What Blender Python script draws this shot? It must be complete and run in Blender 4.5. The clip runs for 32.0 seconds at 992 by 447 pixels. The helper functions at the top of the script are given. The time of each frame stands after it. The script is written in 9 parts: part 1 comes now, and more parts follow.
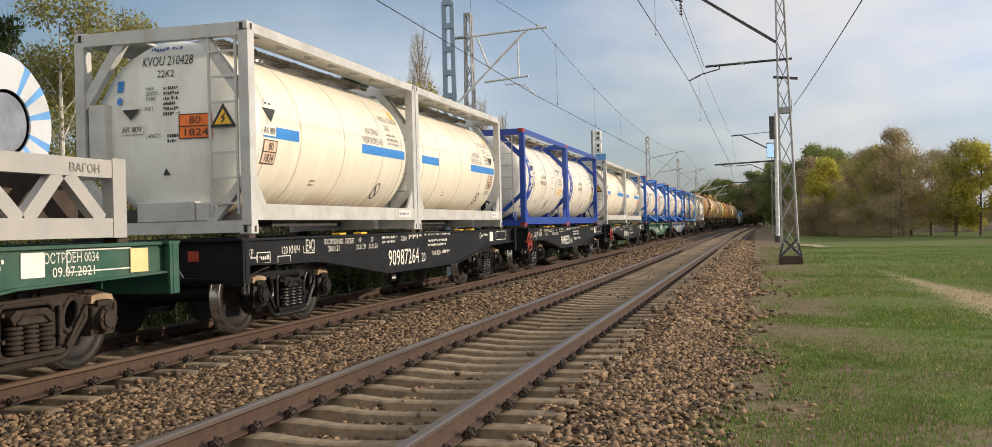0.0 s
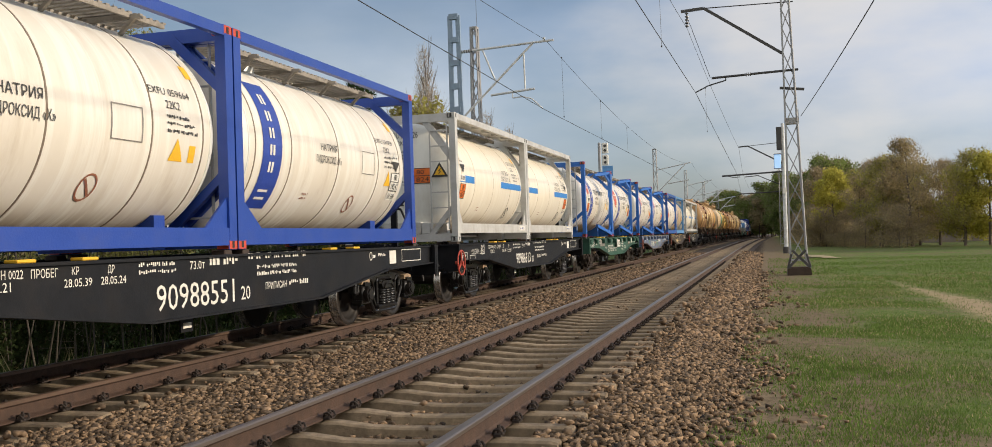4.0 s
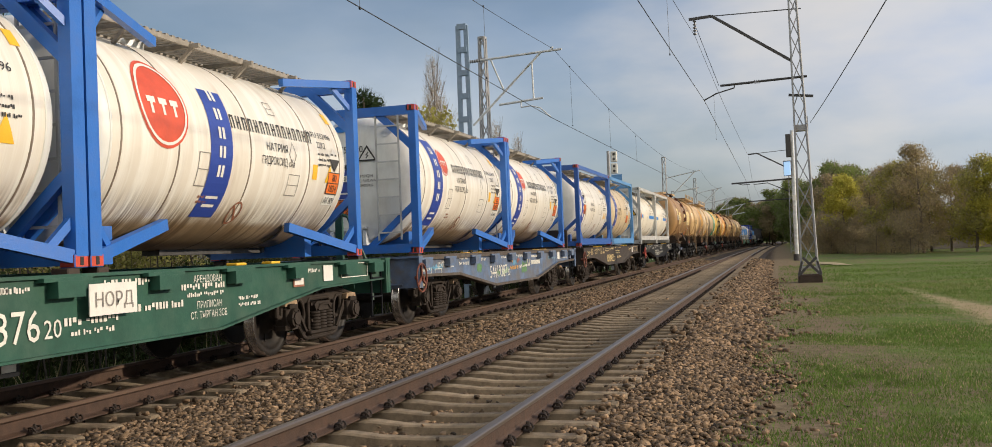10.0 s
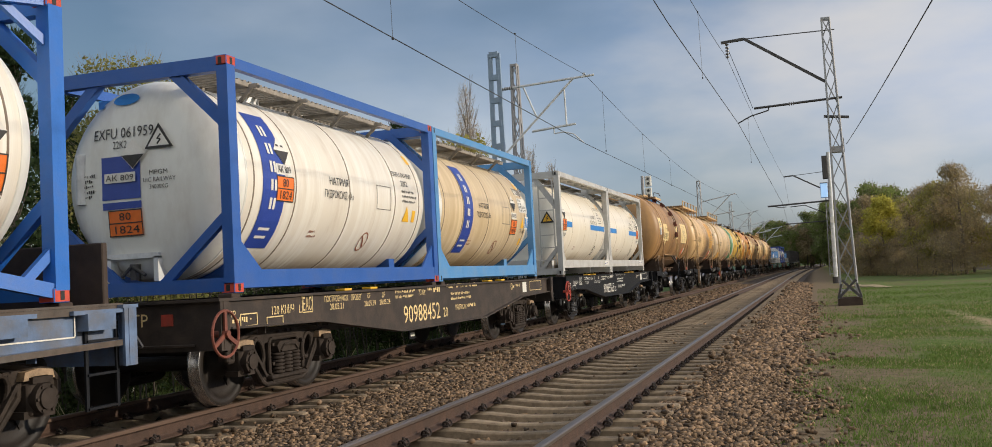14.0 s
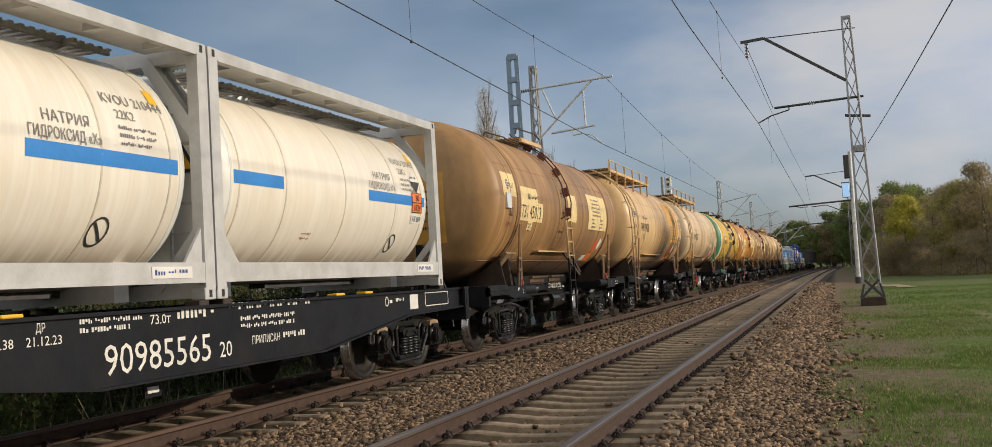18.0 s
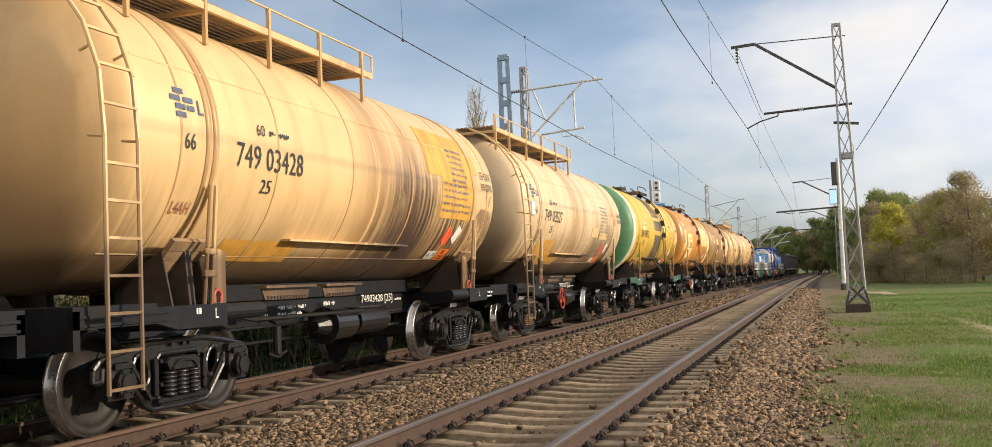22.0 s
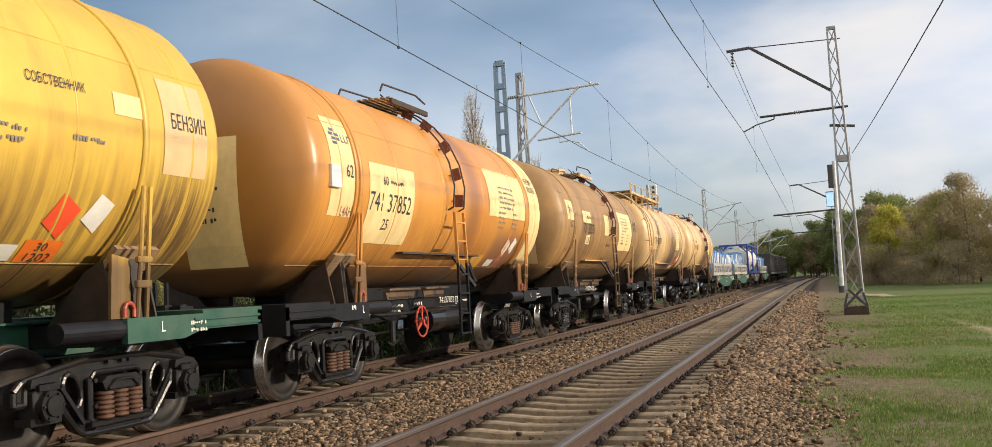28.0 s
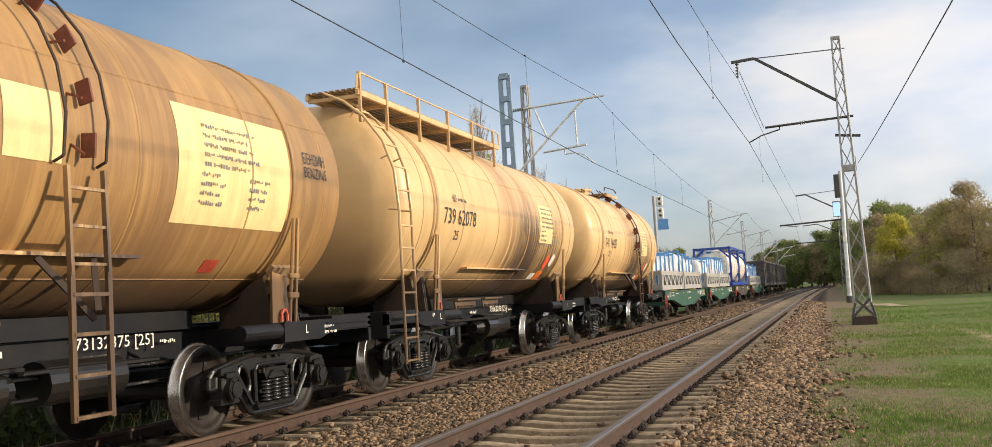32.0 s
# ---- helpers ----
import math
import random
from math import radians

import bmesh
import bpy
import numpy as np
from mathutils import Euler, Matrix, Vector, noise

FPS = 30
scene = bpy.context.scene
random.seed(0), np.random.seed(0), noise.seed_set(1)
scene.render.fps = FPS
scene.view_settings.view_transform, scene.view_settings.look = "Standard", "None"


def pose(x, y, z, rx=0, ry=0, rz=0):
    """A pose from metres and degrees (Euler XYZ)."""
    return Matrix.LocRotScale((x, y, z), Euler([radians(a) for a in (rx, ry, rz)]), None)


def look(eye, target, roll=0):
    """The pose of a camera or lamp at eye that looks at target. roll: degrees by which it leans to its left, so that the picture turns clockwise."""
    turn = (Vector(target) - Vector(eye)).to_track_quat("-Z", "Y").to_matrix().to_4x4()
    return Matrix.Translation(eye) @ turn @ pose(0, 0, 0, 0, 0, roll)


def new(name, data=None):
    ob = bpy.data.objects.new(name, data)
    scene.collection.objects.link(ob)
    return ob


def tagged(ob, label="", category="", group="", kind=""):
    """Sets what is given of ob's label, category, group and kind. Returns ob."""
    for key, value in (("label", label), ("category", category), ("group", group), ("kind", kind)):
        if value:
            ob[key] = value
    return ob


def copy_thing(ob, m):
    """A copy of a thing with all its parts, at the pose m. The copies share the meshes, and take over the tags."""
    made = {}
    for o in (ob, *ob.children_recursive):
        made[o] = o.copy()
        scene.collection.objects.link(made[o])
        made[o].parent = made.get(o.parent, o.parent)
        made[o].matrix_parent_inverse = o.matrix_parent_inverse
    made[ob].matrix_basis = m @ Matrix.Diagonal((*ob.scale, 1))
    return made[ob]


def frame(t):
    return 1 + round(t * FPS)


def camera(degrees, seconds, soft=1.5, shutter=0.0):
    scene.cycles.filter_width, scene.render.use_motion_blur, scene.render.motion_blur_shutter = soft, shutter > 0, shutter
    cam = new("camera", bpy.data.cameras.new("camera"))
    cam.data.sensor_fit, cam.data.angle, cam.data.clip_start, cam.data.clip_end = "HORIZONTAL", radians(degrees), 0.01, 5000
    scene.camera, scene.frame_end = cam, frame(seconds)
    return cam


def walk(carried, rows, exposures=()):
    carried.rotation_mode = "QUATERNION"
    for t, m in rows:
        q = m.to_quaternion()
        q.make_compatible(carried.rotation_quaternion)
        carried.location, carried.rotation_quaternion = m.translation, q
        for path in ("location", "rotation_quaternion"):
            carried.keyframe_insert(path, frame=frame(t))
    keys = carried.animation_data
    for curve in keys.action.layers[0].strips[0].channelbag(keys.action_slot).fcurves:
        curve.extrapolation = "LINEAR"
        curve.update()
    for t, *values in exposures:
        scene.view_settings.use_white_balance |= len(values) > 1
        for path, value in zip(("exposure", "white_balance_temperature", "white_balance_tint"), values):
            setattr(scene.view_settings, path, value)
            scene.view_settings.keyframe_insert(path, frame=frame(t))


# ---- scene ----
CAM_H = 1.253        # the eye above the rail heads
# seconds; degrees to the left of the track, upwards, and of lean
PATH = [
    (0, 14.79, 0.16, -1.45), (0.5, 14.85, 0.11, -1.55), (1, 14.94, 0.18, -1.62), (1.5, 14.99, 0.33, -1.63),
    (2, 14.99, 0.47, -1.68), (2.5, 15.03, 0.62, -1.67), (3, 15.08, 0.77, -1.61), (3.5, 15.12, 0.87, -1.66),
    (5.5, 15.44, 1.02, -2.62), (6, 15.46, 0.96, -2.65), (6.5, 15.43, 0.97, -2.66), (7, 15.44, 1.01, -2.65),
    (7.5, 15.49, 1.06, -2.64), (8, 15.49, 1.12, -2.60), (8.5, 15.50, 1.18, -2.55), (9, 15.51, 1.23, -2.40),
    (9.5, 15.57, 1.33, -2.40), (10, 15.72, 1.48, -2.28), (10.5, 15.94, 1.66, -2.32), (11, 16.19, 1.88, -2.47),
    (11.5, 16.46, 2.13, -2.73), (12, 16.68, 2.36, -2.90), (12.5, 16.92, 2.58, -2.99), (13, 17.15, 2.80, -3.03),
    (13.5, 17.38, 2.98, -3.05), (14, 17.64, 3.11, -3.02), (14.5, 17.87, 3.16, -3.03), (16.5, 18.64, 3.29, -3.06),
    (17, 18.72, 3.31, -3.19), (17.5, 18.76, 3.33, -3.35), (18, 18.77, 3.30, -3.37), (18.5, 18.71, 3.27, -3.32),
    (19, 18.63, 3.24, -3.25), (19.5, 18.54, 3.23, -3.23), (20, 18.46, 3.23, -3.05), (20.5, 18.37, 3.26, -2.92),
    (21, 18.26, 3.28, -2.72), (21.5, 18.14, 3.28, -2.52), (22, 18.08, 3.28, -2.34), (22.5, 18.06, 3.30, -2.26),
    (23, 18.12, 3.31, -2.25), (23.5, 18.16, 3.32, -2.26), (24, 18.17, 3.35, -2.43), (24.5, 18.12, 3.36, -2.48),
    (25, 18.08, 3.37, -2.40), (25.5, 18.06, 3.41, -2.57), (27.5, 17.94, 3.57, -2.86), (28, 17.92, 3.62, -2.93),
    (28.5, 17.95, 3.72, -3.15), (29, 18.00, 3.79, -3.31), (29.5, 18.04, 3.83, -3.31), (30, 18.14, 3.92, -3.36),
    (30.5, 18.19, 3.98, -3.29), (31, 18.20, 4.09, -3.28), (31.5, 18.23, 4.26, -3.39), (32, 18.23, 4.36, -3.36),
]
EXPOSURES = ((0, -0.22, 6500, 10), (1, -0.24, 6350, 10), (2, -0.58, 6150, 10), (3, -0.4, 6450, 10), (6, -0.37, 6450, 10), (7, -0.52, 6550, 10), (8, -0.59, 6300, 10), (9, -0.37, 6500, 10), (10, -0.44, 6450, 10), (13, -0.55, 6250, 10), (15, -0.5, 6250, 10), (16.6, -0.45, 6250, 10), (17, -0.44, 6250, 10), (18, -0.66, 6300, 10), (19, -0.74, 6150, 10), (20, 0.08, 6550, 10), (22, 0.02, 6600, 10), (23, -0.02, 6600, 10), (25, -0.05, 6450, 10), (28, -0.08, 6500, 10), (32, 0.0, 6600, 10))
cam = camera(53.03, 32.0, 0.85)


def turned(yaw, pitch, roll):
    """A camera pose at the eye: degrees to the left of the track, upwards, and of lean."""
    a, b = radians(yaw), radians(pitch)
    d = Vector((-math.sin(a) * math.cos(b), math.cos(a) * math.cos(b), math.sin(b)))
    eye = Vector((0, 0, CAM_H))
    return look(eye, eye + d, roll)


walk(cam, [(t, turned(y, p, r)) for t, y, p, r in PATH], EXPOSURES)

# ---- light ----
SUN_DIR = Vector((0.92, 0.19, 0.305)).normalized()
world = bpy.data.worlds.new("sky")
scene.world = world
world.use_nodes = True
wn = world.node_tree
wn.nodes.clear()


def wnode(kind, **values):
    n = wn.nodes.new(kind)
    for key, value in values.items():
        n.inputs[key].default_value = value
    return n


w_out = wn.nodes.new("ShaderNodeOutputWorld")
w_bg = wnode("ShaderNodeBackground", Strength=1.0)
w_sky = wn.nodes.new("ShaderNodeTexSky")
w_sky.sky_type = "NISHITA"
w_sky.sun_disc = False
w_sky.sun_elevation = math.asin(SUN_DIR.z)
w_sky.sun_rotation = math.atan2(SUN_DIR.x, SUN_DIR.y)
w_sky.air_density, w_sky.dust_density, w_sky.ozone_density = 1.0, 1.6, 1.5
w_dim = wn.nodes.new("ShaderNodeVectorMath")
w_dim.operation = "SCALE"
w_dim.inputs["Scale"].default_value = 0.14
wn.links.new(w_sky.outputs[0], w_dim.inputs[0])
w_tc = wn.nodes.new("ShaderNodeTexCoord")
w_map = wn.nodes.new("ShaderNodeMapping")
w_map.inputs["Scale"].default_value = (1.0, 1.0, 2.6)
w_map.inputs["Location"].default_value = (0.35, 0.1, 0.15)
wn.links.new(w_tc.outputs["Generated"], w_map.inputs[0])
w_noise = wnode("ShaderNodeTexNoise", Scale=1.5, Detail=6.0, Roughness=0.46)
wn.links.new(w_map.outputs[0], w_noise.inputs["Vector"])
w_ramp = wn.nodes.new("ShaderNodeValToRGB")
w_ramp.color_ramp.elements[0].position, w_ramp.color_ramp.elements[1].position = 0.17, 0.58
# the cloud cover thickens towards the sun and, added out of view, behind the eye
w_dot = wn.nodes.new("ShaderNodeVectorMath")
w_dot.operation = "DOT_PRODUCT"
w_dot.inputs[1].default_value = (0.86, -0.51, 0.0)
wn.links.new(w_tc.outputs["Generated"], w_dot.inputs[0])
w_lean = wn.nodes.new("ShaderNodeMath")
w_lean.operation = "MULTIPLY_ADD"
w_lean.inputs[1].default_value = 0.42
wn.links.new(w_dot.outputs["Value"], w_lean.inputs[0])
wn.links.new(w_noise.outputs[0], w_lean.inputs[2])
wn.links.new(w_lean.outputs[0], w_ramp.inputs[0])
w_tint = wnode("ShaderNodeTexNoise", Scale=3.2, Detail=6.0, Roughness=0.50)
wn.links.new(w_map.outputs[0], w_tint.inputs["Vector"])
w_cl = wn.nodes.new("ShaderNodeValToRGB")
w_cl.color_ramp.elements[0].position, w_cl.color_ramp.elements[0].color = 0.38, (0.52, 0.68, 1.00, 1)
w_cl.color_ramp.elements[1].position, w_cl.color_ramp.elements[1].color = 0.70, (0.98, 1.04, 1.14, 1)
wn.links.new(w_tint.outputs[0], w_cl.inputs[0])
w_mix = wn.nodes.new("ShaderNodeMixRGB")
wn.links.new(w_ramp.outputs[0], w_mix.inputs[0])
wn.links.new(w_dim.outputs[0], w_mix.inputs[1])
w_sep = wn.nodes.new("ShaderNodeSeparateXYZ")
wn.links.new(w_tc.outputs["Generated"], w_sep.inputs[0])
# unseen whiter cloud behind the eye, added to brighten the container ends
w_back = wnode("ShaderNodeMapRange", **{"From Min": 0.35, "From Max": -0.25})
w_back.interpolation_type = "SMOOTHSTEP"
wn.links.new(w_sep.outputs["Y"], w_back.inputs["Value"])
w_white = wnode("ShaderNodeMixRGB", Color2=(1.18, 1.13, 1.05, 1))
wn.links.new(w_back.outputs[0], w_white.inputs[0])
wn.links.new(w_cl.outputs[0], w_white.inputs[1])
wn.links.new(w_white.outputs[0], w_mix.inputs[2])
# a bright cloud bank over the end of the line
w_near = wn.nodes.new("ShaderNodeVectorMath")
w_near.operation = "DOT_PRODUCT"
w_near.inputs[1].default_value = Vector((0.02, 0.972, 0.235)).normalized()
wn.links.new(w_tc.outputs["Generated"], w_near.inputs[0])
w_fray = wn.nodes.new("ShaderNodeMath")
w_fray.operation = "MULTIPLY_ADD"
w_fray.inputs[1].default_value = 0.10
wn.links.new(w_tint.outputs[0], w_fray.inputs[0])
wn.links.new(w_near.outputs["Value"], w_fray.inputs[2])
w_bank = wnode("ShaderNodeMapRange", **{"From Min": 1.020, "From Max": 1.072, "To Max": 0.9})
w_bank.interpolation_type = "SMOOTHSTEP"
wn.links.new(w_fray.outputs[0], w_bank.inputs["Value"])
w_mix2 = wnode("ShaderNodeMixRGB", Color2=(1.02, 0.96, 0.90, 1))
wn.links.new(w_bank.outputs[0], w_mix2.inputs[0])
wn.links.new(w_mix.outputs[0], w_mix2.inputs[1])
wn.links.new(w_mix2.outputs[0], w_bg.inputs[0])
wn.links.new(w_bg.outputs[0], w_out.inputs[0])

sun = new("sun", bpy.data.lights.new("sun", "SUN"))
sun.data.energy, sun.data.angle, sun.data.color = 5.0, radians(0.8), (1.0, 0.84, 0.64)
sun.matrix_world = look(SUN_DIR * 60, (0, 0, 0))

# ---- materials ----
def material(name, base, rough=0.6, metal=0.0, vary=0.25, scale=4.0, stretch=(1, 1, 1), dirt=None, dirt_amount=0.4,
             dirt_scale=1.2, dirt_stretch=(1, 1, 1), dirt_edge=(0.45, 0.7), bump=0.15, bump_scale=40.0, per_object=0.0,
             per_island=0.0, spec=0.5, streak_and_shade=(), leaf=0.0):
    """Paint, rust, stone or wood: a base colour with fine variation, and larger patches of dirt or wear."""
    m = bpy.data.materials.new(name)
    m.use_nodes = True
    t = m.node_tree
    b = t.nodes["Principled BSDF"]
    b.inputs["Roughness"].default_value, b.inputs["Metallic"].default_value = rough, metal
    b.inputs["Specular IOR Level"].default_value = spec
    tc = t.nodes.new("ShaderNodeTexCoord")

    def noise_at(s, st, detail=6.0, roughness=0.6):
        mp = t.nodes.new("ShaderNodeMapping")
        mp.inputs["Scale"].default_value = st
        t.links.new(tc.outputs["Object"], mp.inputs[0])
        n = t.nodes.new("ShaderNodeTexNoise")
        n.inputs["Scale"].default_value, n.inputs["Detail"].default_value, n.inputs["Roughness"].default_value = s, detail, roughness
        t.links.new(mp.outputs[0], n.inputs["Vector"])
        return n.outputs[0]

    ramp = t.nodes.new("ShaderNodeValToRGB")
    ramp.color_ramp.elements[0].position, ramp.color_ramp.elements[1].position = 0.3, 0.7
    ramp.color_ramp.elements[0].color = (*[c * (1 - vary) for c in base], 1)
    ramp.color_ramp.elements[1].color = (*[min(1, c * (1 + vary)) for c in base], 1)
    t.links.new(noise_at(scale, stretch), ramp.inputs[0])
    colour = ramp.outputs[0]
    if dirt:
        edge = t.nodes.new("ShaderNodeMapRange")
        edge.inputs["From Min"].default_value, edge.inputs["From Max"].default_value = dirt_edge
        edge.inputs["To Max"].default_value = dirt_amount
        t.links.new(noise_at(dirt_scale, dirt_stretch, 8.0, 0.65), edge.inputs["Value"])
        mix = t.nodes.new("ShaderNodeMixRGB")
        mix.inputs[2].default_value = (*dirt, 1)
        t.links.new(edge.outputs[0], mix.inputs[0])
        t.links.new(colour, mix.inputs[1])
        colour = mix.outputs[0]
    for y0, y1, z1, tone, amount, fine, *soft in streak_and_shade:
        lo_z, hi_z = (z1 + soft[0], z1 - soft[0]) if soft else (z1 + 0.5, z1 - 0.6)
        # run-down streaks, or plain tone without fine, between two barrel places, below a height
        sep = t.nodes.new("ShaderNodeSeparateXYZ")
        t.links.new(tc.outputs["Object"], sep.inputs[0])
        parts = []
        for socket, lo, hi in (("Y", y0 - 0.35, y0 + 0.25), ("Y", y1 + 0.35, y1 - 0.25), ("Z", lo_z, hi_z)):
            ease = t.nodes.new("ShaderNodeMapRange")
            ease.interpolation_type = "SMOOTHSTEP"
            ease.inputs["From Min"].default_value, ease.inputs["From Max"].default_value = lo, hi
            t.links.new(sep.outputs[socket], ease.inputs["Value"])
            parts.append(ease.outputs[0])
        if fine:
            for rate, st, lo, hi in ((fine, (0.4, 7.5, 0.22), 0.42, 0.54), (fine * 0.7, (1, 1.3, 0.6), 0.30, 0.46)):
                thin = t.nodes.new("ShaderNodeMapRange")
                thin.inputs["From Min"].default_value, thin.inputs["From Max"].default_value = lo, hi
                t.links.new(noise_at(rate, st, 9.0, 0.68), thin.inputs["Value"])
                parts.append(thin.outputs[0])
        mask = parts[0]
        for other in parts[1:]:
            mul = t.nodes.new("ShaderNodeMath")
            mul.operation = "MULTIPLY"
            t.links.new(mask, mul.inputs[0])
            t.links.new(other, mul.inputs[1])
            mask = mul.outputs[0]
        fade = t.nodes.new("ShaderNodeMath")
        fade.operation = "MULTIPLY"
        fade.inputs[1].default_value = amount
        t.links.new(mask, fade.inputs[0])
        mask = fade.outputs[0]
        mix = t.nodes.new("ShaderNodeMixRGB")
        mix.inputs[2].default_value = (*tone, 1)
        t.links.new(mask, mix.inputs[0])
        t.links.new(colour, mix.inputs[1])
        colour = mix.outputs[0]
    for amount, source in ((per_object, "object"), (per_island, "island")):
        if amount:
            info = t.nodes.new("ShaderNodeObjectInfo" if source == "object" else "ShaderNodeNewGeometry")
            rnd = info.outputs["Random" if source == "object" else "Random Per Island"]
            rng = t.nodes.new("ShaderNodeMapRange")
            rng.inputs["To Min"].default_value, rng.inputs["To Max"].default_value = 1 - amount, 1 + amount
            t.links.new(rnd, rng.inputs["Value"])
            sc = t.nodes.new("ShaderNodeVectorMath")
            sc.operation = "SCALE"
            t.links.new(colour, sc.inputs[0])
            t.links.new(rng.outputs[0], sc.inputs["Scale"])
            colour = sc.outputs[0]
    t.links.new(colour, b.inputs["Base Color"])
    if leaf:
        tr = t.nodes.new("ShaderNodeBsdfTranslucent")
        t.links.new(colour, tr.inputs["Color"])
        mixed = t.nodes.new("ShaderNodeMixShader")
        mixed.inputs[0].default_value = leaf
        t.links.new(b.outputs[0], mixed.inputs[1])
        t.links.new(tr.outputs[0], mixed.inputs[2])
        t.links.new(mixed.outputs[0], t.nodes["Material Output"].inputs[0])
    if bump:
        bp = t.nodes.new("ShaderNodeBump")
        bp.inputs["Strength"].default_value, bp.inputs["Distance"].default_value = bump, 0.02
        t.links.new(noise_at(bump_scale, (1, 1, 1), 4.0), bp.inputs["Height"])
        t.links.new(bp.outputs[0], b.inputs["Normal"])
    return m


RUST = (0.16, 0.075, 0.035)
M = {}


def mats(name, *a, **k):
    M[name] = material(name, *a, **k)


mats("grass", (0.080, 0.128, 0.032), 0.9, vary=0.5, scale=1.6, dirt=(0.17, 0.14, 0.075), dirt_amount=0.75, dirt_scale=0.42, dirt_edge=(0.47, 0.66), bump=0.6, bump_scale=25, spec=0.1)
def verge_material():
    """Ballast that gives way to bare soil and then to patchy grass, with an uneven border."""
    m = material("verge", (0.10, 0.075, 0.05), 0.95, vary=0.45, scale=9, bump=0.8, bump_scale=25, spec=0.1)
    t = m.node_tree
    b = t.nodes["Principled BSDF"]
    tc = t.nodes.new("ShaderNodeTexCoord")

    def noise_of(scale, detail, roughness=0.6):
        n = t.nodes.new("ShaderNodeTexNoise")
        n.inputs["Scale"].default_value, n.inputs["Detail"].default_value, n.inputs["Roughness"].default_value = scale, detail, roughness
        t.links.new(tc.outputs["Object"], n.inputs["Vector"])
        return n.outputs[0]

    def ramp_of(value, *stops):
        r = t.nodes.new("ShaderNodeValToRGB")
        while len(r.color_ramp.elements) < len(stops):
            r.color_ramp.elements.new(0.5)
        for e, (pos, col) in zip(r.color_ramp.elements, stops):
            e.position, e.color = pos, (*col, 1)
        t.links.new(value, r.inputs[0])
        return r.outputs[0]

    fine = ramp_of(noise_of(5.0, 9.0, 0.7), (0.28, (0.062, 0.098, 0.024)), (0.48, (0.115, 0.170, 0.042)), (0.72, (0.21, 0.23, 0.080)))
    bare = ramp_of(noise_of(7.0, 8.0, 0.7), (0.3, (0.11, 0.082, 0.052)), (0.7, (0.27, 0.21, 0.135)))
    broad = noise_of(0.55, 8.0, 0.68)
    sep = t.nodes.new("ShaderNodeSeparateXYZ")
    t.links.new(tc.outputs["Object"], sep.inputs[0])
    # x with a wandering border: bare below about 0, grassy from about 1 on
    edge = t.nodes.new("ShaderNodeMapRange")
    edge.interpolation_type = "SMOOTHSTEP"
    edge.inputs["From Min"].default_value, edge.inputs["From Max"].default_value = -0.75, 2.9
    edge.inputs["To Min"].default_value, edge.inputs["To Max"].default_value = -0.27, 0.17
    t.links.new(sep.outputs["X"], edge.inputs["Value"])
    add = t.nodes.new("ShaderNodeMath")
    t.links.new(edge.outputs[0], add.inputs[0])
    t.links.new(broad, add.inputs[1])
    add2 = t.nodes.new("ShaderNodeMath")
    add2.operation = "MULTIPLY_ADD"
    add2.inputs[1].default_value = 0.35
    t.links.new(noise_of(3.2, 8.0, 0.7), add2.inputs[0])
    t.links.new(add.outputs[0], add2.inputs[2])
    green = t.nodes.new("ShaderNodeMapRange")
    green.inputs["From Min"].default_value, green.inputs["From Max"].default_value = 0.64, 0.90
    t.links.new(add2.outputs[0], green.inputs["Value"])
    mix = t.nodes.new("ShaderNodeMixRGB")
    t.links.new(green.outputs[0], mix.inputs[0])
    t.links.new(bare, mix.inputs[1])
    t.links.new(fine, mix.inputs[2])
    # a strip worn down to the sand, along a line that slants away from the track
    def mathed(op, p, q):
        n = t.nodes.new("ShaderNodeMath")
        n.operation = op
        for k, v in enumerate((p, q)):
            if isinstance(v, (int, float)):
                n.inputs[k].default_value = v
            else:
                t.links.new(v, n.inputs[k])
        return n.outputs[0]
    y = sep.outputs["Y"]
    off = mathed("ABSOLUTE", mathed("SUBTRACT", sep.outputs["X"], mathed("SUBTRACT", 5.6, mathed("MULTIPLY", y, 0.055))), 0)
    half = mathed("MULTIPLY", mathed("SUBTRACT", 37.0, y), 0.058)
    worn = mathed("ADD", mathed("SUBTRACT", half, off), mathed("MULTIPLY", mathed("SUBTRACT", noise_of(1.6, 8.0, 0.7), 0.5), 1.5))
    fade = t.nodes.new("ShaderNodeMapRange")
    fade.inputs["From Min"].default_value, fade.inputs["From Max"].default_value = 0.05, 0.45
    fade.inputs["To Max"].default_value = 0.85
    t.links.new(mathed("MINIMUM", worn, mathed("MULTIPLY", half, 2.0)), fade.inputs["Value"])
    sand = ramp_of(noise_of(4.0, 8.0, 0.7), (0.3, (0.30, 0.22, 0.13)), (0.7, (0.52, 0.40, 0.26)))
    mix2 = t.nodes.new("ShaderNodeMixRGB")
    t.links.new(fade.outputs[0], mix2.inputs[0])
    t.links.new(mix.outputs[0], mix2.inputs[1])
    t.links.new(sand, mix2.inputs[2])
    # the ballast's dark bed runs out into the soil
    bed = t.nodes.new("ShaderNodeMapRange")
    bed.inputs["From Min"].default_value, bed.inputs["From Max"].default_value = -0.15, -0.75
    t.links.new(mathed("ADD", sep.outputs["X"], mathed("MULTIPLY", mathed("SUBTRACT", noise_of(2.4, 8.0, 0.7), 0.5), 1.6)), bed.inputs["Value"])
    mix3 = t.nodes.new("ShaderNodeMixRGB")
    t.links.new(bed.outputs[0], mix3.inputs[0])
    t.links.new(mix2.outputs[0], mix3.inputs[1])
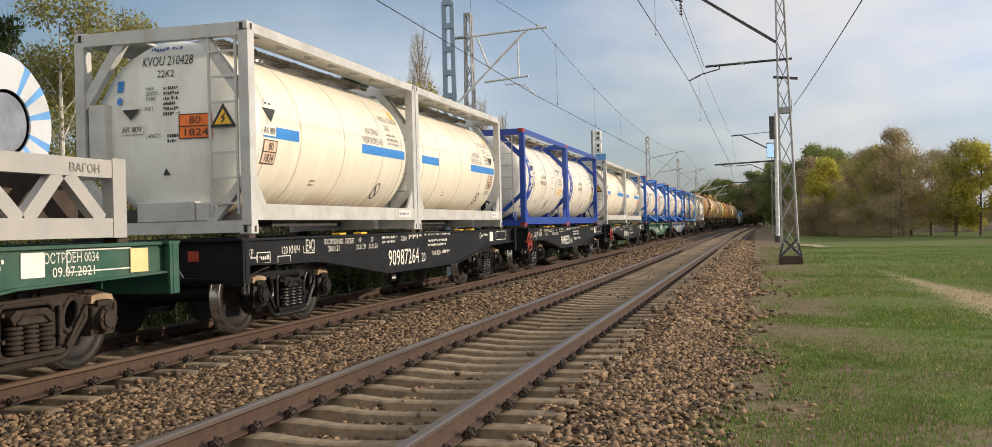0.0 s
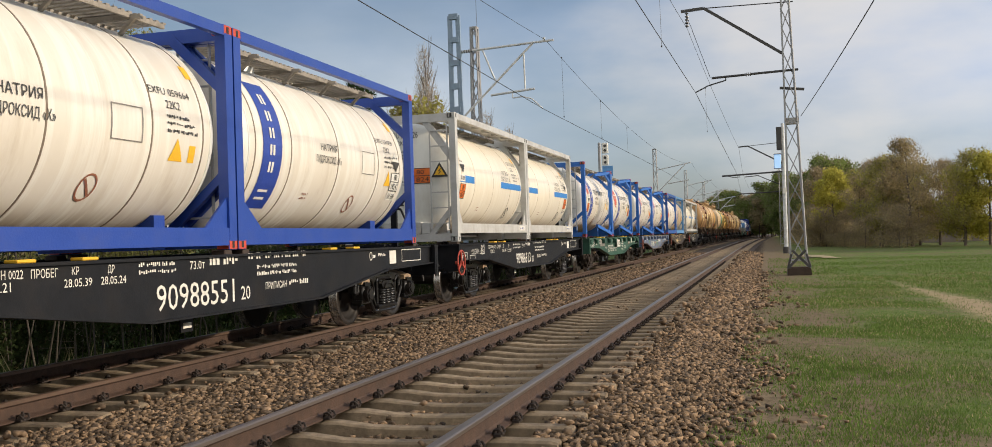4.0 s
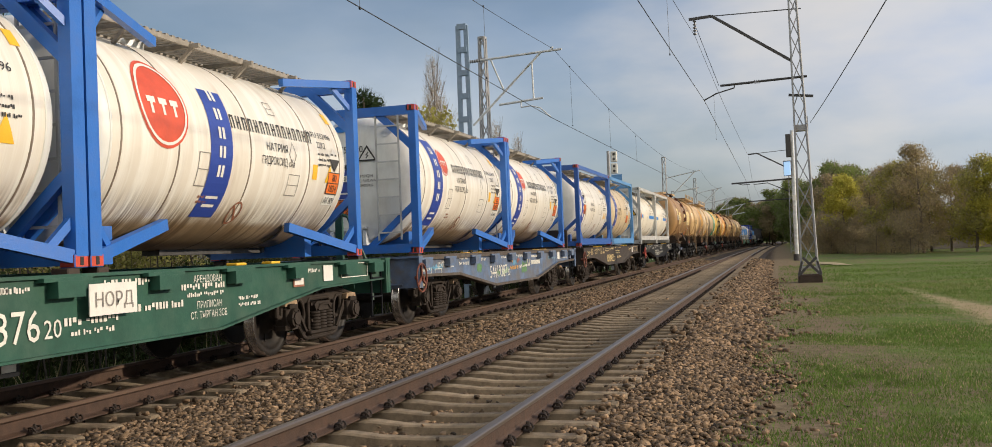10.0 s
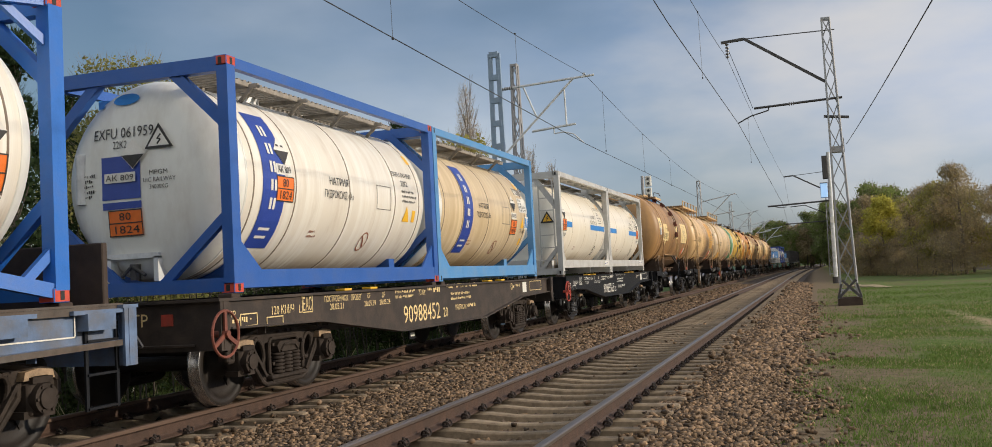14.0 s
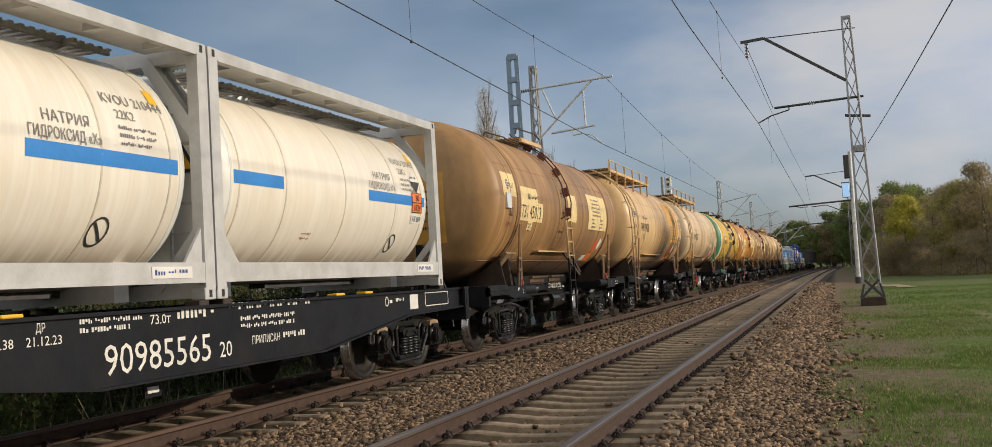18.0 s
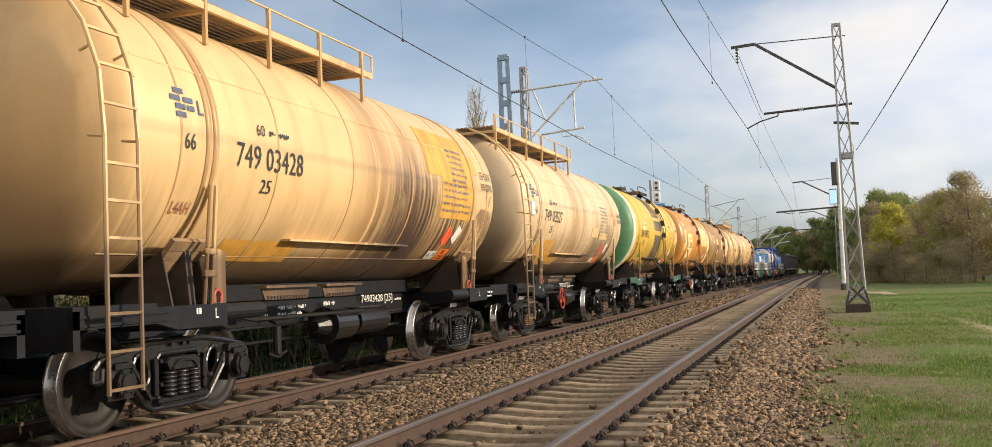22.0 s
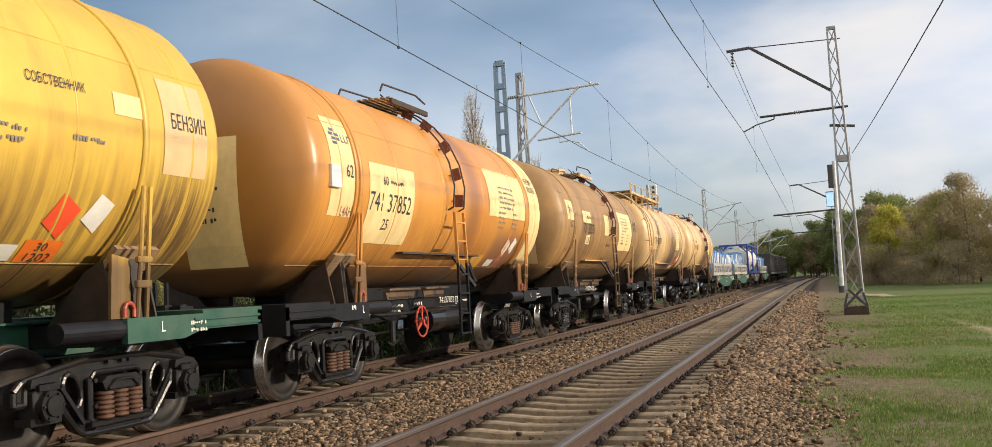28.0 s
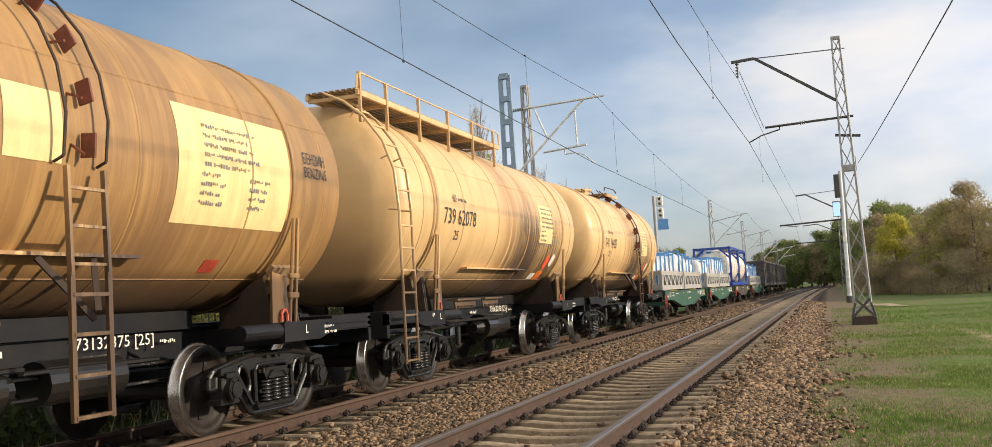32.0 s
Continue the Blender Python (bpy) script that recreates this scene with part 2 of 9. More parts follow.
    t.links.new(ramp_of(noise_of(18.0, 6.0), (0.3, (0.025, 0.018, 0.013)), (0.7, (0.070, 0.051, 0.037))), mix3.inputs[2])
    t.links.new(mix3.outputs[0], b.inputs["Base Color"])
    return m


M["verge"] = verge_material()
mats("sand", (0.42, 0.32, 0.20), 0.95, vary=0.25, scale=2.0, dirt=(0.12, 0.15, 0.05), dirt_amount=0.7, dirt_scale=1.5, bump=0.4)
mats("ballast_bed", (0.050, 0.034, 0.023), 0.95, vary=0.5, scale=18, bump=0.9, bump_scale=22, dirt=(0.035, 0.026, 0.018), dirt_amount=0.5, dirt_scale=0.8)
# oil stains, and the train's shade painted into a near-black bed
mats("oily_shaded_bed", (0.007, 0.0055, 0.005), 0.85, vary=0.5, scale=18, bump=0.9, bump_scale=22, dirt=(0.018, 0.013, 0.010), dirt_amount=0.5, dirt_scale=0.8)
mats("stone", (0.172, 0.114, 0.067), 0.9, vary=0.35, scale=14, bump=0.4, bump_scale=60, per_island=0.8)
# stones below the wagons: oil and painted-in shade together
mats("stone_oily_shaded", (0.024, 0.018, 0.014), 0.8, vary=0.35, scale=14, bump=0.4, bump_scale=60, per_island=0.6)
mats("rail_rust", (0.060, 0.032, 0.020), 0.8, vary=0.3, scale=9, dirt=(0.03, 0.018, 0.013), dirt_scale=2.5, bump=0.3, bump_scale=120)
mats("rail_head", (0.16, 0.132, 0.115), 0.40, 0.6, vary=0.2, scale=6, stretch=(1, 0.05, 1), bump=0.05)
mats("rail_head_dull", (0.13, 0.085, 0.06), 0.5, 0.5, vary=0.25, scale=6, stretch=(1, 0.05, 1), bump=0.05)
mats("concrete", (0.268, 0.206, 0.136), 0.9, vary=0.25, scale=12, dirt=(0.10, 0.07, 0.048), dirt_amount=0.7, dirt_scale=5, bump=0.4, bump_scale=80, per_object=0.25)
mats("fastener", (0.035, 0.026, 0.022), 0.75, 0.3, vary=0.4, scale=30, bump=0.2)
mats("galvanised", (0.66, 0.68, 0.70), 0.45, 0.15, vary=0.12, scale=8, dirt=(0.22, 0.2, 0.19), dirt_scale=3, dirt_amount=0.4)
mats("mast_blue", (0.24, 0.33, 0.45), 0.5, 0.1, vary=0.15, scale=8, dirt=(0.2, 0.17, 0.15), dirt_amount=0.3, dirt_scale=4)
mats("grey_paint_mast", (0.36, 0.37, 0.39), 0.6, 0.1, vary=0.2, scale=8, dirt=RUST, dirt_amount=0.4, dirt_scale=4)
mats("dark_steel", (0.07, 0.068, 0.07), 0.6, 0.3, vary=0.3, scale=10)
mats("wire", (0.05, 0.05, 0.052), 0.5, 0.4, vary=0.2)
mats("insulator", (0.10, 0.09, 0.085), 0.35, vary=0.2)
mats("chassis_black", (0.009, 0.010, 0.013), 0.5, vary=0.3, scale=5, spec=0.22, dirt=(0.04, 0.032, 0.025), dirt_amount=0.3, dirt_scale=1.6)
mats("chassis_green", (0.015, 0.078, 0.051), 0.55, vary=0.25, scale=4, dirt=(0.09, 0.085, 0.065), dirt_amount=0.4, dirt_scale=2.0)
mats("chassis_blue", (0.098, 0.150, 0.255), 0.65, vary=0.35, scale=4, dirt=(0.13, 0.12, 0.115), dirt_amount=0.9, dirt_scale=1.7, dirt_edge=(0.42, 0.62))
mats("deck_brown", (0.075, 0.056, 0.043), 0.75, vary=0.35, scale=7, dirt=(0.12, 0.11, 0.10), dirt_amount=0.6, dirt_scale=3)
mats("flaked_paint", (0.25, 0.155, 0.075), 0.7, vary=0.35, scale=5, dirt=(0.52, 0.38, 0.19), dirt_amount=0.9, dirt_scale=4.5, dirt_stretch=(1, 1.6, 0.6), dirt_edge=(0.55, 0.60), bump=0.5, bump_scale=12)
mats("chassis_brown", (0.032, 0.023, 0.018), 0.7, vary=0.3, scale=4, dirt=(0.09, 0.06, 0.04), dirt_amount=0.5, dirt_scale=2.0)
mats("chassis_rust", (0.045, 0.028, 0.019), 0.75, vary=0.35, scale=5, dirt=(0.05, 0.04, 0.035), dirt_scale=2)
mats("bogie", (0.0095, 0.009, 0.009), 0.30, 0.0, vary=0.4, scale=8, spec=0.55, dirt=(0.04, 0.03, 0.022), dirt_amount=0.3, dirt_scale=5)
mats("bogie_brown", (0.034, 0.026, 0.021), 0.75, 0.0, spec=0.2, vary=0.4, scale=8, dirt=(0.05, 0.04, 0.035), dirt_amount=0.6, dirt_scale=5)
mats("wheel_dark", (0.016, 0.0135, 0.012), 0.55, 0.0, spec=0.28, vary=0.35, scale=6, dirt=(0.035, 0.024, 0.017), dirt_amount=0.5, dirt_scale=3)
mats("spring_rust", (0.10, 0.045, 0.024), 0.7, vary=0.4, scale=10, dirt=(0.02, 0.016, 0.014), dirt_amount=0.6, dirt_scale=6)
mats("adapter_rust", (0.34, 0.24, 0.15), 0.7, vary=0.3, scale=12, dirt=(0.05, 0.04, 0.03), dirt_amount=0.7, dirt_scale=9)
mats("tread", (0.36, 0.35, 0.345), 0.26, 0.9, vary=0.15, scale=8, bump=0.03)
mats("frame_grey", (0.52, 0.52, 0.51), 0.42, vary=0.1, scale=3, dirt=(0.27, 0.245, 0.21), dirt_amount=0.5, dirt_scale=2.0)
mats("frame_navy", (0.014, 0.058, 0.34), 0.42, vary=0.15, scale=3, dirt=(0.05, 0.06, 0.14), dirt_amount=0.35, dirt_scale=3)
mats("frame_blue", (0.022, 0.15, 0.55), 0.42, vary=0.15, scale=3, dirt=(0.08, 0.10, 0.18), dirt_amount=0.4, dirt_scale=3)
mats("frame_sky", (0.085, 0.27, 0.56), 0.5, vary=0.15, scale=3, dirt=(0.2, 0.19, 0.18), dirt_amount=0.4, dirt_scale=3)
mats("frame_white", (0.36, 0.352, 0.34), 0.5, vary=0.08, scale=3, dirt=(0.4, 0.36, 0.3), dirt_amount=0.4, dirt_scale=3)
mats("corner_red", (0.50, 0.06, 0.03), 0.5, vary=0.2)
mats("tank_cream", (0.85, 0.80, 0.69), 0.33, streak_and_shade=((-3, 3, 4.2, (0.55, 0.40, 0.24), 0.16, 1.4), (-3, 3, 1.72, (0.40, 0.27, 0.15), 0.65, 0.9, 0.20)), vary=0.04, scale=1.5, dirt=(0.62, 0.52, 0.38), dirt_amount=0.30, dirt_scale=1.4, dirt_stretch=(1, 2.2, 0.45), dirt_edge=(0.5, 0.78), bump=0.04, bump_scale=6)
mats("tank_tan", (0.70, 0.57, 0.375), 0.38, streak_and_shade=((-3, 3, 1.75, (0.30, 0.20, 0.11), 0.7, 0.9, 0.25), (-3, 3, 4.2, (0.42, 0.29, 0.15), 0.4, 1.0)), vary=0.06, scale=1.5, dirt=(0.46, 0.33, 0.18), dirt_amount=0.6, dirt_scale=1.3, dirt_stretch=(1, 2.2, 0.45), dirt_edge=(0.48, 0.74), bump=0.04, bump_scale=6)
mats("tank_white", (0.82, 0.79, 0.72), 0.36, streak_and_shade=((-3, 3, 1.60, (0.30, 0.21, 0.13), 0.7, 0.7, 0.15), (-3, 3, 4.4, (0.5, 0.38, 0.25), 0.22, 0.8)), vary=0.05, scale=1.5, dirt=(0.40, 0.31, 0.22), dirt_amount=0.5, dirt_scale=1.6, dirt_stretch=(1, 2.5, 0.4), dirt_edge=(0.54, 0.8), bump=0.04, bump_scale=6)
mats("tank_soiled", (0.84, 0.81, 0.74), 0.33, streak_and_shade=((-3, 3, 1.69, (0.32, 0.20, 0.095), 0.85, 0, 0.05), (-1.6, 0.4, 1.76, (0.20, 0.12, 0.06), 0.8, 0.5, 0.16), (-3, 3, 1.86, (0.12, 0.075, 0.04), 0.9, 2.4, 0.24), (-3, 3, 4.4, (0.5, 0.38, 0.25), 0.25, 0.8)), vary=0.05, scale=1.5, dirt=(0.40, 0.31, 0.22), dirt_amount=0.5, dirt_scale=1.6, dirt_stretch=(1, 2.5, 0.4), dirt_edge=(0.54, 0.8), bump=0.04, bump_scale=6)
mats("tank_end_grey", (0.78, 0.785, 0.745), 0.45, vary=0.05, scale=1.5, dirt=(0.52, 0.48, 0.42), dirt_amount=0.5, dirt_scale=1.8, dirt_stretch=(1.5, 1, 0.6), bump=0.04, bump_scale=6)
mats("seam", (0.20, 0.155, 0.115), 0.6, vary=0.3, scale=8)
mats("seam_pale", (0.60, 0.53, 0.42), 0.5, vary=0.2, scale=8)
mats("faded_red", (0.36, 0.10, 0.07), 0.7, vary=0.4, scale=6, dirt=(0.10, 0.09, 0.09), dirt_amount=0.8, dirt_scale=3)
mats("faded_blue", (0.15, 0.25, 0.34), 0.7, vary=0.4, scale=6, dirt=(0.10, 0.10, 0.11), dirt_amount=0.8, dirt_scale=3)
mats("sky_spray", (0.10, 0.30, 0.46), 0.7, vary=0.4, scale=6, dirt=(0.11, 0.14, 0.19), dirt_amount=0.8, dirt_scale=3)
mats("pale_green", (0.30, 0.46, 0.30), 0.7, vary=0.25, scale=6, dirt=(0.12, 0.16, 0.17), dirt_amount=0.6, dirt_scale=4)
mats("faded_green", (0.10, 0.24, 0.09), 0.7, vary=0.4, scale=6, dirt=(0.10, 0.10, 0.10), dirt_amount=0.8, dirt_scale=3)
mats("walk_grating", (0.30, 0.27, 0.23), 0.7, 0.3, vary=0.3, scale=8)
mats("walk_wood", (0.26, 0.17, 0.09), 0.8, vary=0.35, scale=6)
# last tone of each tank wagon: belly soot with the underside's shade painted in
mats("tank_brown", (0.44, 0.25, 0.095), 0.5, streak_and_shade=((-1.3, 0.2, 4.6, (0.11, 0.065, 0.04), 0.75, 2.0), (1.0, 2.4, 4.2, (0.14, 0.08, 0.045), 0.75, 2.2), (-5, 5, 3.4, (0.22, 0.12, 0.05), 0.6, 1.3), (-6, 6, 1.66, (0.085, 0.05, 0.028), 0.80, 0, 0.10)), vary=0.18, scale=1.2, dirt=(0.15, 0.09, 0.055), dirt_amount=0.75, dirt_scale=1.3, dirt_stretch=(1, 3.2, 0.28), dirt_edge=(0.42, 0.72), bump=0.06, bump_scale=5)
mats("tank_olive", (0.40, 0.236, 0.090), 0.5, streak_and_shade=((-5, 5, 3.6, (0.22, 0.115, 0.045), 0.6, 1.2), (0.6, 2.0, 4.6, (0.18, 0.10, 0.055), 0.5, 0.9), (-3.2, -1.6, 2.9, (0.13, 0.07, 0.035), 0.6, 0.9, 0.6), (-6, 6, 1.66, (0.085, 0.05, 0.028), 0.80, 0, 0.10)), vary=0.2, scale=1.2, dirt=(0.16, 0.105, 0.06), dirt_amount=0.7, dirt_scale=0.9, dirt_stretch=(1, 2.2, 0.5), dirt_edge=(0.45, 0.75), bump=0.06, bump_scale=5)
mats("tank_sand", (0.665, 0.455, 0.225), 0.42, streak_and_shade=((-0.3, 0.6, 4.6, (0.34, 0.19, 0.08), 0.8, 0.9), (-5, 5, 2.0, (0.24, 0.13, 0.055), 0.45, 1.2, 0.5), (0.8, 1.8, 3.7, (0.34, 0.19, 0.08), 0.75, 0.6, 0.7), (-6.0, -4.6, 2.2, (0.26, 0.16, 0.08), 0.7, 0.5, 0.6), (2.2, 3.9, 2.12, (0.20, 0.125, 0.06), 0.65, 0.5, 0.25), (2.4, 3.7, 2.8, (0.06, 0.035, 0.02), 1.0, 2.0, 0.6), (0.5, 2.2, 2.55, (0.13, 0.075, 0.036), 0.62, 0, 0.75), (0.6, 2.2, 3.0, (0.06, 0.033, 0.02), 1.0, 1.9, 0.6), (0.2, 1.9, 2.35, (0.06, 0.042, 0.035), 1.0, 0.8, 0.5), (-6, 6, 1.66, (0.085, 0.05, 0.028), 0.80, 0, 0.10)), vary=0.1, scale=1.2, dirt=(0.38, 0.23, 0.10), dirt_amount=0.6, dirt_scale=1.1, dirt_stretch=(1, 2.4, 0.4), dirt_edge=(0.50, 0.78), bump=0.06, bump_scale=5)
mats("tank_pale", (0.66, 0.50, 0.31), 0.45, streak_and_shade=((-7, -5.15, 6.5, (0.30, 0.26, 0.21), 0.72, 0), (-7, -5.0, 2.35, (0.085, 0.055, 0.032), 0.85, 0, 0.6), (-1.0, -0.35, 4.6, (0.42, 0.28, 0.14), 0.85, 0), (-4.1, -3.3, 2.5, (0.45, 0.22, 0.07), 0.6, 0.6, 0.4), (0.1, 0.5, 4.6, (0.34, 0.20, 0.10), 0.7, 0.8), (1.6, 3.9, 2.5, (0.07, 0.05, 0.035), 1.0, 1.7, 0.6), (-5, 5, 2.2, (0.20, 0.12, 0.06), 0.9, 1.2, 0.5), (-6, 6, 1.66, (0.085, 0.05, 0.028), 0.80, 0, 0.10)), vary=0.1, scale=1.2, dirt=(0.40, 0.27, 0.14), dirt_amount=0.7, dirt_scale=1.0, dirt_stretch=(1, 2.4, 0.4), dirt_edge=(0.50, 0.78), bump=0.06, bump_scale=5)
mats("tank_yellow", (0.66, 0.43, 0.070), 0.42, streak_and_shade=((-5, 5, 2.3, (0.24, 0.13, 0.04), 0.8, 1.4), (4.0, 4.9, 2.5, (0.12, 0.07, 0.03), 1.0, 1.8), (1.6, 2.6, 2.1, (0.10, 0.07, 0.04), 0.8, 2.2), (-6, 6, 1.66, (0.085, 0.05, 0.028), 0.80, 0, 0.10)), vary=0.14, scale=1.2, dirt=(0.36, 0.19, 0.05), dirt_amount=0.6, dirt_scale=1.2, dirt_stretch=(1, 2.4, 0.4), dirt_edge=(0.50, 0.76), bump=0.06, bump_scale=5)
# first tone: the whole front dome darker than the barrel
mats("tank_orange", (0.62, 0.285, 0.058), 0.36, streak_and_shade=((-7, -4.95, 6.5, (0.24, 0.105, 0.032), 0.65, 0), (0.45, 1.1, 4.6, (0.27, 0.11, 0.045), 0.8, 0), (1.1, 1.7, 4.6, (0.55, 0.22, 0.04), 0.7, 0), (-5, 5, 2.2, (0.26, 0.115, 0.045), 0.55, 2.0), (2.2, 3.9, 2.25, (0.22, 0.10, 0.07), 0.75, 0, 0.25), (-6, 6, 1.66, (0.085, 0.05, 0.028), 0.80, 0, 0.10)), vary=0.12, scale=1.2, dirt=(0.40, 0.16, 0.05), dirt_amount=0.55, dirt_scale=1.0, dirt_stretch=(1, 2.2, 0.4), dirt_edge=(0.5, 0.76), bump=0.06, bump_scale=5)
mats("ochre_patch", (0.66, 0.34, 0.055), 0.55, vary=0.15, scale=3, dirt=(0.2, 0.12, 0.06), dirt_amount=0.6, dirt_scale=2, dirt_stretch=(1, 3, 0.4))
mats("cream_patch", (0.80, 0.62, 0.30), 0.55, vary=0.1, scale=3, dirt=(0.45, 0.32, 0.15), dirt_amount=0.45, dirt_scale=2, dirt_stretch=(1, 3, 0.5))
mats("green_band", (0.07, 0.21, 0.10), 0.5, vary=0.15, scale=3, dirt=(0.2, 0.18, 0.1), dirt_amount=0.4, dirt_scale=2)
mats("white_band", (0.72, 0.68, 0.58), 0.5, vary=0.1, scale=3, dirt=(0.4, 0.33, 0.22), dirt_amount=0.5, dirt_scale=2)
mats("dark_band", (0.10, 0.075, 0.055), 0.6, vary=0.3, scale=3, dirt=(0.3, 0.2, 0.05), dirt_amount=0.6, dirt_scale=2.5)
mats("letter_black", (0.035, 0.032, 0.03), 0.6, vary=0.3, scale=12)
mats("letter_grey", (0.22, 0.20, 0.18), 0.6, vary=0.3, scale=12)
mats("letter_white", (0.70, 0.68, 0.62), 0.6, vary=0.15, scale=12)
mats("letter_slate", (0.09, 0.11, 0.17), 0.6, vary=0.2, scale=8)
mats("tan_patch", (0.62, 0.44, 0.22), 0.55, vary=0.12, scale=3)
mats("frame_mid", (0.025, 0.105, 0.40), 0.42, vary=0.15, scale=3, dirt=(0.07, 0.09, 0.16), dirt_amount=0.4, dirt_scale=3)
mats("wheel_rust", (0.17, 0.05, 0.03), 0.6, vary=0.3, scale=8)
mats("letter_rust", (0.30, 0.12, 0.07), 0.6, vary=0.3, scale=12)
mats("bleached_plate", (0.72, 0.52, 0.40), 0.55, vary=0.1, scale=5)
mats("letter_navy", (0.045, 0.075, 0.30), 0.5, vary=0.15)
mats("stripe_blue", (0.035, 0.22, 0.60), 0.45, vary=0.1, scale=3)
mats("navy_panel", (0.030, 0.065, 0.34), 0.4, vary=0.12, scale=3)
mats("orange_plate", (0.85, 0.19, 0.025), 0.45, vary=0.1, scale=5)
mats("white_plate", (0.74, 0.72, 0.67), 0.5, vary=0.08, scale=5)
mats("yellow_plate", (0.80, 0.46, 0.03), 0.45, vary=0.1)
mats("red_paint", (0.46, 0.06, 0.035), 0.5, vary=0.25, scale=9, dirt=(0.20, 0.06, 0.04), dirt_amount=0.6, dirt_scale=7)
mats("logo_red", (0.62, 0.085, 0.035), 0.45, vary=0.15, scale=6)
mats("sign_red", (0.78, 0.085, 0.03), 0.45, vary=0.12, scale=6)
mats("bark", (0.13, 0.105, 0.085), 0.9, vary=0.4, scale=6, bump=0.6, bump_scale=20)
# sapling bark, darkened to hold the shade behind the train in its colour
mats("bark_shaded", (0.045, 0.036, 0.028), 0.9, vary=0.4, scale=6, bump=0)
mats("bark_birch", (0.52, 0.50, 0.46), 0.85, vary=0.25, scale=5, dirt=(0.06, 0.05, 0.05), dirt_scale=6, dirt_amount=0.8, dirt_edge=(0.55, 0.62))
# the thicket's leaf green has the shade beyond the train painted in
for key, base in (("leaf_green", (0.22, 0.27, 0.085)), ("leaf_yellow", (0.50, 0.46, 0.10)), ("leaf_brown", (0.41, 0.335, 0.18)), ("twig_pale", (0.50, 0.425, 0.34)),
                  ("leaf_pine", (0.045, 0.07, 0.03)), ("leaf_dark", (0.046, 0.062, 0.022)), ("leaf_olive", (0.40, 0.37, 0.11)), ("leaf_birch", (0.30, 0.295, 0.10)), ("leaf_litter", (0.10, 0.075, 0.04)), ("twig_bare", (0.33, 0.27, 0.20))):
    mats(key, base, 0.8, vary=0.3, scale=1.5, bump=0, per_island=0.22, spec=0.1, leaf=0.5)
mats("bag_white", (0.54, 0.56, 0.58), 0.55, vary=0.1, scale=3, dirt=(0.45, 0.5, 0.6), dirt_amount=0.4, dirt_scale=3, bump=0.5, bump_scale=5)
mats("wrap_blue", (0.12, 0.32, 0.66), 0.4, vary=0.2, scale=4, bump=0.5, bump_scale=6)
mats("coil_steel", (0.35, 0.36, 0.38), 0.35, 0.8, vary=0.2, scale=6)
mats("gondola_dark", (0.055, 0.055, 0.06), 0.7, vary=0.3, scale=3, dirt=(0.12, 0.08, 0.06), dirt_scale=1.5)
mats("shed_wall", (0.40, 0.35, 0.33), 0.9, vary=0.2, scale=2, dirt=(0.2, 0.17, 0.15), dirt_amount=0.5, dirt_scale=1.0)
# black for the shade inside the castings' open slots
mats("rubber", (0.02, 0.02, 0.02), 0.7, vary=0.2)


def lamp_material(name, colour, strength):
    m = bpy.data.materials.new(name)
    m.use_nodes = True
    b = m.node_tree.nodes["Principled BSDF"]
    b.inputs["Base Color"].default_value = (*colour, 1)
    b.inputs["Emission Color"].default_value = (*colour, 1)
    b.inputs["Emission Strength"].default_value = strength
    M[name] = m

# ---- building helpers ----
def part(name, bm, mat, parent=None, label="", smooth=False):
    """Links a bmesh as one mesh object, under a thing or a part where one is given."""
    me = bpy.data.meshes.new(name)
    bm.normal_update()
    bm.to_mesh(me)
    bm.free()
    for m in mat if isinstance(mat, (list, tuple)) else (mat,):
        me.materials.append(M[m])
    if smooth:
        me.shade_smooth()
        me.set_sharp_from_angle(angle=radians(38))
    ob = new(name, me)
    if parent:
        ob.parent = parent
    if label:
        ob["label"] = label
    return ob


def shared(name, me, parent, m=None):
    """Another object on a mesh that is there already."""
    ob = new(name, me)
    ob.parent = parent
    if m is not None:
        ob.matrix_basis = m
    return ob


def B():
    return bmesh.new()


def box(bm, x, y, z, sx, sy, sz, turn=None, bevel=0.0, slot=0):
    """A box about its centre."""
    m = Matrix.Translation((x, y, z)) @ (turn or Matrix()) @ Matrix.Diagonal((sx, sy, sz, 1))
    g = bmesh.ops.create_cube(bm, size=1.0, matrix=m)
    faces = {f for v in g["verts"] for f in v.link_faces}
    if slot:
        for f in faces:
            f.material_index = slot
    if bevel:
        edges = list({e for v in g["verts"] for e in v.link_edges})
        bmesh.ops.bevel(bm, geom=edges, offset=bevel, segments=1, affect="EDGES")
    return bm


def span(bm, x0, x1, y0, y1, z0, z1, bevel=0.0, slot=0):
    """A box between two corners."""
    return box(bm, (x0 + x1) / 2, (y0 + y1) / 2, (z0 + z1) / 2, abs(x1 - x0), abs(y1 - y0), abs(z1 - z0), None, bevel, slot)


def bar(bm, a, b, w, h=None, slot=0):
    """A straight bar of rectangular section from a to b."""
    a, b = Vector(a), Vector(b)
    d = b - a
    m = Matrix.Translation((a + b) / 2) @ d.to_track_quat("Y", "Z").to_matrix().to_4x4() @ Matrix.Diagonal((w, d.length, h or w, 1))
    g = bmesh.ops.create_cube(bm, size=1.0, matrix=m)
    if slot:
        for f in {f for v in g["verts"] for f in v.link_faces}:
            f.material_index = slot
    return bm


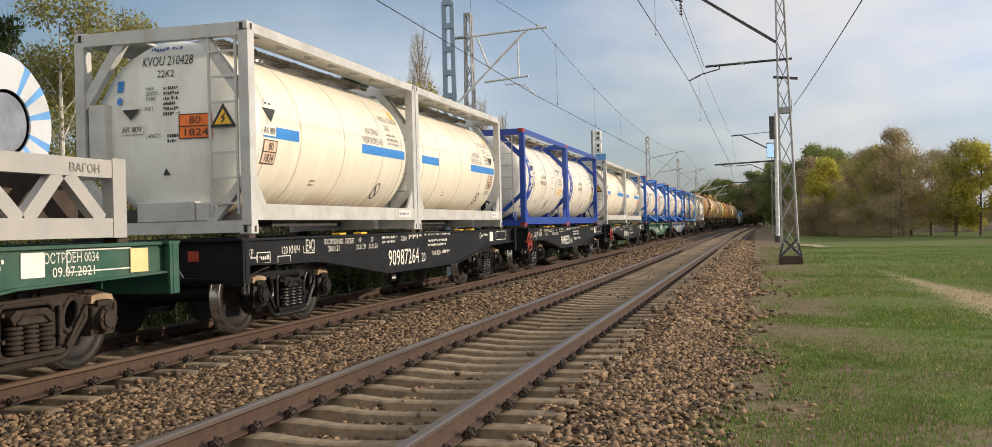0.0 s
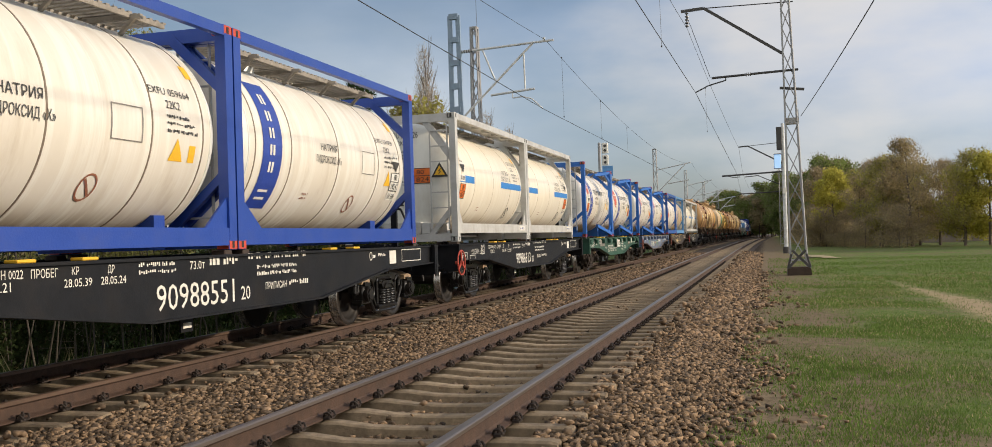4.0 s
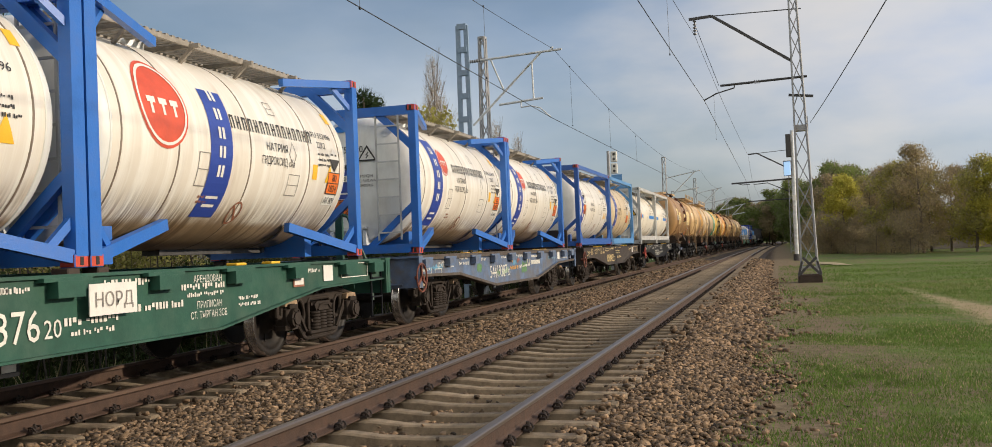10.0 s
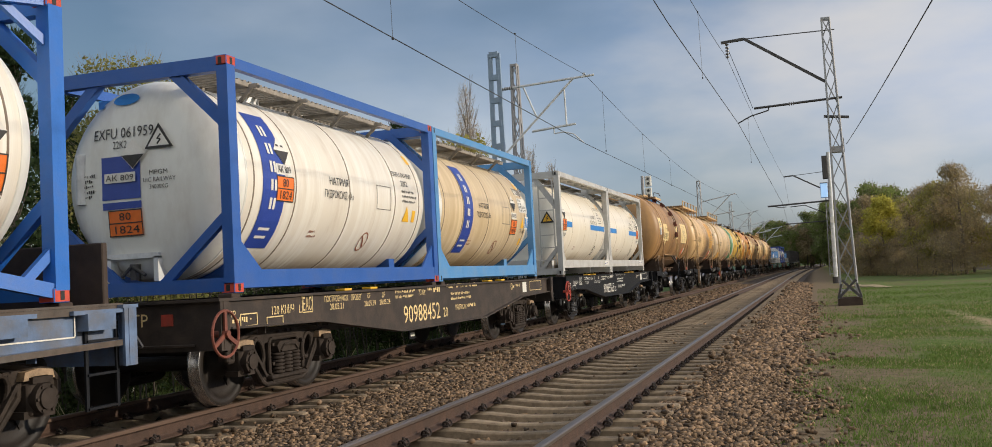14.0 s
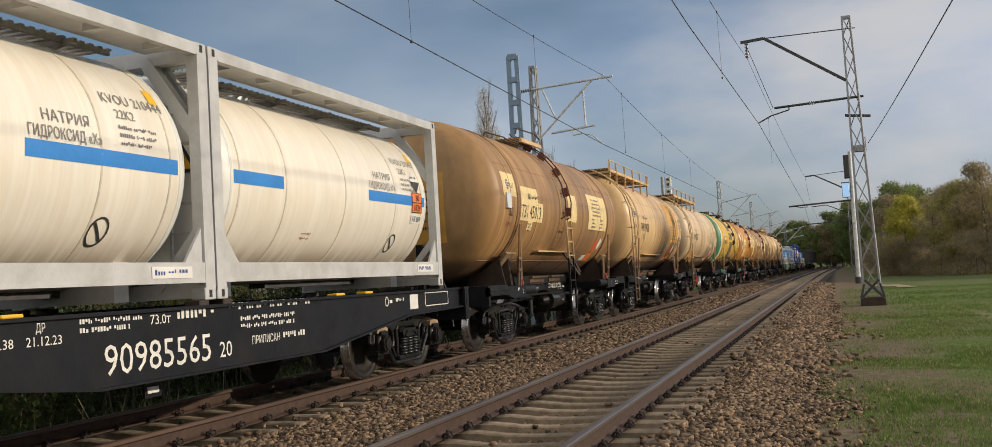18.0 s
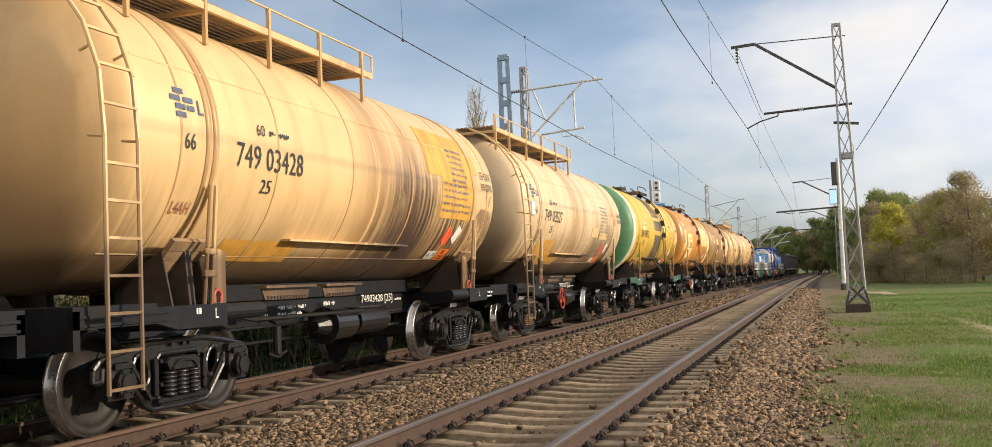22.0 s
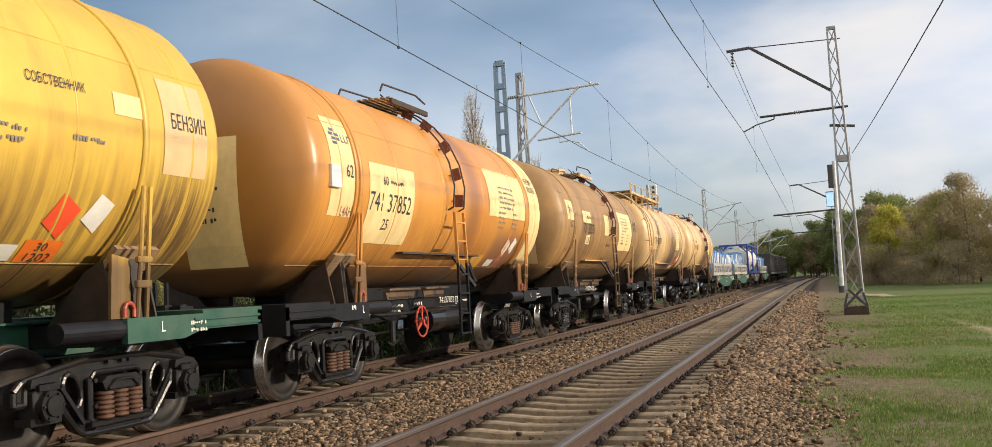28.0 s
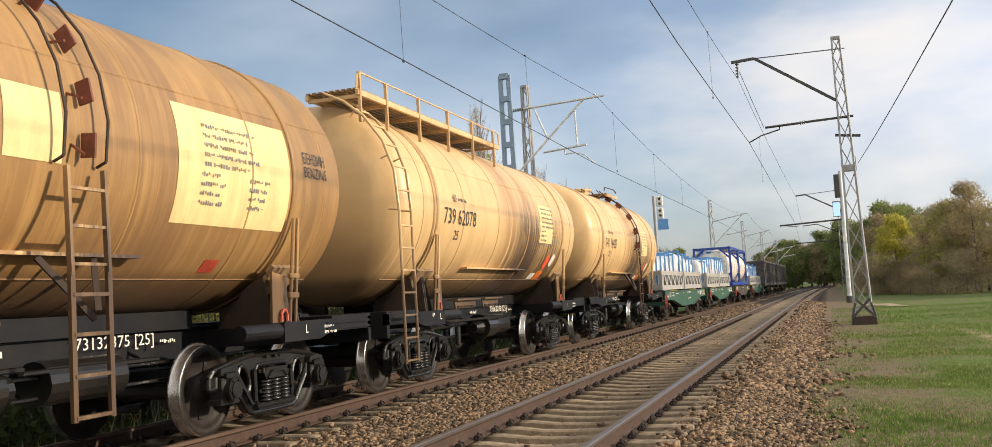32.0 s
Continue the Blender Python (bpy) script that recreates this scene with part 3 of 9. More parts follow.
def rod(bm, a, b, r, seg=8, r2=None, slot=0):
    """A round bar, or a cone, from a to b."""
    a, b = Vector(a), Vector(b)
    d = b - a
    m = Matrix.Translation((a + b) / 2) @ d.to_track_quat("Z", "Y").to_matrix().to_4x4()
    g = bmesh.ops.create_cone(bm, cap_ends=True, segments=seg, radius1=r, radius2=r if r2 is None else r2, depth=d.length, matrix=m)
    if slot:
        for f in {f for v in g["verts"] for f in v.link_faces}:
            f.material_index = slot
    return bm


def line(bm, pts, r, seg=6):
    for a, b in zip(pts, pts[1:]):
        rod(bm, a, b, r, seg)
    return bm


def prism(bm, outline, axis, lo, hi, slot=0):
    """A flat outline pushed along an axis: 'x' takes (y, z) pairs, 'y' takes (x, z)."""
    def at(p, k):
        return (k, p[0], p[1]) if axis == "x" else (p[0], k, p[1])
    a = [bm.verts.new(at(p, lo)) for p in outline]
    b = [bm.verts.new(at(p, hi)) for p in outline]
    fs = [bm.faces.new(a), bm.faces.new(b[::-1])]
    for i in range(len(a)):
        j = (i + 1) % len(a)
        fs.append(bm.faces.new((a[j], a[i], b[i], b[j])))
    for f in fs:
        f.material_index = slot
    bmesh.ops.recalc_face_normals(bm, faces=fs)
    return bm


def revolve(bm, profile, seg=48, axis="y", centre=(0, 0, 0), slots=None):
    """A body of revolution about an axis: profile of (place along the axis, radius)."""
    cx, cy, cz = centre
    rings = []
    for s, r in profile:
        ring = []
        for i in range(seg):
            a = 2 * math.pi * i / seg
            c, n = math.cos(a) * r, math.sin(a) * r
            ring.append(bm.verts.new((cx + c, cy + s, cz + n) if axis == "y" else (cx + s, cy + c, cz + n)))
        rings.append(ring)
    for k, (a, b) in enumerate(zip(rings, rings[1:])):
        for i in range(seg):
            f = bm.faces.new((a[i], a[(i + 1) % seg], b[(i + 1) % seg], b[i]))
            f.material_index = slots[k] if slots else 0
            f.smooth = True
    for ring in (rings[0], rings[-1]):
        bm.faces.new(ring)
    bmesh.ops.recalc_face_normals(bm, faces=bm.faces[:])
    return bm


def shell(bm, r, y0, y1, z0, z1, centre, seg=10, lift=0.004):
    """A thin sheet that lies on the side of a tank: from y0 to y1, between the heights z0 and z1 above the tank's axis."""
    cx, cy, cz = centre
    rr = r + lift
    a0, a1 = math.asin(max(-1, min(1, z0 / r))), math.asin(max(-1, min(1, z1 / r)))
    rows = []
    for i in range(seg + 1):
        a = a0 + (a1 - a0) * i / seg
        rows.append([bm.verts.new((cx + rr * math.cos(a), cy + y, cz + rr * math.sin(a))) for y in (y0, y1)])
    for p, q in zip(rows, rows[1:]):
        bm.faces.new((p[0], p[1], q[1], q[0]))
    return bm


def shape_on(bm, r, pts, centre, lift=0.006):
    """A flat outline of (y, height) pairs laid on the side of a tank."""
    cx, cy, cz = centre
    flat = bmesh.new()
    flat.faces.new([flat.verts.new((0, y, z)) for y, z in pts])
    lo, hi = min(z for _, z in pts), max(z for _, z in pts)
    n = int((hi - lo) / 0.06)
    for k in range(1, n + 1):
        bmesh.ops.bisect_plane(flat, geom=flat.verts[:] + flat.edges[:] + flat.faces[:], plane_co=(0, 0, lo + (hi - lo) * k / (n + 1)), plane_no=(0, 0, 1))
    flat.verts.index_update()
    vs = []
    for v in flat.verts:
        a = math.asin(max(-1, min(1, v.co.z / r)))
        vs.append(bm.verts.new((cx + (r + lift) * math.cos(a), cy + v.co.y, cz + (r + lift) * math.sin(a))))
    for f in flat.faces:
        bm.faces.new([vs[v.index] for v in f.verts])
    flat.free()
    return bm


LETTERS = {}


def lettering(text):
    """The outline of a text as vertices and faces, one unit high, from the built-in font."""
    if text not in LETTERS:
        cu = bpy.data.curves.new("text", "FONT")
        cu.body, cu.resolution_u = text, 2
        ob = bpy.data.objects.new("text", cu)
        me = bpy.data.meshes.new_from_object(ob)
        co = [v.co.copy() for v in me.vertices]
        w = max([c.x for c in co] + [0.01])
        LETTERS[text] = ([(c.x, c.y) for c in co], [tuple(p.vertices) for p in me.polygons], w)
        bpy.data.objects.remove(ob)
        bpy.data.curves.remove(cu)
        bpy.data.meshes.remove(me)
    return LETTERS[text]


def write(bm, text, height, place, width=None):
    """Adds a text: place(u, v) turns metres to the right and up into a point."""
    co, faces, w = lettering(text)
    k = height / 0.72
    sx = width / w if width else k
    vs = [bm.verts.new(place(x * sx, y * k)) for x, y in co]
    for f in faces:
        try:
            bm.faces.new([vs[i] for i in f])
        except ValueError:
            pass
    return bm


def bars_of_text(bm, rows, place, height, gap, rng, width):
    """Writing too small to read: rows of narrow upright bars, set in words."""
    for k in range(rows):
        u, left, end = 0.0, rng.randint(3, 8), width * (0.75 + 0.25 * rng.random())
        z = -k * (height + gap)
        while u < end:
            w = height * rng.uniform(0.30, 0.55)
            lo, hi = z + height * rng.choice((0.0, 0.0, 0.3)), z + height * rng.choice((0.8, 0.8, 0.55))
            bm.faces.new([bm.verts.new(p) for p in (place(u, lo), place(u + w, lo), place(u + w, hi), place(u, hi))])
            u += w + height * 0.22
            left -= 1
            if left == 0:
                u += height * 0.55
                left = rng.randint(3, 8)
    return bm


def on_side(x, y, z):
    """A place function for writing on an upright side that looks along +x."""
    return lambda u, v: (x, y + u, z + v)


def on_tank(r, y, z, centre, lift=0.007):
    """A place function for writing on a tank's side."""
    def place(u, v):
        a = math.asin(max(-0.999, min(0.999, (z + v) / r)))
        return (centre[0] + (r + lift) * math.cos(a), centre[1] + y + u, centre[2] + (r + lift) * math.sin(a))
    return place


def on_front(x, y, z):
    """A place function for writing on an end that looks along -y."""
    return lambda u, v: (x + u, y, z + v)


def thing(name, label, category, group="", kind="", m=None):
    ob = new(name)
    ob.empty_display_size = 0.3
    tagged(ob, label, category, group, kind)
    if m is not None:
        ob.matrix_basis = m
    return ob

# ---- ground and track ----
NEAR_C, TRAIN_C = -2.832, -7.14      # the two track centres
SLEEPER_STEP = 0.543


def bend(y):
    """How far the tracks swing to the right of the straight at y."""
    return max(0.0, y - 62.0) ** 2 / (2 * 6500.0)


def heading(y):
    """Degrees of turn of the track at y, to the right being negative."""
    return -math.degrees(math.atan(max(0.0, y - 62.0) / 6500.0))


def ground_z(x, y):
    """The height of the ground beside and under the tracks."""
    u = x - bend(y)
    if u > -0.35:
        z = -0.42 - 0.10 * min(1.0, (u + 0.35) / 6)
    elif u > -1.25:
        z = -0.42 + 0.17 * (-0.35 - u) / 0.9
    elif u > -8.9:
        z = -0.315 if abs(u - NEAR_C) < 0.95 or abs(u - TRAIN_C) < 0.95 else -0.26
    elif u > -10.4:
        z = -0.25 - 0.75 * (-8.9 - u) / 1.5
    else:
        z = -1.0 - 0.25 * min(1.0, (-10.4 - u) / 8)
    return z


def stations(lo, hi, fine, near, coarse):
    out, y = [], lo
    while y < hi:
        out.append(y)
        y += fine if y < near else coarse
    return out + [hi]


def build_ground():
    xs = [-2400, -700, -250, -120, -60, -40, -28, -20, -15, -12, -10.9, -10.4, -9.9, -9.4, -8.9, -8.4, -7.1, -6.25, -5.7, -5.2, -4.8, -4.25,
          -3.6, -2.8, -2.0, -1.25, -1.0, -0.8, -0.6, -0.35, 0.0, 0.5, 1, 1.6, 2.4, 3.2, 4.2, 5.5, 7, 9, 12, 16, 22, 30, 45, 70, 120, 250, 700, 2400]
    ys = [-2400, -600, -150, -60, -30] + stations(-20, 70, 0.8, 45, 2.5) + [80, 95, 110, 130, 150, 175, 200, 230, 270, 330, 420, 700, 2400]
    bm = B()
    grid = []
    for y in ys:
        row = []
        for x in xs:
            off = bend(min(y, 400)) if -60 < x < 40 else 0
            n = noise.noise((x * 0.35, y * 0.35, 0)) * 0.05 if (x > -0.3 or x < -10.6) else noise.noise((x * 2, y * 2, 4)) * 0.015
            row.append(bm.verts.new((x + off, y, ground_z(x + off, y) + n)))
        grid.append(row)
    for a, b, y in zip(grid, grid[1:], ys):
        for i in range(len(xs) - 1):
            f = bm.faces.new((a[i], a[i + 1], b[i + 1], b[i]))
            f.smooth = True
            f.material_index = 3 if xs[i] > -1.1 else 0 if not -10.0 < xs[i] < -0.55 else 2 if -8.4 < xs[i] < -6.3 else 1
    return tagged(part("ground", bm, ["grass", "ballast_bed", "oily_shaded_bed", "verge"]), "spring grass beside a brown ballast bed with two tracks", "ground", kind="structure")


build_ground()

RAIL_FOOT = [(-0.075, -0.18), (0.075, -0.18), (0.075, -0.168), (0.022, -0.150), (0.010, -0.135), (0.010, -0.055), (0.034, -0.042),
             (0.0375, -0.036), (-0.0375, -0.036), (-0.034, -0.042), (-0.010, -0.055), (-0.010, -0.135), (-0.022, -0.150), (-0.075, -0.168)]
RAIL_TOP = [(-0.0375, -0.036), (0.0375, -0.036), (0.0375, -0.012), (0.030, -0.003), (0.018, 0.0), (-0.018, 0.0), (-0.030, -0.003), (-0.0375, -0.012)]


def sweep(outline, c):
    """An outline swept along the track at the side distance c."""
    bm = B()
    rings = [[bm.verts.new((c + bend(y) + px, y, pz)) for px, pz in outline] for y in [-40, -10] + stations(0, 330, 10, 60, 6)]
    for a, b in zip(rings, rings[1:]):
        for i in range(len(outline)):
            j = (i + 1) % len(outline)
            bm.faces.new((a[i], a[j], b[j], b[i]))
    bmesh.ops.recalc_face_normals(bm, faces=bm.faces[:])
    return bm


def clip_mesh():
    """Spring clips and the bolts that hold one rail, on both of its sides."""
    bm = B()
    for s in (-1, 1):
        box(bm, s * 0.105, 0, -0.165, 0.055, 0.11, 0.018)
        for dy in (-0.038, 0.038):
            pts = [(s * 0.062, dy * 0.4, -0.158), (s * 0.085, dy * 1.3, -0.125), (s * 0.120, dy * 1.35, -0.120), (s * 0.142, dy * 0.9, -0.150), (s * 0.125, dy * 0.35, -0.165)]
            line(bm, pts, 0.009, 5)
        rod(bm, (s * 0.105, 0, -0.17), (s * 0.105, 0, -0.095), 0.014, 6)
        rod(bm, (s * 0.105, 0, -0.135), (s * 0.105, 0, -0.118), 0.024, 6)
    return bm


def sleeper_mesh():
    """A concrete sleeper: high at the rail seats, waisted in the middle, with sloping flanks."""
    bm = B()
    prof = [(-1.35, -0.205, 0.27), (-1.30, -0.195, 0.28), (-0.98, -0.192, 0.29), (-0.60, -0.192, 0.29), (-0.32, -0.222, 0.25), (0, -0.228, 0.24),
            (0.32, -0.222, 0.25), (0.60, -0.192, 0.29), (0.98, -0.192, 0.29), (1.30, -0.195, 0.28), (1.35, -0.205, 0.27)]
    rings = []
    for x, z, w in prof:
        rings.append([bm.verts.new(p) for p in ((x, -w * 0.37, -0.38), (x, -w * 0.29, z - 0.016), (x, -w * 0.21, z), (x, w * 0.21, z), (x, w * 0.29, z - 0.016), (x, w * 0.37, -0.38))])
    for a, b in zip(rings, rings[1:]):
        for i in range(5):
            bm.faces.new((a[i], a[i + 1], b[i + 1], b[i]))
    bm.faces.new(rings[0]), bm.faces.new(rings[-1])
    bmesh.ops.recalc_face_normals(bm, faces=bm.faces[:])
    return bm


def build_track(name, c, head, label, first, last, far):
    track = thing(name, label, "railway track", kind="structure")
    for s in (-1, 1):
        rail = part("rail", sweep(RAIL_FOOT, c + s * 0.7975), "rail_rust", track, "rust-brown steel rail")
        part("rail_head", sweep(RAIL_TOP, c + s * 0.7975), head, rail, "worn running surface of the rail")
    sleeper = clip = None
    y, k = first, 0
    while y < last:
        m = pose(c + bend(y), y, 0, 0, 0, heading(y) + random.uniform(-0.4, 0.4))
        if sleeper is None:
            sleeper = part("sleeper", sleeper_mesh(), "concrete", track, "weathered concrete sleeper")
            sleeper.matrix_basis = m
            ob = sleeper
        else:
            ob = shared("sleeper", sleeper.data, track, m)
        if y < 48:
            for s in (-1, 1):
                if clip is None:
                    clip = part("rail_clip", clip_mesh(), "fastener", ob, "black spring clips and bolts")
                    clip.matrix_basis = pose(s * 0.7975, 0, 0)
                else:
                    shared("rail_clip", clip.data, ob, pose(s * 0.7975, 0, 0))
        y += SLEEPER_STEP
    rest, src = B(), sleeper.data
    verts, faces = [], []
    co = [v.co.copy() for v in src.vertices]
    polys = [tuple(p.vertices) for p in src.polygons]
    while y < far:
        n = len(verts)
        verts += [(v.x + c + bend(y), v.y + y, v.z) for v in co]
        faces += [tuple(i + n for i in p) for p in polys]
        y += SLEEPER_STEP
    rest.free()
    me = bpy.data.meshes.new("far_sleepers")
    me.from_pydata(verts, [], faces)
    me.materials.append(M["concrete"])
    ob = new("far_sleepers", me)
    ob.parent = track
    tagged(ob, kind="stuff")
    return track


random.seed(3)
build_track("track_1", NEAR_C, "rail_head", "empty near track with worn shiny rails on concrete sleepers", 3.2 - 30 * SLEEPER_STEP, 62, 190)
build_track("track_2", TRAIN_C, "rail_head_dull", "rusty track on concrete sleepers that carries the train", 3.4 - 30 * SLEEPER_STEP, 62, 190)

# ---- overhead line ----
def lattice_mast(name, x, y, base, top, wb, wt, mat, label, panels=11, lean=0.0):
    """A tapering mast of angle iron with zigzag bracing on its faces."""
    mast = thing(name, label, "catenary mast", "catenary masts")

    def corner(sx, sy, z):
        k = (z - base) / (top - base)
        w = wb + (wt - wb) * k
        return Vector((x + lean * k + sx * w / 2, y + sy * w / 2, z))
    for sx in (-1, 1):
        for sy in (-1, 1):
            part("leg", bar(B(), corner(sx, sy, base), corner(sx, sy, top), 0.055, 0.055), mat, mast)
    zs = [base + 0.25 + (top - base - 0.3) * (1 - (1 - i / panels) ** 1.15) for i in range(panels + 1)]
    for (ax, ay), (bx, by) in (((-1, -1), (1, -1)), ((1, -1), (1, 1)), ((1, 1), (-1, 1)), ((-1, 1), (-1, -1))):
        for i, (za, zb) in enumerate(zip(zs, zs[1:])):
            p, q = ((ax, ay), (bx, by)) if i % 2 else ((bx, by), (ax, ay))
            part("brace", bar(B(), corner(*p, za), corner(*q, zb), 0.035, 0.035), mat, mast)
        part("tie_bar", bar(B(), corner(ax, ay, top - 0.04), corner(bx, by, top - 0.04), 0.05, 0.08), mat, mast)
        part("tie_bar", bar(B(), corner(ax, ay, zs[0]), corner(bx, by, zs[0]), 0.05, 0.06), mat, mast)
    return mast


def insulator(bm, a, b, r=0.06, n=4):
    a, b = Vector(a), Vector(b)
    rod(bm, a, b, 0.02, 6)
    for k in range(n):
        c = a.lerp(b, (k + 0.5) / n)
        d = (b - a).normalized() * 0.02
        rod(bm, c - d, c + d, r, 10)
    return bm


def foundation(x, y, z0, z1, w):
    f = thing("mast_foundation", "dark weathered concrete footing with rusty anchor bolts", "foundation", "mast footings")
    bm = B()
    prism(bm, [(x - w / 2, z0 - 0.3), (x + w / 2, z0 - 0.3), (x + w / 2 - 0.04, z1), (x - w / 2 + 0.04, z1)], "y", y - w / 2, y + w / 2)
    part("block", bm, "chassis_rust", f)
    for sx in (-1, 1):
        for sy in (-1, 1):
            part("anchor_bolt", rod(B(), (x + sx * w * 0.34, y + sy * w * 0.34, z1 - 0.02), (x + sx * w * 0.34, y + sy * w * 0.34, z1 + 0.16), 0.022, 6), "rail_rust", f)
    part("base_plate", box(B(), x, y, z1 + 0.02, w * 0.8, w * 0.8, 0.03), "rail_rust", f)
    return f


PY = 38.5
near_mast = lattice_mast("lattice_mast", 1.12, PY, -0.12, 10.2, 0.58, 0.27, "grey_paint_mast", "grey lattice catenary mast with dark arms over the track", 11, -0.17)
foundation(1.12, PY, -0.48, -0.16, 0.90)
for s_ in (-1, 1):
    part("foot_bracket", bar(bar(B(), (1.12 - s_ * 0.38, PY - 0.34, -0.14), (1.12 + s_ * 0.24, PY - 0.31, 0.50), 0.05, 0.09), (1.12 + s_ * 0.40, PY - 0.34, -0.14), (1.12 + s_ * 0.27, PY - 0.31, 0.36), 0.05, 0.07), "dark_steel", near_mast, "dark splayed foot bracket")
part("bracket_arm", bar(bar(B(), (0.80, PY, 7.84), (-2.0, PY, 9.78), 0.09, 0.10), (-2.0, PY, 9.78), (-2.86, PY, 9.73), 0.09, 0.10), "dark_steel", near_mast, "bent dark steel arm")
part("tie_rod", rod(B(), (-2.0, PY, 9.78), (1.25, PY, 9.74), 0.02, 6), "dark_steel", near_mast)
part("registration_arm", rod(rod(B(), (-1.80, PY, 7.10), (-0.55, PY, 7.14), 0.045, 8), (-0.35, PY, 7.15), (1.35, PY, 7.20), 0.045, 8), "dark_steel", near_mast)
part("arm_insulator", insulator(B(), (-0.56, PY, 7.14), (-0.34, PY, 7.15), 0.07, 3), "insulator", near_mast)
part("steady_arm", line(B(), [(-1.28, PY, 7.10), (-1.28, PY, 6.98), (-1.95, PY, 6.82), (-2.41, PY, 6.60)], 0.025), "dark_steel", near_mast)
part("messenger_insulator", insulator(B(), (-2.65, PY, 9.70), (-2.65, PY, 9.10), 0.07, 5), "insulator", near_mast)
part("cross_bar", box(B(), 1.10, PY, 6.50, 0.88, 0.10, 0.09, Matrix.Rotation(0.12, 4, "Y")), "dark_steel", near_mast)
part("wire_bracket", span(span(B(), 0.85, 1.30, PY - 0.2, PY + 0.2, 5.18, 5.40), 1.2, 1.3, PY - 0.05, PY + 0.05, 5.4, 5.7), "grey_paint_mast", near_mast, "box-shaped wire bracket")

# the next mast along the near track: a tube that carries a signal seen from behind
TY = 74.7
tube = thing("tube_mast", "pale grey tubular mast with arms, boxes and a lit blue screen", "catenary mast", "catenary masts")
part("tube", rod(B(), (1.34, TY, -0.1), (1.38, TY, 8.95), 0.15, 16, 0.12), "galvanised", tube)
part("foot", rod(B(), (1.34, TY, -0.6), (1.34, TY, 0.05), 0.24, 12), "dark_steel", tube)
part("bracket_arm", bar(bar(B(), (1.3, TY, 6.1), (-1.1, TY, 7.46), 0.09), (-1.1, TY, 7.46), (-1.75, TY, 7.42), 0.09), "dark_steel", tube)
part("registration_arm", rod(B(), (-3.0, TY, 5.35), (1.3, TY, 5.49), 0.06, 8), "dark_steel", tube)
part("steady_arm", line(B(), [(-2.6, TY, 5.34), (-2.2, TY, 5.22), (-1.7, TY, 5.24)], 0.025), "dark_steel", tube)
part("tie_rod", rod(B(), (-1.1, TY, 7.46), (1.3, TY, 7.60), 0.02, 6), "dark_steel", tube)
part("upper_box", span(B(), 0.92, 1.30, TY - 0.25, TY + 0.25, 7.05, 8.70, 0.03), "dark_steel", tube, "dark signal head seen from behind")
lamp_material("screen_glow", (0.42, 0.66, 1.0), 0.75)
part("lit_screen", span(B(), 0.72, 1.18, TY - 0.30, TY - 0.26, 5.72, 6.72, 0.02), "screen_glow", tube, "glowing pale blue screen")
part("screen_hood", span(span(B(), 0.69, 1.21, TY - 0.34, TY + 0.1, 6.72, 6.78), 0.70, 1.2, TY - 0.25, TY + 0.1, 5.70, 6.74), "dark_steel", tube)
part("number_plate_blank", span(B(), 1.22, 1.46, TY - 0.19, TY - 0.17, 3.9, 4.3), "white_plate", tube)
third = lattice_mast("lattice_mast", 1.75, 116, -0.5, 9.0, 0.55, 0.3, "grey_paint_mast", "distant grey lattice catenary mast", 9)
part("bracket_arm", bar(bar(B(), (1.6, 116, 6.4), (-0.7, 116, 7.5), 0.09), (-0.7, 116, 7.5), (-2.2, 116, 7.4), 0.09), "dark_steel", third)
part("registration_arm", rod(B(), (1.6, 116, 5.6), (-2.9, 116, 5.5), 0.06, 8), "dark_steel", third)

# masts beyond the train
LX = -10.62
ladder_mast = thing("channel_mast", "blue-grey mast of two channels joined by plates", "catenary mast", "catenary masts")
for s in (-1, 1):
    part("channel", bar(B(), (LX + s * 0.20, 34.2, -1.0), (LX + s * 0.15, 34.2, 9.38), 0.10, 0.16), "mast_blue", ladder_mast)
z = 0.0
while z < 9.3:
    part("batten_plate", box(B(), LX, 34.2, z + 0.1, 0.34, 0.18, 0.20), "mast_blue", ladder_mast)
    z += 0.84
MY = 34.3
cant = {"upper_tube": ((-10.48, MY, 8.06), (-7.0, MY, 8.22)), "diagonal_tube": ((-10.35, MY, 5.75), (-7.75, MY, 8.18)), "stay_tube": ((-9.62, MY, 8.09), (-9.16, MY, 6.92)), "registration_tube": ((-9.35, MY, 6.42), (-7.74, MY, 6.55)), "drop_tube": ((-8.10, MY, 7.80), (-8.08, MY, 6.52))}
for key, (a, b) in cant.items():
    part(key, rod(B(), a, b, 0.042 if "stay" not in key and "drop" not in key else 0.032, 10), "galvanised", ladder_mast, "galvanised cantilever tube")
part("steady_arm", line(B(), [(-8.55, MY, 6.47), (-8.55, MY, 6.27), (-8.2, MY, 6.30), (-7.85, MY, 6.20), (-7.48, MY, 5.84)], 0.022), "galvanised", ladder_mast)
part("tube_insulator", insulator(B(), (-10.42, MY, 8.06), (-9.98, MY, 8.08), 0.06, 5), "insulator", ladder_mast)
part("messenger_clamp", box(B(), -7.35, MY, 8.26, 0.08, 0.08, 0.14), "galvanised", ladder_mast)
lattice_mast("lattice_mast", -10.45, 36.2, -1.0, 9.35, 0.46, 0.22, "grey_paint_mast", "slim weathered lattice mast beside the channel mast", 14)

sig = thing("signal_mast", "white two-headed light signal on a lattice mast", "railway signal", "signals")
part("post", rod(B(), (-10.6, 66, -1.0), (-10.6, 66, 7.5), 0.10, 10), "grey_paint_mast", sig)
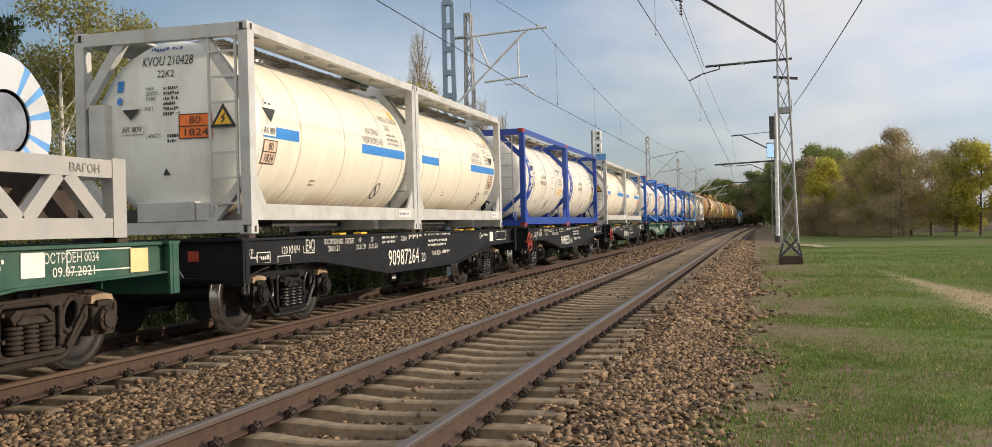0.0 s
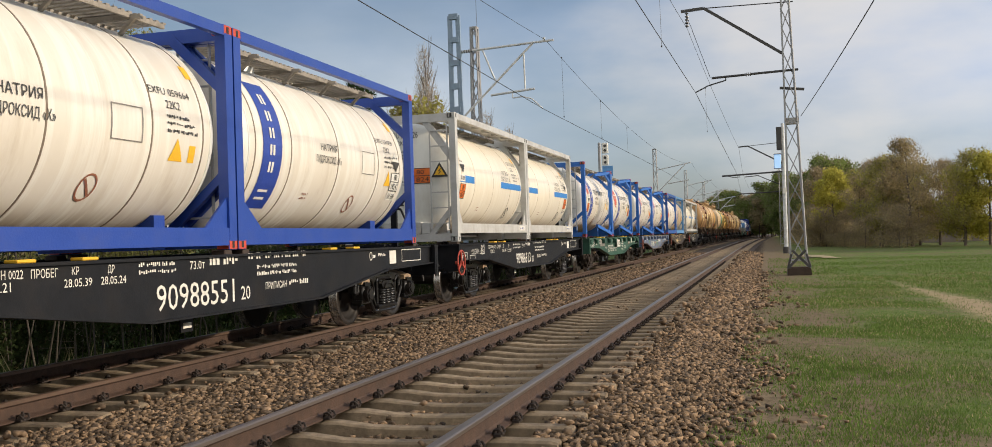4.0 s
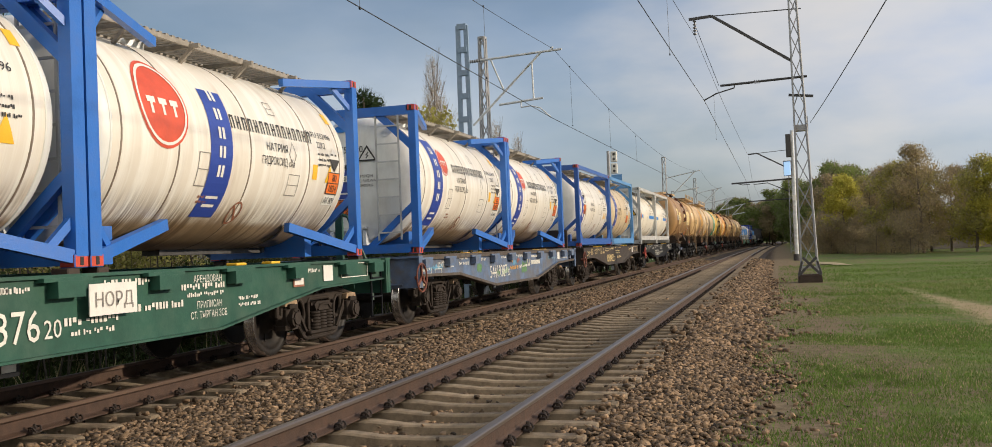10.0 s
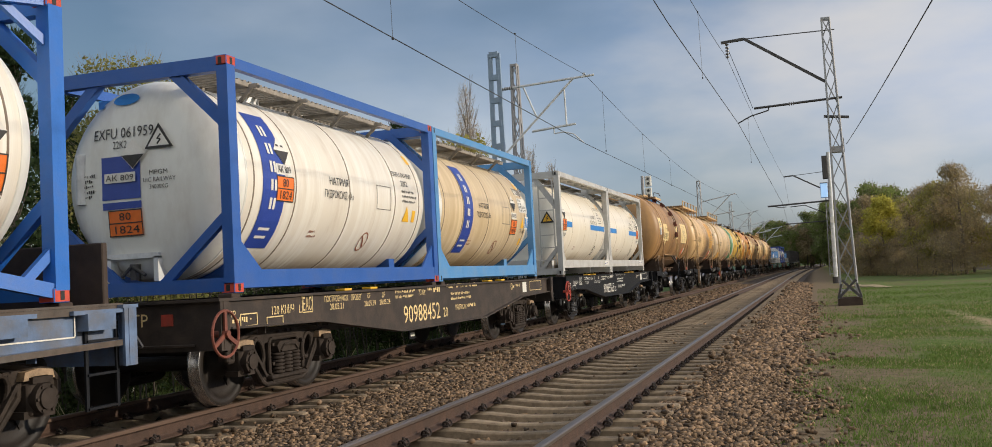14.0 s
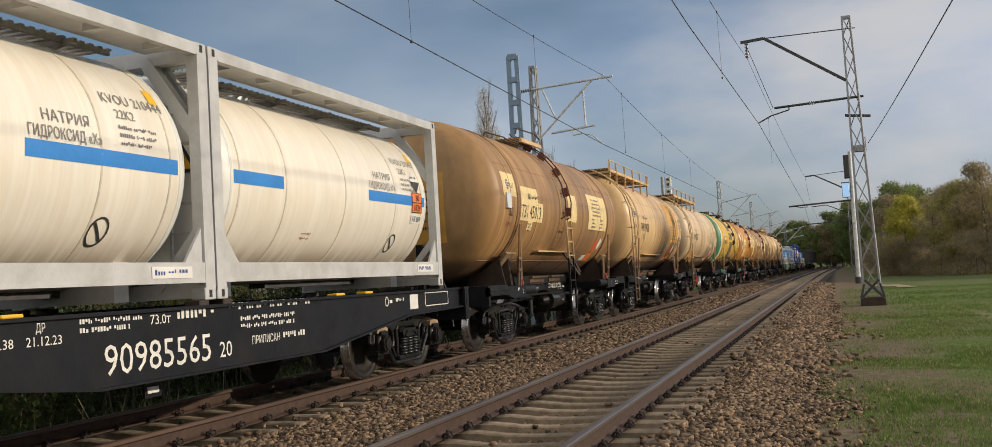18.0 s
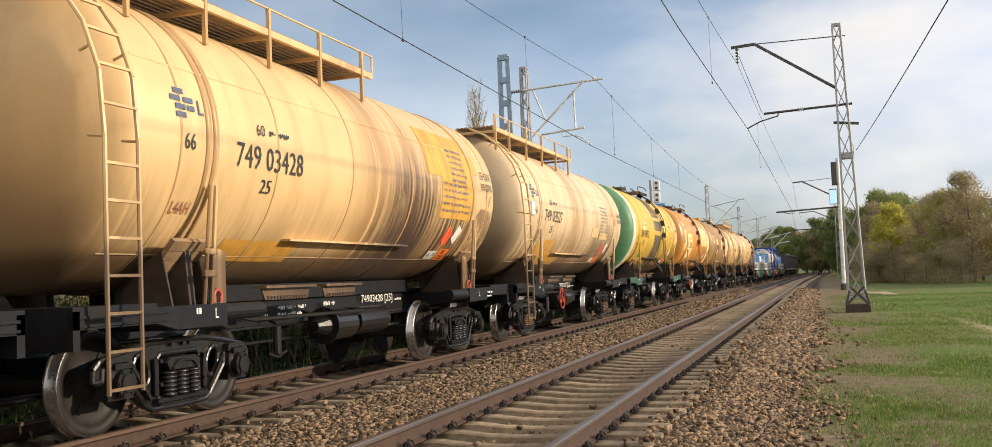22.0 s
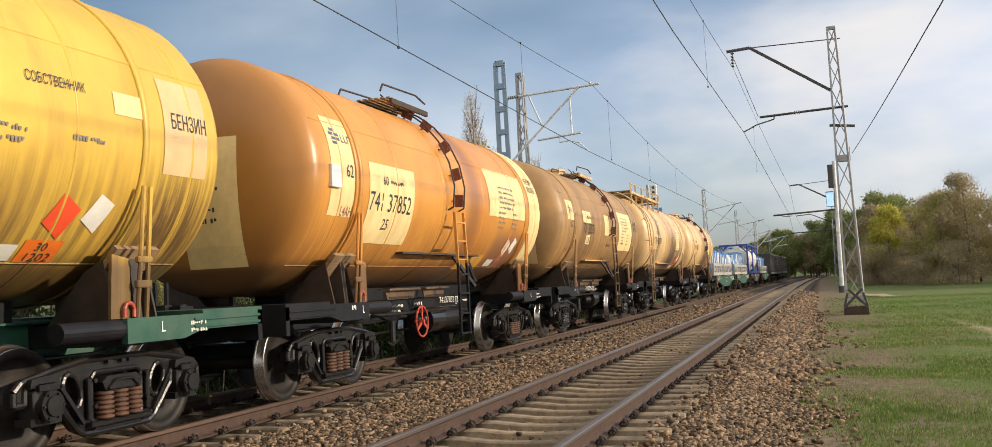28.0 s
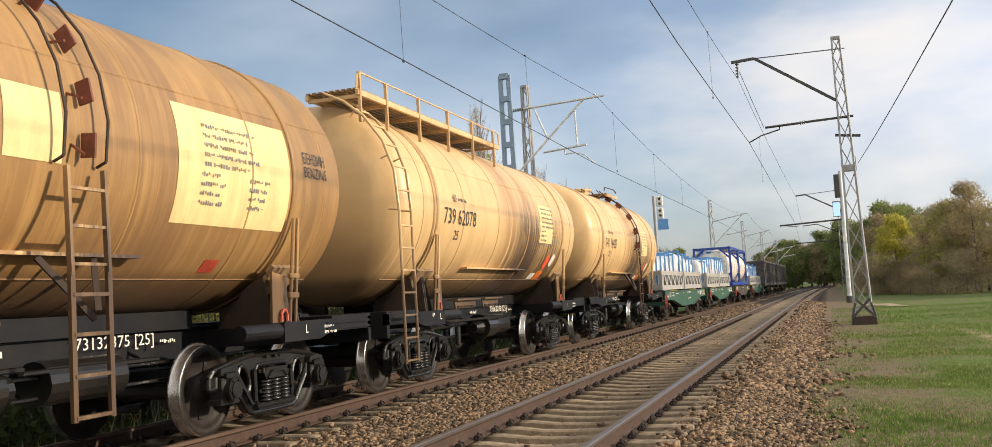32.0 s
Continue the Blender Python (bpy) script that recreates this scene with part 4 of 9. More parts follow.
for z in (5.95, 6.75):
    head = part("signal_head", span(B(), -10.42, -9.98, 65.8, 65.95, z, z + 0.72, 0.05), "white_plate", sig, "white signal head")
    for k in (0.2, 0.52):
        part("lens", rod(B(), (-10.2, 65.78, z + k), (-10.2, 65.80, z + k), 0.09, 12), "dark_steel", head)
part("blue_plate", span(B(), -10.4, -9.7, 65.75, 65.8, 5.2, 5.9), "wrap_blue", sig, "blue plate below the heads")

for y, top in ((99, 9.7), (134, 9.6), (166, 9.5), (200, 9.5)):
    x = LX + 0.1 + bend(y)
    pale = y > 150
    m = lattice_mast("lattice_mast", x, y, -1.0, top, 0.50, 0.30, "grey_paint_mast", "far lattice mast with a tubular cantilever", 9)
    for a, b in (((x + 0.2, y, 7.6), (x + 3.5, y, 8.2)), ((x + 0.2, y, 5.4), (x + 3.0, y, 8.1)), ((x + 1.2, y, 6.2), (x + 3.3, y, 6.5))):
        part("cantilever_tube", rod(B(), a, b, 0.05 if not pale else 0.07, 8), "galvanised", m)


def sagging(pts, r, sags, n=16):
    """One swept wire through points, hanging by its own sag in each span."""
    bm = B()
    way = []
    for (a, b), sag in zip(zip(pts, pts[1:]), sags):
        a, b = Vector(a), Vector(b)
        way += [a.lerp(b, k / n) - Vector((0, 0, sag * 4 * k / n * (1 - k / n))) for k in range(n)]
    way.append(Vector(pts[-1]))
    rings = [[bm.verts.new(p + Vector((r * math.cos(a), 0, r * math.sin(a)))) for a in (0.0, 1.2566, 2.5133, 3.7699, 5.0265)] for p in way]
    for a, b in zip(rings, rings[1:]):
        for i in range(5):
            bm.faces.new((a[i], a[(i + 1) % 5], b[(i + 1) % 5], b[i])).smooth = True
    bm.faces.new(rings[0]), bm.faces.new(rings[-1][::-1])
    return bm


def wire(name, pts, r, sag, label):
    ob = thing(name, label, "overhead wire", "overhead wires")
    part("strand", sagging(pts, r, sag if isinstance(sag, tuple) else (sag,) * len(pts)), "wire", ob)
    return ob


FARS = [(99, 0.2), (134, -0.2), (166, 0.2), (200, -0.2), (250, 0.1)]
cl = wire("contact_wire", [(-7.0, -30, 5.85), (-7.0, 0, 5.83), (-7.46, MY, 5.82), (-6.95, 66, 5.75)] + [(TRAIN_C + bend(y) + d, y, 5.75) for y, d in FARS], 0.011, 0.0, "dark contact wire over the train")
ml = wire("messenger_wire", [(-7.2, -30, 8.1), (-7.3, MY, 8.25)] + [(TRAIN_C + bend(y) + d, y, 8.1) for y, d in FARS], 0.008, (1.0, 1.15, 0.5, 0.5, 0.5, 0.5), "sagging messenger wire over the train")
cn = wire("contact_wire", [(-2.75, -30, 6.35), (-2.63, 21, 6.45), (-2.41, PY, 6.58), (-1.95, TY, 5.5), (-2.6, 116, 5.5), (-2.4, 150, 5.5), (-1.6, 200, 5.5)], 0.011, 0.0, "dark contact wire over the empty track")
mn = wire("messenger_wire", [(-2.75, -30, 9.0), (-2.65, PY, 9.08), (-1.73, TY, 7.35), (-2.2, 116, 7.3), (-1.6, 200, 7.3)], 0.008, (1.35, 0.2, 0.4, 0.4), "sagging messenger wire over the empty track")
wire("feeder_wire", [(4.3, -50, 6.1), (3.0, -10, 5.6), (2.06, 19.3, 5.42), (1.38, PY, 5.46)], 0.012, 0.05, "feeder wire that ends at the lattice mast")
wire("guy_wire", [(-2.68, PY, 9.65), (-1.85, PY, 7.12)], 0.010, 0.0, "short stay between the mast's two arms")


def hang(y, y0, z0, y1, z1, sag):
    """The height of a sagging wire at y."""
    t = (y - y0) / (y1 - y0)
    return z0 + (z1 - z0) * t - sag * 4 * t * (1 - t)


DROPS = [(-7.26, y, hang(y, -30, 8.1, MY, 8.25, 1.0) if y < MY else hang(y, MY, 8.25, 99, 8.1, 1.15), 5.82) for y in (8.5, 17.0, 25.4, 37.0, 46.0, 55.0)]
DROPS += [(-2.66, y, hang(y, -30, 9.0, PY, 9.08, 1.35) if y < PY else hang(y, PY, 9.08, TY, 7.35, 0.2), z) for y, z in ((14, 6.42), (28, 6.5), (50, 6.23))]
for x_, y, hi, lo in DROPS:
    top, low = (x_, y, hi), (x_ + 0.02, y, lo)
    d = thing("dropper", "thin dropper wire between messenger and contact wire", "overhead wire", "droppers")
    part("strand", rod(B(), top, low, 0.005, 4), "wire", d)
    for p in (top, low):
        part("clip", box(B(), *p, 0.03, 0.06, 0.05), "wire", d)

# ---- trees ----
def crown(rng, blobs, leaves, size, mats_, twigs=0.0, flat=1.0):
    """Clumps of small leaves and twigs spread through several blobs: (x, y, z, radius, height ratio)."""
    verts, faces, slot = [], [], []
    weight = [b[3] ** 2 for b in blobs]
    for _ in range(leaves):
        bx, by, bz, br, bh = rng.choices(blobs, weight)[0]
        u, a = rng.uniform(-1, 1), rng.uniform(0, 2 * math.pi)
        q = math.sqrt(1 - u * u)
        d = Vector((q * math.cos(a), q * math.sin(a), u * bh))
        p = Vector((bx, by, bz)) + d * br * (rng.random() ** 0.45) * rng.uniform(0.85, 1.12)
        n = len(verts)
        if rng.random() < twigs:
            up = Vector((d.x * 0.6, d.y * 0.6, rng.uniform(0.4, 1.4))).normalized() * size * rng.uniform(2.5, 5.5)
            side = Vector((rng.uniform(-1, 1), rng.uniform(-1, 1), 0)) * size * 0.13
            verts += [p - side, p + side, p + up]
            faces.append((n, n + 1, n + 2))
            slot.append(1)
        else:
            e = Vector((rng.uniform(-1, 1), rng.uniform(-1, 1), rng.uniform(-1, 1))).normalized() * size * rng.uniform(0.6, 1.3)
            f = e.cross(Vector((rng.uniform(-1, 1), rng.uniform(-1, 1), rng.uniform(-1, 1)))).normalized() * size * rng.uniform(0.4, 1.0)
            verts += [p - e, p - f * 0.8, p + e, p + f * 0.8]
            faces.append((n, n + 1, n + 2, n + 3))
            slot.append(0)
    me = bpy.data.meshes.new("crown")
    me.from_pydata([tuple(v) for v in verts], [], faces)
    for m in mats_:
        me.materials.append(M[m])
    me.polygons.foreach_set("material_index", slot)
    return me


def build_tree(label, category, height, width, seed, leaf, twig="twig_bare", leaves=4200, size=0.13, twigs=0.35, shape="round", bark="bark", trunk_r=None):
    """A tree at the origin: tapered trunk, limbs and an uneven crown."""
    rng = random.Random(seed)
    tree = thing("tree", label, category, "trees and bushes")
    r = trunk_r or height * 0.017
    bm = B()
    lean = Vector((rng.uniform(-0.04, 0.04), rng.uniform(-0.04, 0.04), 1))
    pts = [Vector((0, 0, -0.3)) + Vector((lean.x * height * k + rng.uniform(-0.05, 0.05) * k, lean.y * height * k, height * 0.92 * k)) for k in (0, 0.25, 0.5, 0.75, 1.0)]
    for (a, b), k in zip(zip(pts, pts[1:]), (1.0, 0.78, 0.55, 0.33)):
        rod(bm, a, b, r * k, 8, r * (k - 0.2))
    part("trunk", bm, bark, tree)
    blobs, limbs = [], B()
    low = {"round": 0.14, "bush": 0.08, "column": 0.12, "pine": 0.45}[shape]
    count = {"round": 18, "bush": 14, "column": 46, "pine": 13}[shape]
    for i in range(count):
        k = low + (1 - low) * (i + 0.5) / count
        a = rng.uniform(0, 2 * math.pi)
        prof = {"round": math.sin(math.pi * min(1, 0.22 + 0.70 * (k - low) / (1 - low))), "bush": math.sin(math.pi * (0.3 + 0.6 * k)), "column": 0.55 + 0.45 * math.sin(math.pi * k), "pine": 1.15 - k}[shape]
        reach = width / 2 * prof * rng.uniform(0.45, 0.95)
        s = Vector((lean.x, lean.y, 1)) * height * k * 0.80
        e = Vector((s.x + reach * math.cos(a), s.y + reach * math.sin(a), height * k * rng.uniform(0.93, 1.04)))
        rod(limbs, s, e, r * 0.30 * (1.2 - k), 5, r * 0.06)
        mid = s.lerp(e, 0.55)
        for _ in range(2):
            rod(limbs, mid, e + Vector((rng.uniform(-1, 1), rng.uniform(-1, 1), rng.uniform(-0.2, 0.9))) * width * 0.13, r * 0.12, 4, r * 0.03)
        rr = width * (0.26 if shape != "column" else 0.24) * rng.uniform(0.65, 1.1) * (0.6 + 0.4 * prof)
        if shape == "column":
            rr *= 1.15 - 0.75 * max(0.0, k - 0.55) / 0.45
        blobs.append((e.x * 0.86, e.y * 0.86, min(e.z, height - rr * 0.6), rr, 0.75 if shape != "column" else 1.7))
    if shape == "column":
        blobs = [(lean.x * height * k + rng.uniform(-0.12, 0.12), lean.y * height * k + rng.uniform(-0.12, 0.12), height * k, width * (0.16 + 0.26 * math.sin(math.pi * min(1, 0.15 + 0.85 * k))), 1.5) for k in [0.12 + 0.84 * i / 21 for i in range(22)]]
    part("branchwork", limbs, bark, tree)
    me = crown(rng, blobs, leaves, size, (leaf, twig), twigs)
    shared("crown", me, tree)
    return tree


def put(tree, x, y, k=1.0, turn=0.0, z=None):
    ob = copy_thing(tree, pose(x, y, ground_z(x, min(y, 300)) - 0.05 if z is None else z, 0, 0, turn) @ Matrix.Scale(k, 4))
    return ob


random.seed(11)
willow = build_tree("tall budding brown willow at the field's edge", "tree", 9.6, 5.6, 1, "leaf_brown", twigs=0.5, leaves=11000, size=0.11)
willow.matrix_basis = pose(12.1, 92, -0.55)
olive = build_tree("olive-green spring tree at the field's edge", "tree", 8.2, 5.2, 2, "leaf_olive", twigs=0.35, leaves=10000, size=0.12)
olive.matrix_basis = pose(10.0, 95, -0.55)
bright = build_tree("bright yellow-green maple in young leaf", "tree", 7.9, 5.0, 3, "leaf_yellow", "leaf_yellow", twigs=0.1, leaves=9000, size=0.14)
bright.matrix_basis = pose(6.6, 105, -0.55)
dark = build_tree("dark green woodland tree along the railway", "tree", 12.5, 7.5, 4, "leaf_green", twigs=0.3, leaves=9000, size=0.19)
dark.matrix_basis = pose(3.3, 200, -0.5)
brown = build_tree("leafless brown woodland tree", "tree", 11.5, 7.0, 5, "leaf_brown", twigs=0.55, leaves=9500, size=0.16)
brown.matrix_basis = pose(7.4, 150, -0.5)
bush = build_tree("dense leafless brown thicket", "bush", 3.6, 4.2, 6, "leaf_brown", twigs=0.6, leaves=4000, size=0.085, shape="bush", trunk_r=0.05)
bush.matrix_basis = pose(10.6, 88.5, -0.6)
# leaves coloured dark in place of the shade behind the wagons
thicket = build_tree("green thicket beyond the train with shade put into its colour", "bush", 3.4, 4.4, 16, "leaf_dark", "leaf_litter", twigs=0.25, leaves=5000, size=0.08, shape="bush", trunk_r=0.05)
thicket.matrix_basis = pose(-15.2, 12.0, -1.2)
for tree, x, y, k in ((willow, 14.6, 94, 0.80), (olive, 13.4, 97, 0.92), (olive, 15.9, 90, 0.98), (bright, 17.6, 89, 0.97), (willow, 19.4, 87, 0.82), (olive, 21.4, 85, 0.85), (bright, 23.6, 83, 0.85), (olive, 26.4, 82, 0.9), (willow, 29, 80, 0.8),
                      (willow, 8.6, 101, 0.72), (olive, 8.8, 108, 0.95), (willow, 11.0, 104, 0.92), (brown, 12, 118, 0.80), (brown, 15, 112, 0.72), (brown, 19, 108, 0.68), (brown, 24, 104, 0.66), (brown, 30, 100, 0.7),
                      (bush, 8.2, 91, 0.8), (bush, 11.4, 90, 0.8), (bush, 7.0, 98, 0.7), (bush, 5.4, 104, 0.7)):
    put(tree, x, y, k, random.uniform(0, 360))
for i in range(26):
    y = random.uniform(118, 185)
    put((brown, dark, olive)[i % 3], random.uniform(4.6, 6.5) + (y - 118) * 0.02 + (i % 5) * 3.2, y, random.uniform(0.75, 1.0), random.uniform(0, 360))
for i in range(14):
    x = 4.6 + i * 0.5
    put(bush, x, 103 - (x - 5) * 0.78 + random.uniform(-1.5, 4), random.uniform(0.65, 1.15), random.uniform(0, 360))
for i in range(26):
    y = 112 + i * 4.2
    put(bush, random.uniform(4.2, 5.6) + (y - 112) * 0.01, y, random.uniform(0.8, 1.3), random.uniform(0, 360))
for i in range(64):
    y = random.uniform(190, 300)
    x = random.uniform(-16, 8) if y > 232 else random.uniform(2.2, 9) + bend(y) * 0.6
    put((dark, dark, brown)[i % 3], x, y, random.uniform(0.8, 1.08), random.uniform(0, 360))
# a shed behind the trees
shed = thing("shed", "low grey-pink shed with a pale roof behind the trees", "shed")
bm = B()
span(bm, 14, 34, 110, 118, -0.7, 1.9)
part("wall", bm, "shed_wall", shed)
part("roof", prism(B(), [(109.6, 1.9), (118.4, 1.9), (114, 3.3)], "x", 13.6, 34.4), "galvanised", shed)

# beyond the train
pine = build_tree("dark pine behind the train", "tree", 14.6, 5.0, 7, "leaf_pine", "leaf_pine", twigs=0.5, leaves=6500, size=0.13, shape="pine")
pine.matrix_basis = pose(-28, 66.8, -1.25)
poplar = build_tree("tall bare columnar poplar", "tree", 21.0, 3.6, 8, "twig_pale", "twig_pale", twigs=0.9, leaves=15000, size=0.12, shape="column", trunk_r=0.22)
poplar.matrix_basis = pose(-30, 87.7, -1.25)
birch = build_tree("pale green birch in young leaf", "tree", 8.7, 4.6, 9, "leaf_birch", "twig_bare", twigs=0.35, leaves=26000, size=0.055, bark="bark_birch")
birch.matrix_basis = pose(-16.5, 21.0, -1.2)
put(pine, -29, 70.2, 1.0, 40)
put(pine, -20, 23.0, 0.60, 80)
put(pine, -15.5, 16.2, 0.57, 200)
put(pine, -27, 60.5, 0.86, 140)
put(olive, -26, 69.5, 1.62, 20)
put(olive, -27, 75.0, 1.55, 120)
put(birch, -17.5, 24.5, 1.04, 77)
put(poplar, -31.5, 116, 0.86, 50)
put(poplar, -33, 121, 0.80, 90)
put(poplar, -32, 127, 0.83, 10)
for x, y, k in ((-26, 135, 0.95), (-24, 142, 1.0), (-27, 150, 0.9), (-22, 160, 0.85), (-20, 172, 0.8), (-18, 190, 0.75)):
    put(dark, x, y, k * 0.85, random.uniform(0, 360))
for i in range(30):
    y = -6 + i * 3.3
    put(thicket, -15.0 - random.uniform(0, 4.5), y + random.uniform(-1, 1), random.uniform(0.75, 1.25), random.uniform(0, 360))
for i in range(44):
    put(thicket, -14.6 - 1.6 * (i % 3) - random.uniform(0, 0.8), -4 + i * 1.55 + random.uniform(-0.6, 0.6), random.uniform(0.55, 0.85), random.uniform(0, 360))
for i in range(16):
    y = 5 + i * 7
    put((brown, birch)[i % 2], -24 - random.uniform(0, 6), y, random.uniform(0.55, 0.68), random.uniform(0, 360))


# ---- loose stones, dry stems and grass ----
AREAS = ((-5.95, -3.95, -9, 6, 190, 0.034), (-1.75, 1.3, -9, 5, 190, 0.034), (-3.60, -2.06, -9, 5, 150, 0.030), (-5.95, -3.95, 6, 17, 900, 0.0235), (-5.95, -3.95, 17, 42, 330, 0.034), (-1.75, 1.3, 5, 15, 860, 0.0235), (-1.75, 1.0, 15, 42, 280, 0.038),
                                       (-3.60, -2.06, 5, 20, 300, 0.024), (-3.60, -2.06, 20, 36, 170, 0.030), (-10.2, -8.2, 6, 30, 120, 0.036),
                                       (-5.95, -3.95, 42, 75, 90, 0.055), (-1.75, -0.3, 42, 75, 90, 0.055))


def scatter_stones(areas, name, mat, label, seed):
    rng = np.random.default_rng(seed)
    spots = []
    for x0, x1, y0, y1, dens, size in areas:
        n = int((x1 - x0) * (y1 - y0) * dens)
        x, y = rng.uniform(x0, x1, n), rng.uniform(y0, y1, n)
        keep = np.ones(n, bool)
        if x0 == -1.75:
            lean = -0.25 - x + 0.25 * np.sin(y * 1.7) * np.sin(y * 0.63)
            keep = rng.random(n) < np.clip(np.where(lean > 0, 0.16 + lean / 0.5, 0.16 * np.exp(lean / 0.20)), 0.0006, 1)
        off = np.array([bend(v) for v in y])
        for c in (NEAR_C, TRAIN_C):
            keep &= np.abs(np.abs(x - c) - 0.7975) > 0.10
        first = 3.2 if x0 > -5 else 3.4
        near = np.abs(x - NEAR_C) < 1.40
        ph = np.where(near, (y - 3.2) / SLEEPER_STEP, (y - 3.4) / SLEEPER_STEP)
        on = np.abs(ph - np.round(ph)) * SLEEPER_STEP < 0.115
        on &= near | (np.abs(x - TRAIN_C) < 1.40)
        tail = np.where(near, np.abs(x - NEAR_C), np.abs(x - TRAIN_C)) > 1.20 + 0.10 * np.sin(y * 3.1)
        keep &= ~on | (rng.random(n) < np.where(tail, 0.10, 0.03))
        z = np.array([ground_z(a, b) for a, b in zip(x, y)]) + rng.uniform(0.0, 0.035, n) + np.where(on, np.where(tail, 0.085, 0.06), 0.0)
        s = size * rng.uniform(0.6, 1.5, n)
        spots.append(np.stack([x + off, y, z, s], 1)[keep])
    p = np.concatenate(spots)
    n = len(p)
    cube = np.array([(-1, -1, -1), (1, -1, -1), (1, 1, -1), (-1, 1, -1), (-1, -1, 1), (1, -1, 1), (1, 1, 1), (-1, 1, 1)], float)
    v = cube[None] * rng.uniform(0.3, 1.2, (n, 8, 3)) * np.stack([rng.uniform(0.7, 1.3, n), rng.uniform(0.7, 1.3, n), rng.uniform(0.4, 0.8, n)], 1)[:, None, :]
    a, b = rng.uniform(0, 6.28, n), rng.uniform(-0.7, 0.7, n)
    ca, sa, cb, sb = np.cos(a), np.sin(a), np.cos(b), np.sin(b)
    x = v[..., 0] * cb[:, None] + v[..., 2] * sb[:, None]
    z = -v[..., 0] * sb[:, None] + v[..., 2] * cb[:, None]
    y = v[..., 1]
    v = np.stack([x * ca[:, None] - y * sa[:, None], x * sa[:, None] + y * ca[:, None], z], 2) * p[:, None, 3:4] + p[:, None, :3]
    quads = np.array([(0, 3, 2, 1), (4, 5, 6, 7), (0, 1, 5, 4), (1, 2, 6, 5), (2, 3, 7, 6), (3, 0, 4, 7)])
    return mesh_of(name, v.reshape(-1, 3), (quads[None] + 8 * np.arange(n)[:, None, None]).reshape(-1, 4), mat, label, "ballast")


def mesh_of(name, verts, faces, mat, label, category):
    me = bpy.data.meshes.new(name)
    k = faces.shape[1]
    me.vertices.add(len(verts))
    me.vertices.foreach_set("co", verts.astype(np.float32).ravel())
    me.loops.add(faces.size)
    me.loops.foreach_set("vertex_index", faces.astype(np.int32).ravel())
    me.polygons.add(len(faces))
    me.polygons.foreach_set("loop_start", np.arange(0, faces.size, k, dtype=np.int32))
    me.update(calc_edges=True)
    me.materials.append(M[mat])
    return tagged(new(name, me), label, category, kind="stuff")


scatter_stones(AREAS, "ballast_stones", "stone", "loose brown and grey ballast stones", 5)
scatter_stones(((-7.9, -6.4, 6, 34, 170, 0.032), (-8.4, -7.96, 6, 30, 200, 0.032)), "oily_stones", "stone_oily_shaded", "ballast stones under the train, coloured dark for oil and shade", 6)


def blades(name, spots, mat, label, category, rng, wide=0.006):
    """Grass blades or stems: rows of x, y, z, height."""
    n = len(spots)
    a = rng.uniform(0, 6.28, n)
    side = np.stack([np.cos(a), np.sin(a), np.zeros(n)], 1) * (wide * rng.uniform(0.6, 1.6, n))[:, None]
    lean = np.stack([rng.normal(0, 0.35, n), rng.normal(0, 0.35, n), np.ones(n)], 1) * spots[:, 3:4]
    p = spots[:, :3]
    v = np.stack([p - side, p + side, p + lean * 0.6 + side * 0.6, p + lean], 1)
    faces = np.array([(0, 1, 2), (0, 2, 3)])
    return mesh_of(name, v.reshape(-1, 3), (faces[None] + 4 * np.arange(n)[:, None, None]).reshape(-1, 3), mat, label, category)


def grass_spots(rng, x0, x1, y0, y1, n, lo, hi, patchy):
    x = x0 + (x1 - x0) * rng.random(n)
    y = y0 + (y1 - y0) * rng.random(n) ** 1.6
    keep = np.array([noise.noise((a * 0.45, b * 0.45, 2.0)) + 0.45 * noise.noise((a * 1.6, b * 1.6, 5.0)) for a, b in zip(x, y)]) + rng.normal(0, 0.16, n) > patchy + (0.35 * np.clip((0.1 - x) / 0.6, -0.3, 1) + 0.30 * np.clip((3.0 - x) / 3.0, 0, 1)) * (x0 > -5)
    if x0 > -5:
        keep &= (np.abs(x - (5.6 - 0.055 * y)) > (37 - y) * 0.058 * rng.uniform(0.3, 1.7, n)) | (rng.random(n) < 0.12)
        keep &= rng.random(n) > 0.75 * np.clip((1.0 - x) / 1.6, 0, 1)
    x, y = x[keep], y[keep]
    z = np.array([ground_z(a, b) for a, b in zip(x, y)]) - 0.01
    return np.stack([x, y, z, rng.uniform(lo, hi, len(x))], 1)


g = np.random.default_rng(8)
for key, (base, rough_) in {"blade_green": ((0.136, 0.208, 0.048), 0.8), "blade_dry": ((0.40, 0.33, 0.19), 0.9)}.items():
    mats(key, base, rough_, vary=0.3, scale=2, bump=0, per_island=0.25, spec=0.1, leaf=0.35)
for x0_, x1_, y0_, y1_, n_ in ((-0.6, 5.5, 7, 16, 110000), (-0.5, 8, 16, 30, 90000), (0.0, 16, 30, 62, 60000)):
    blades("grass", grass_spots(g, x0_, x1_, y0_, y1_, n_, 0.02, 0.065 if y0_ < 20 else 0.085, -0.42), "blade_green", "short patchy green spring grass", "grass", g, 0.006 if y0_ < 20 else 0.012)
blades("dry_grass", grass_spots(g, -0.7, 9, 6, 40, 75000, 0.02, 0.06, -0.12), "blade_dry", "dry straw-coloured grass among the green", "grass", g, 0.006)
# darker than the near grass: shade beyond the train put into the green
mats("blade_shaded", (0.055, 0.085, 0.024), 0.8, vary=0.3, scale=2, bump=0, per_island=0.25, spec=0.1, leaf=0.35)
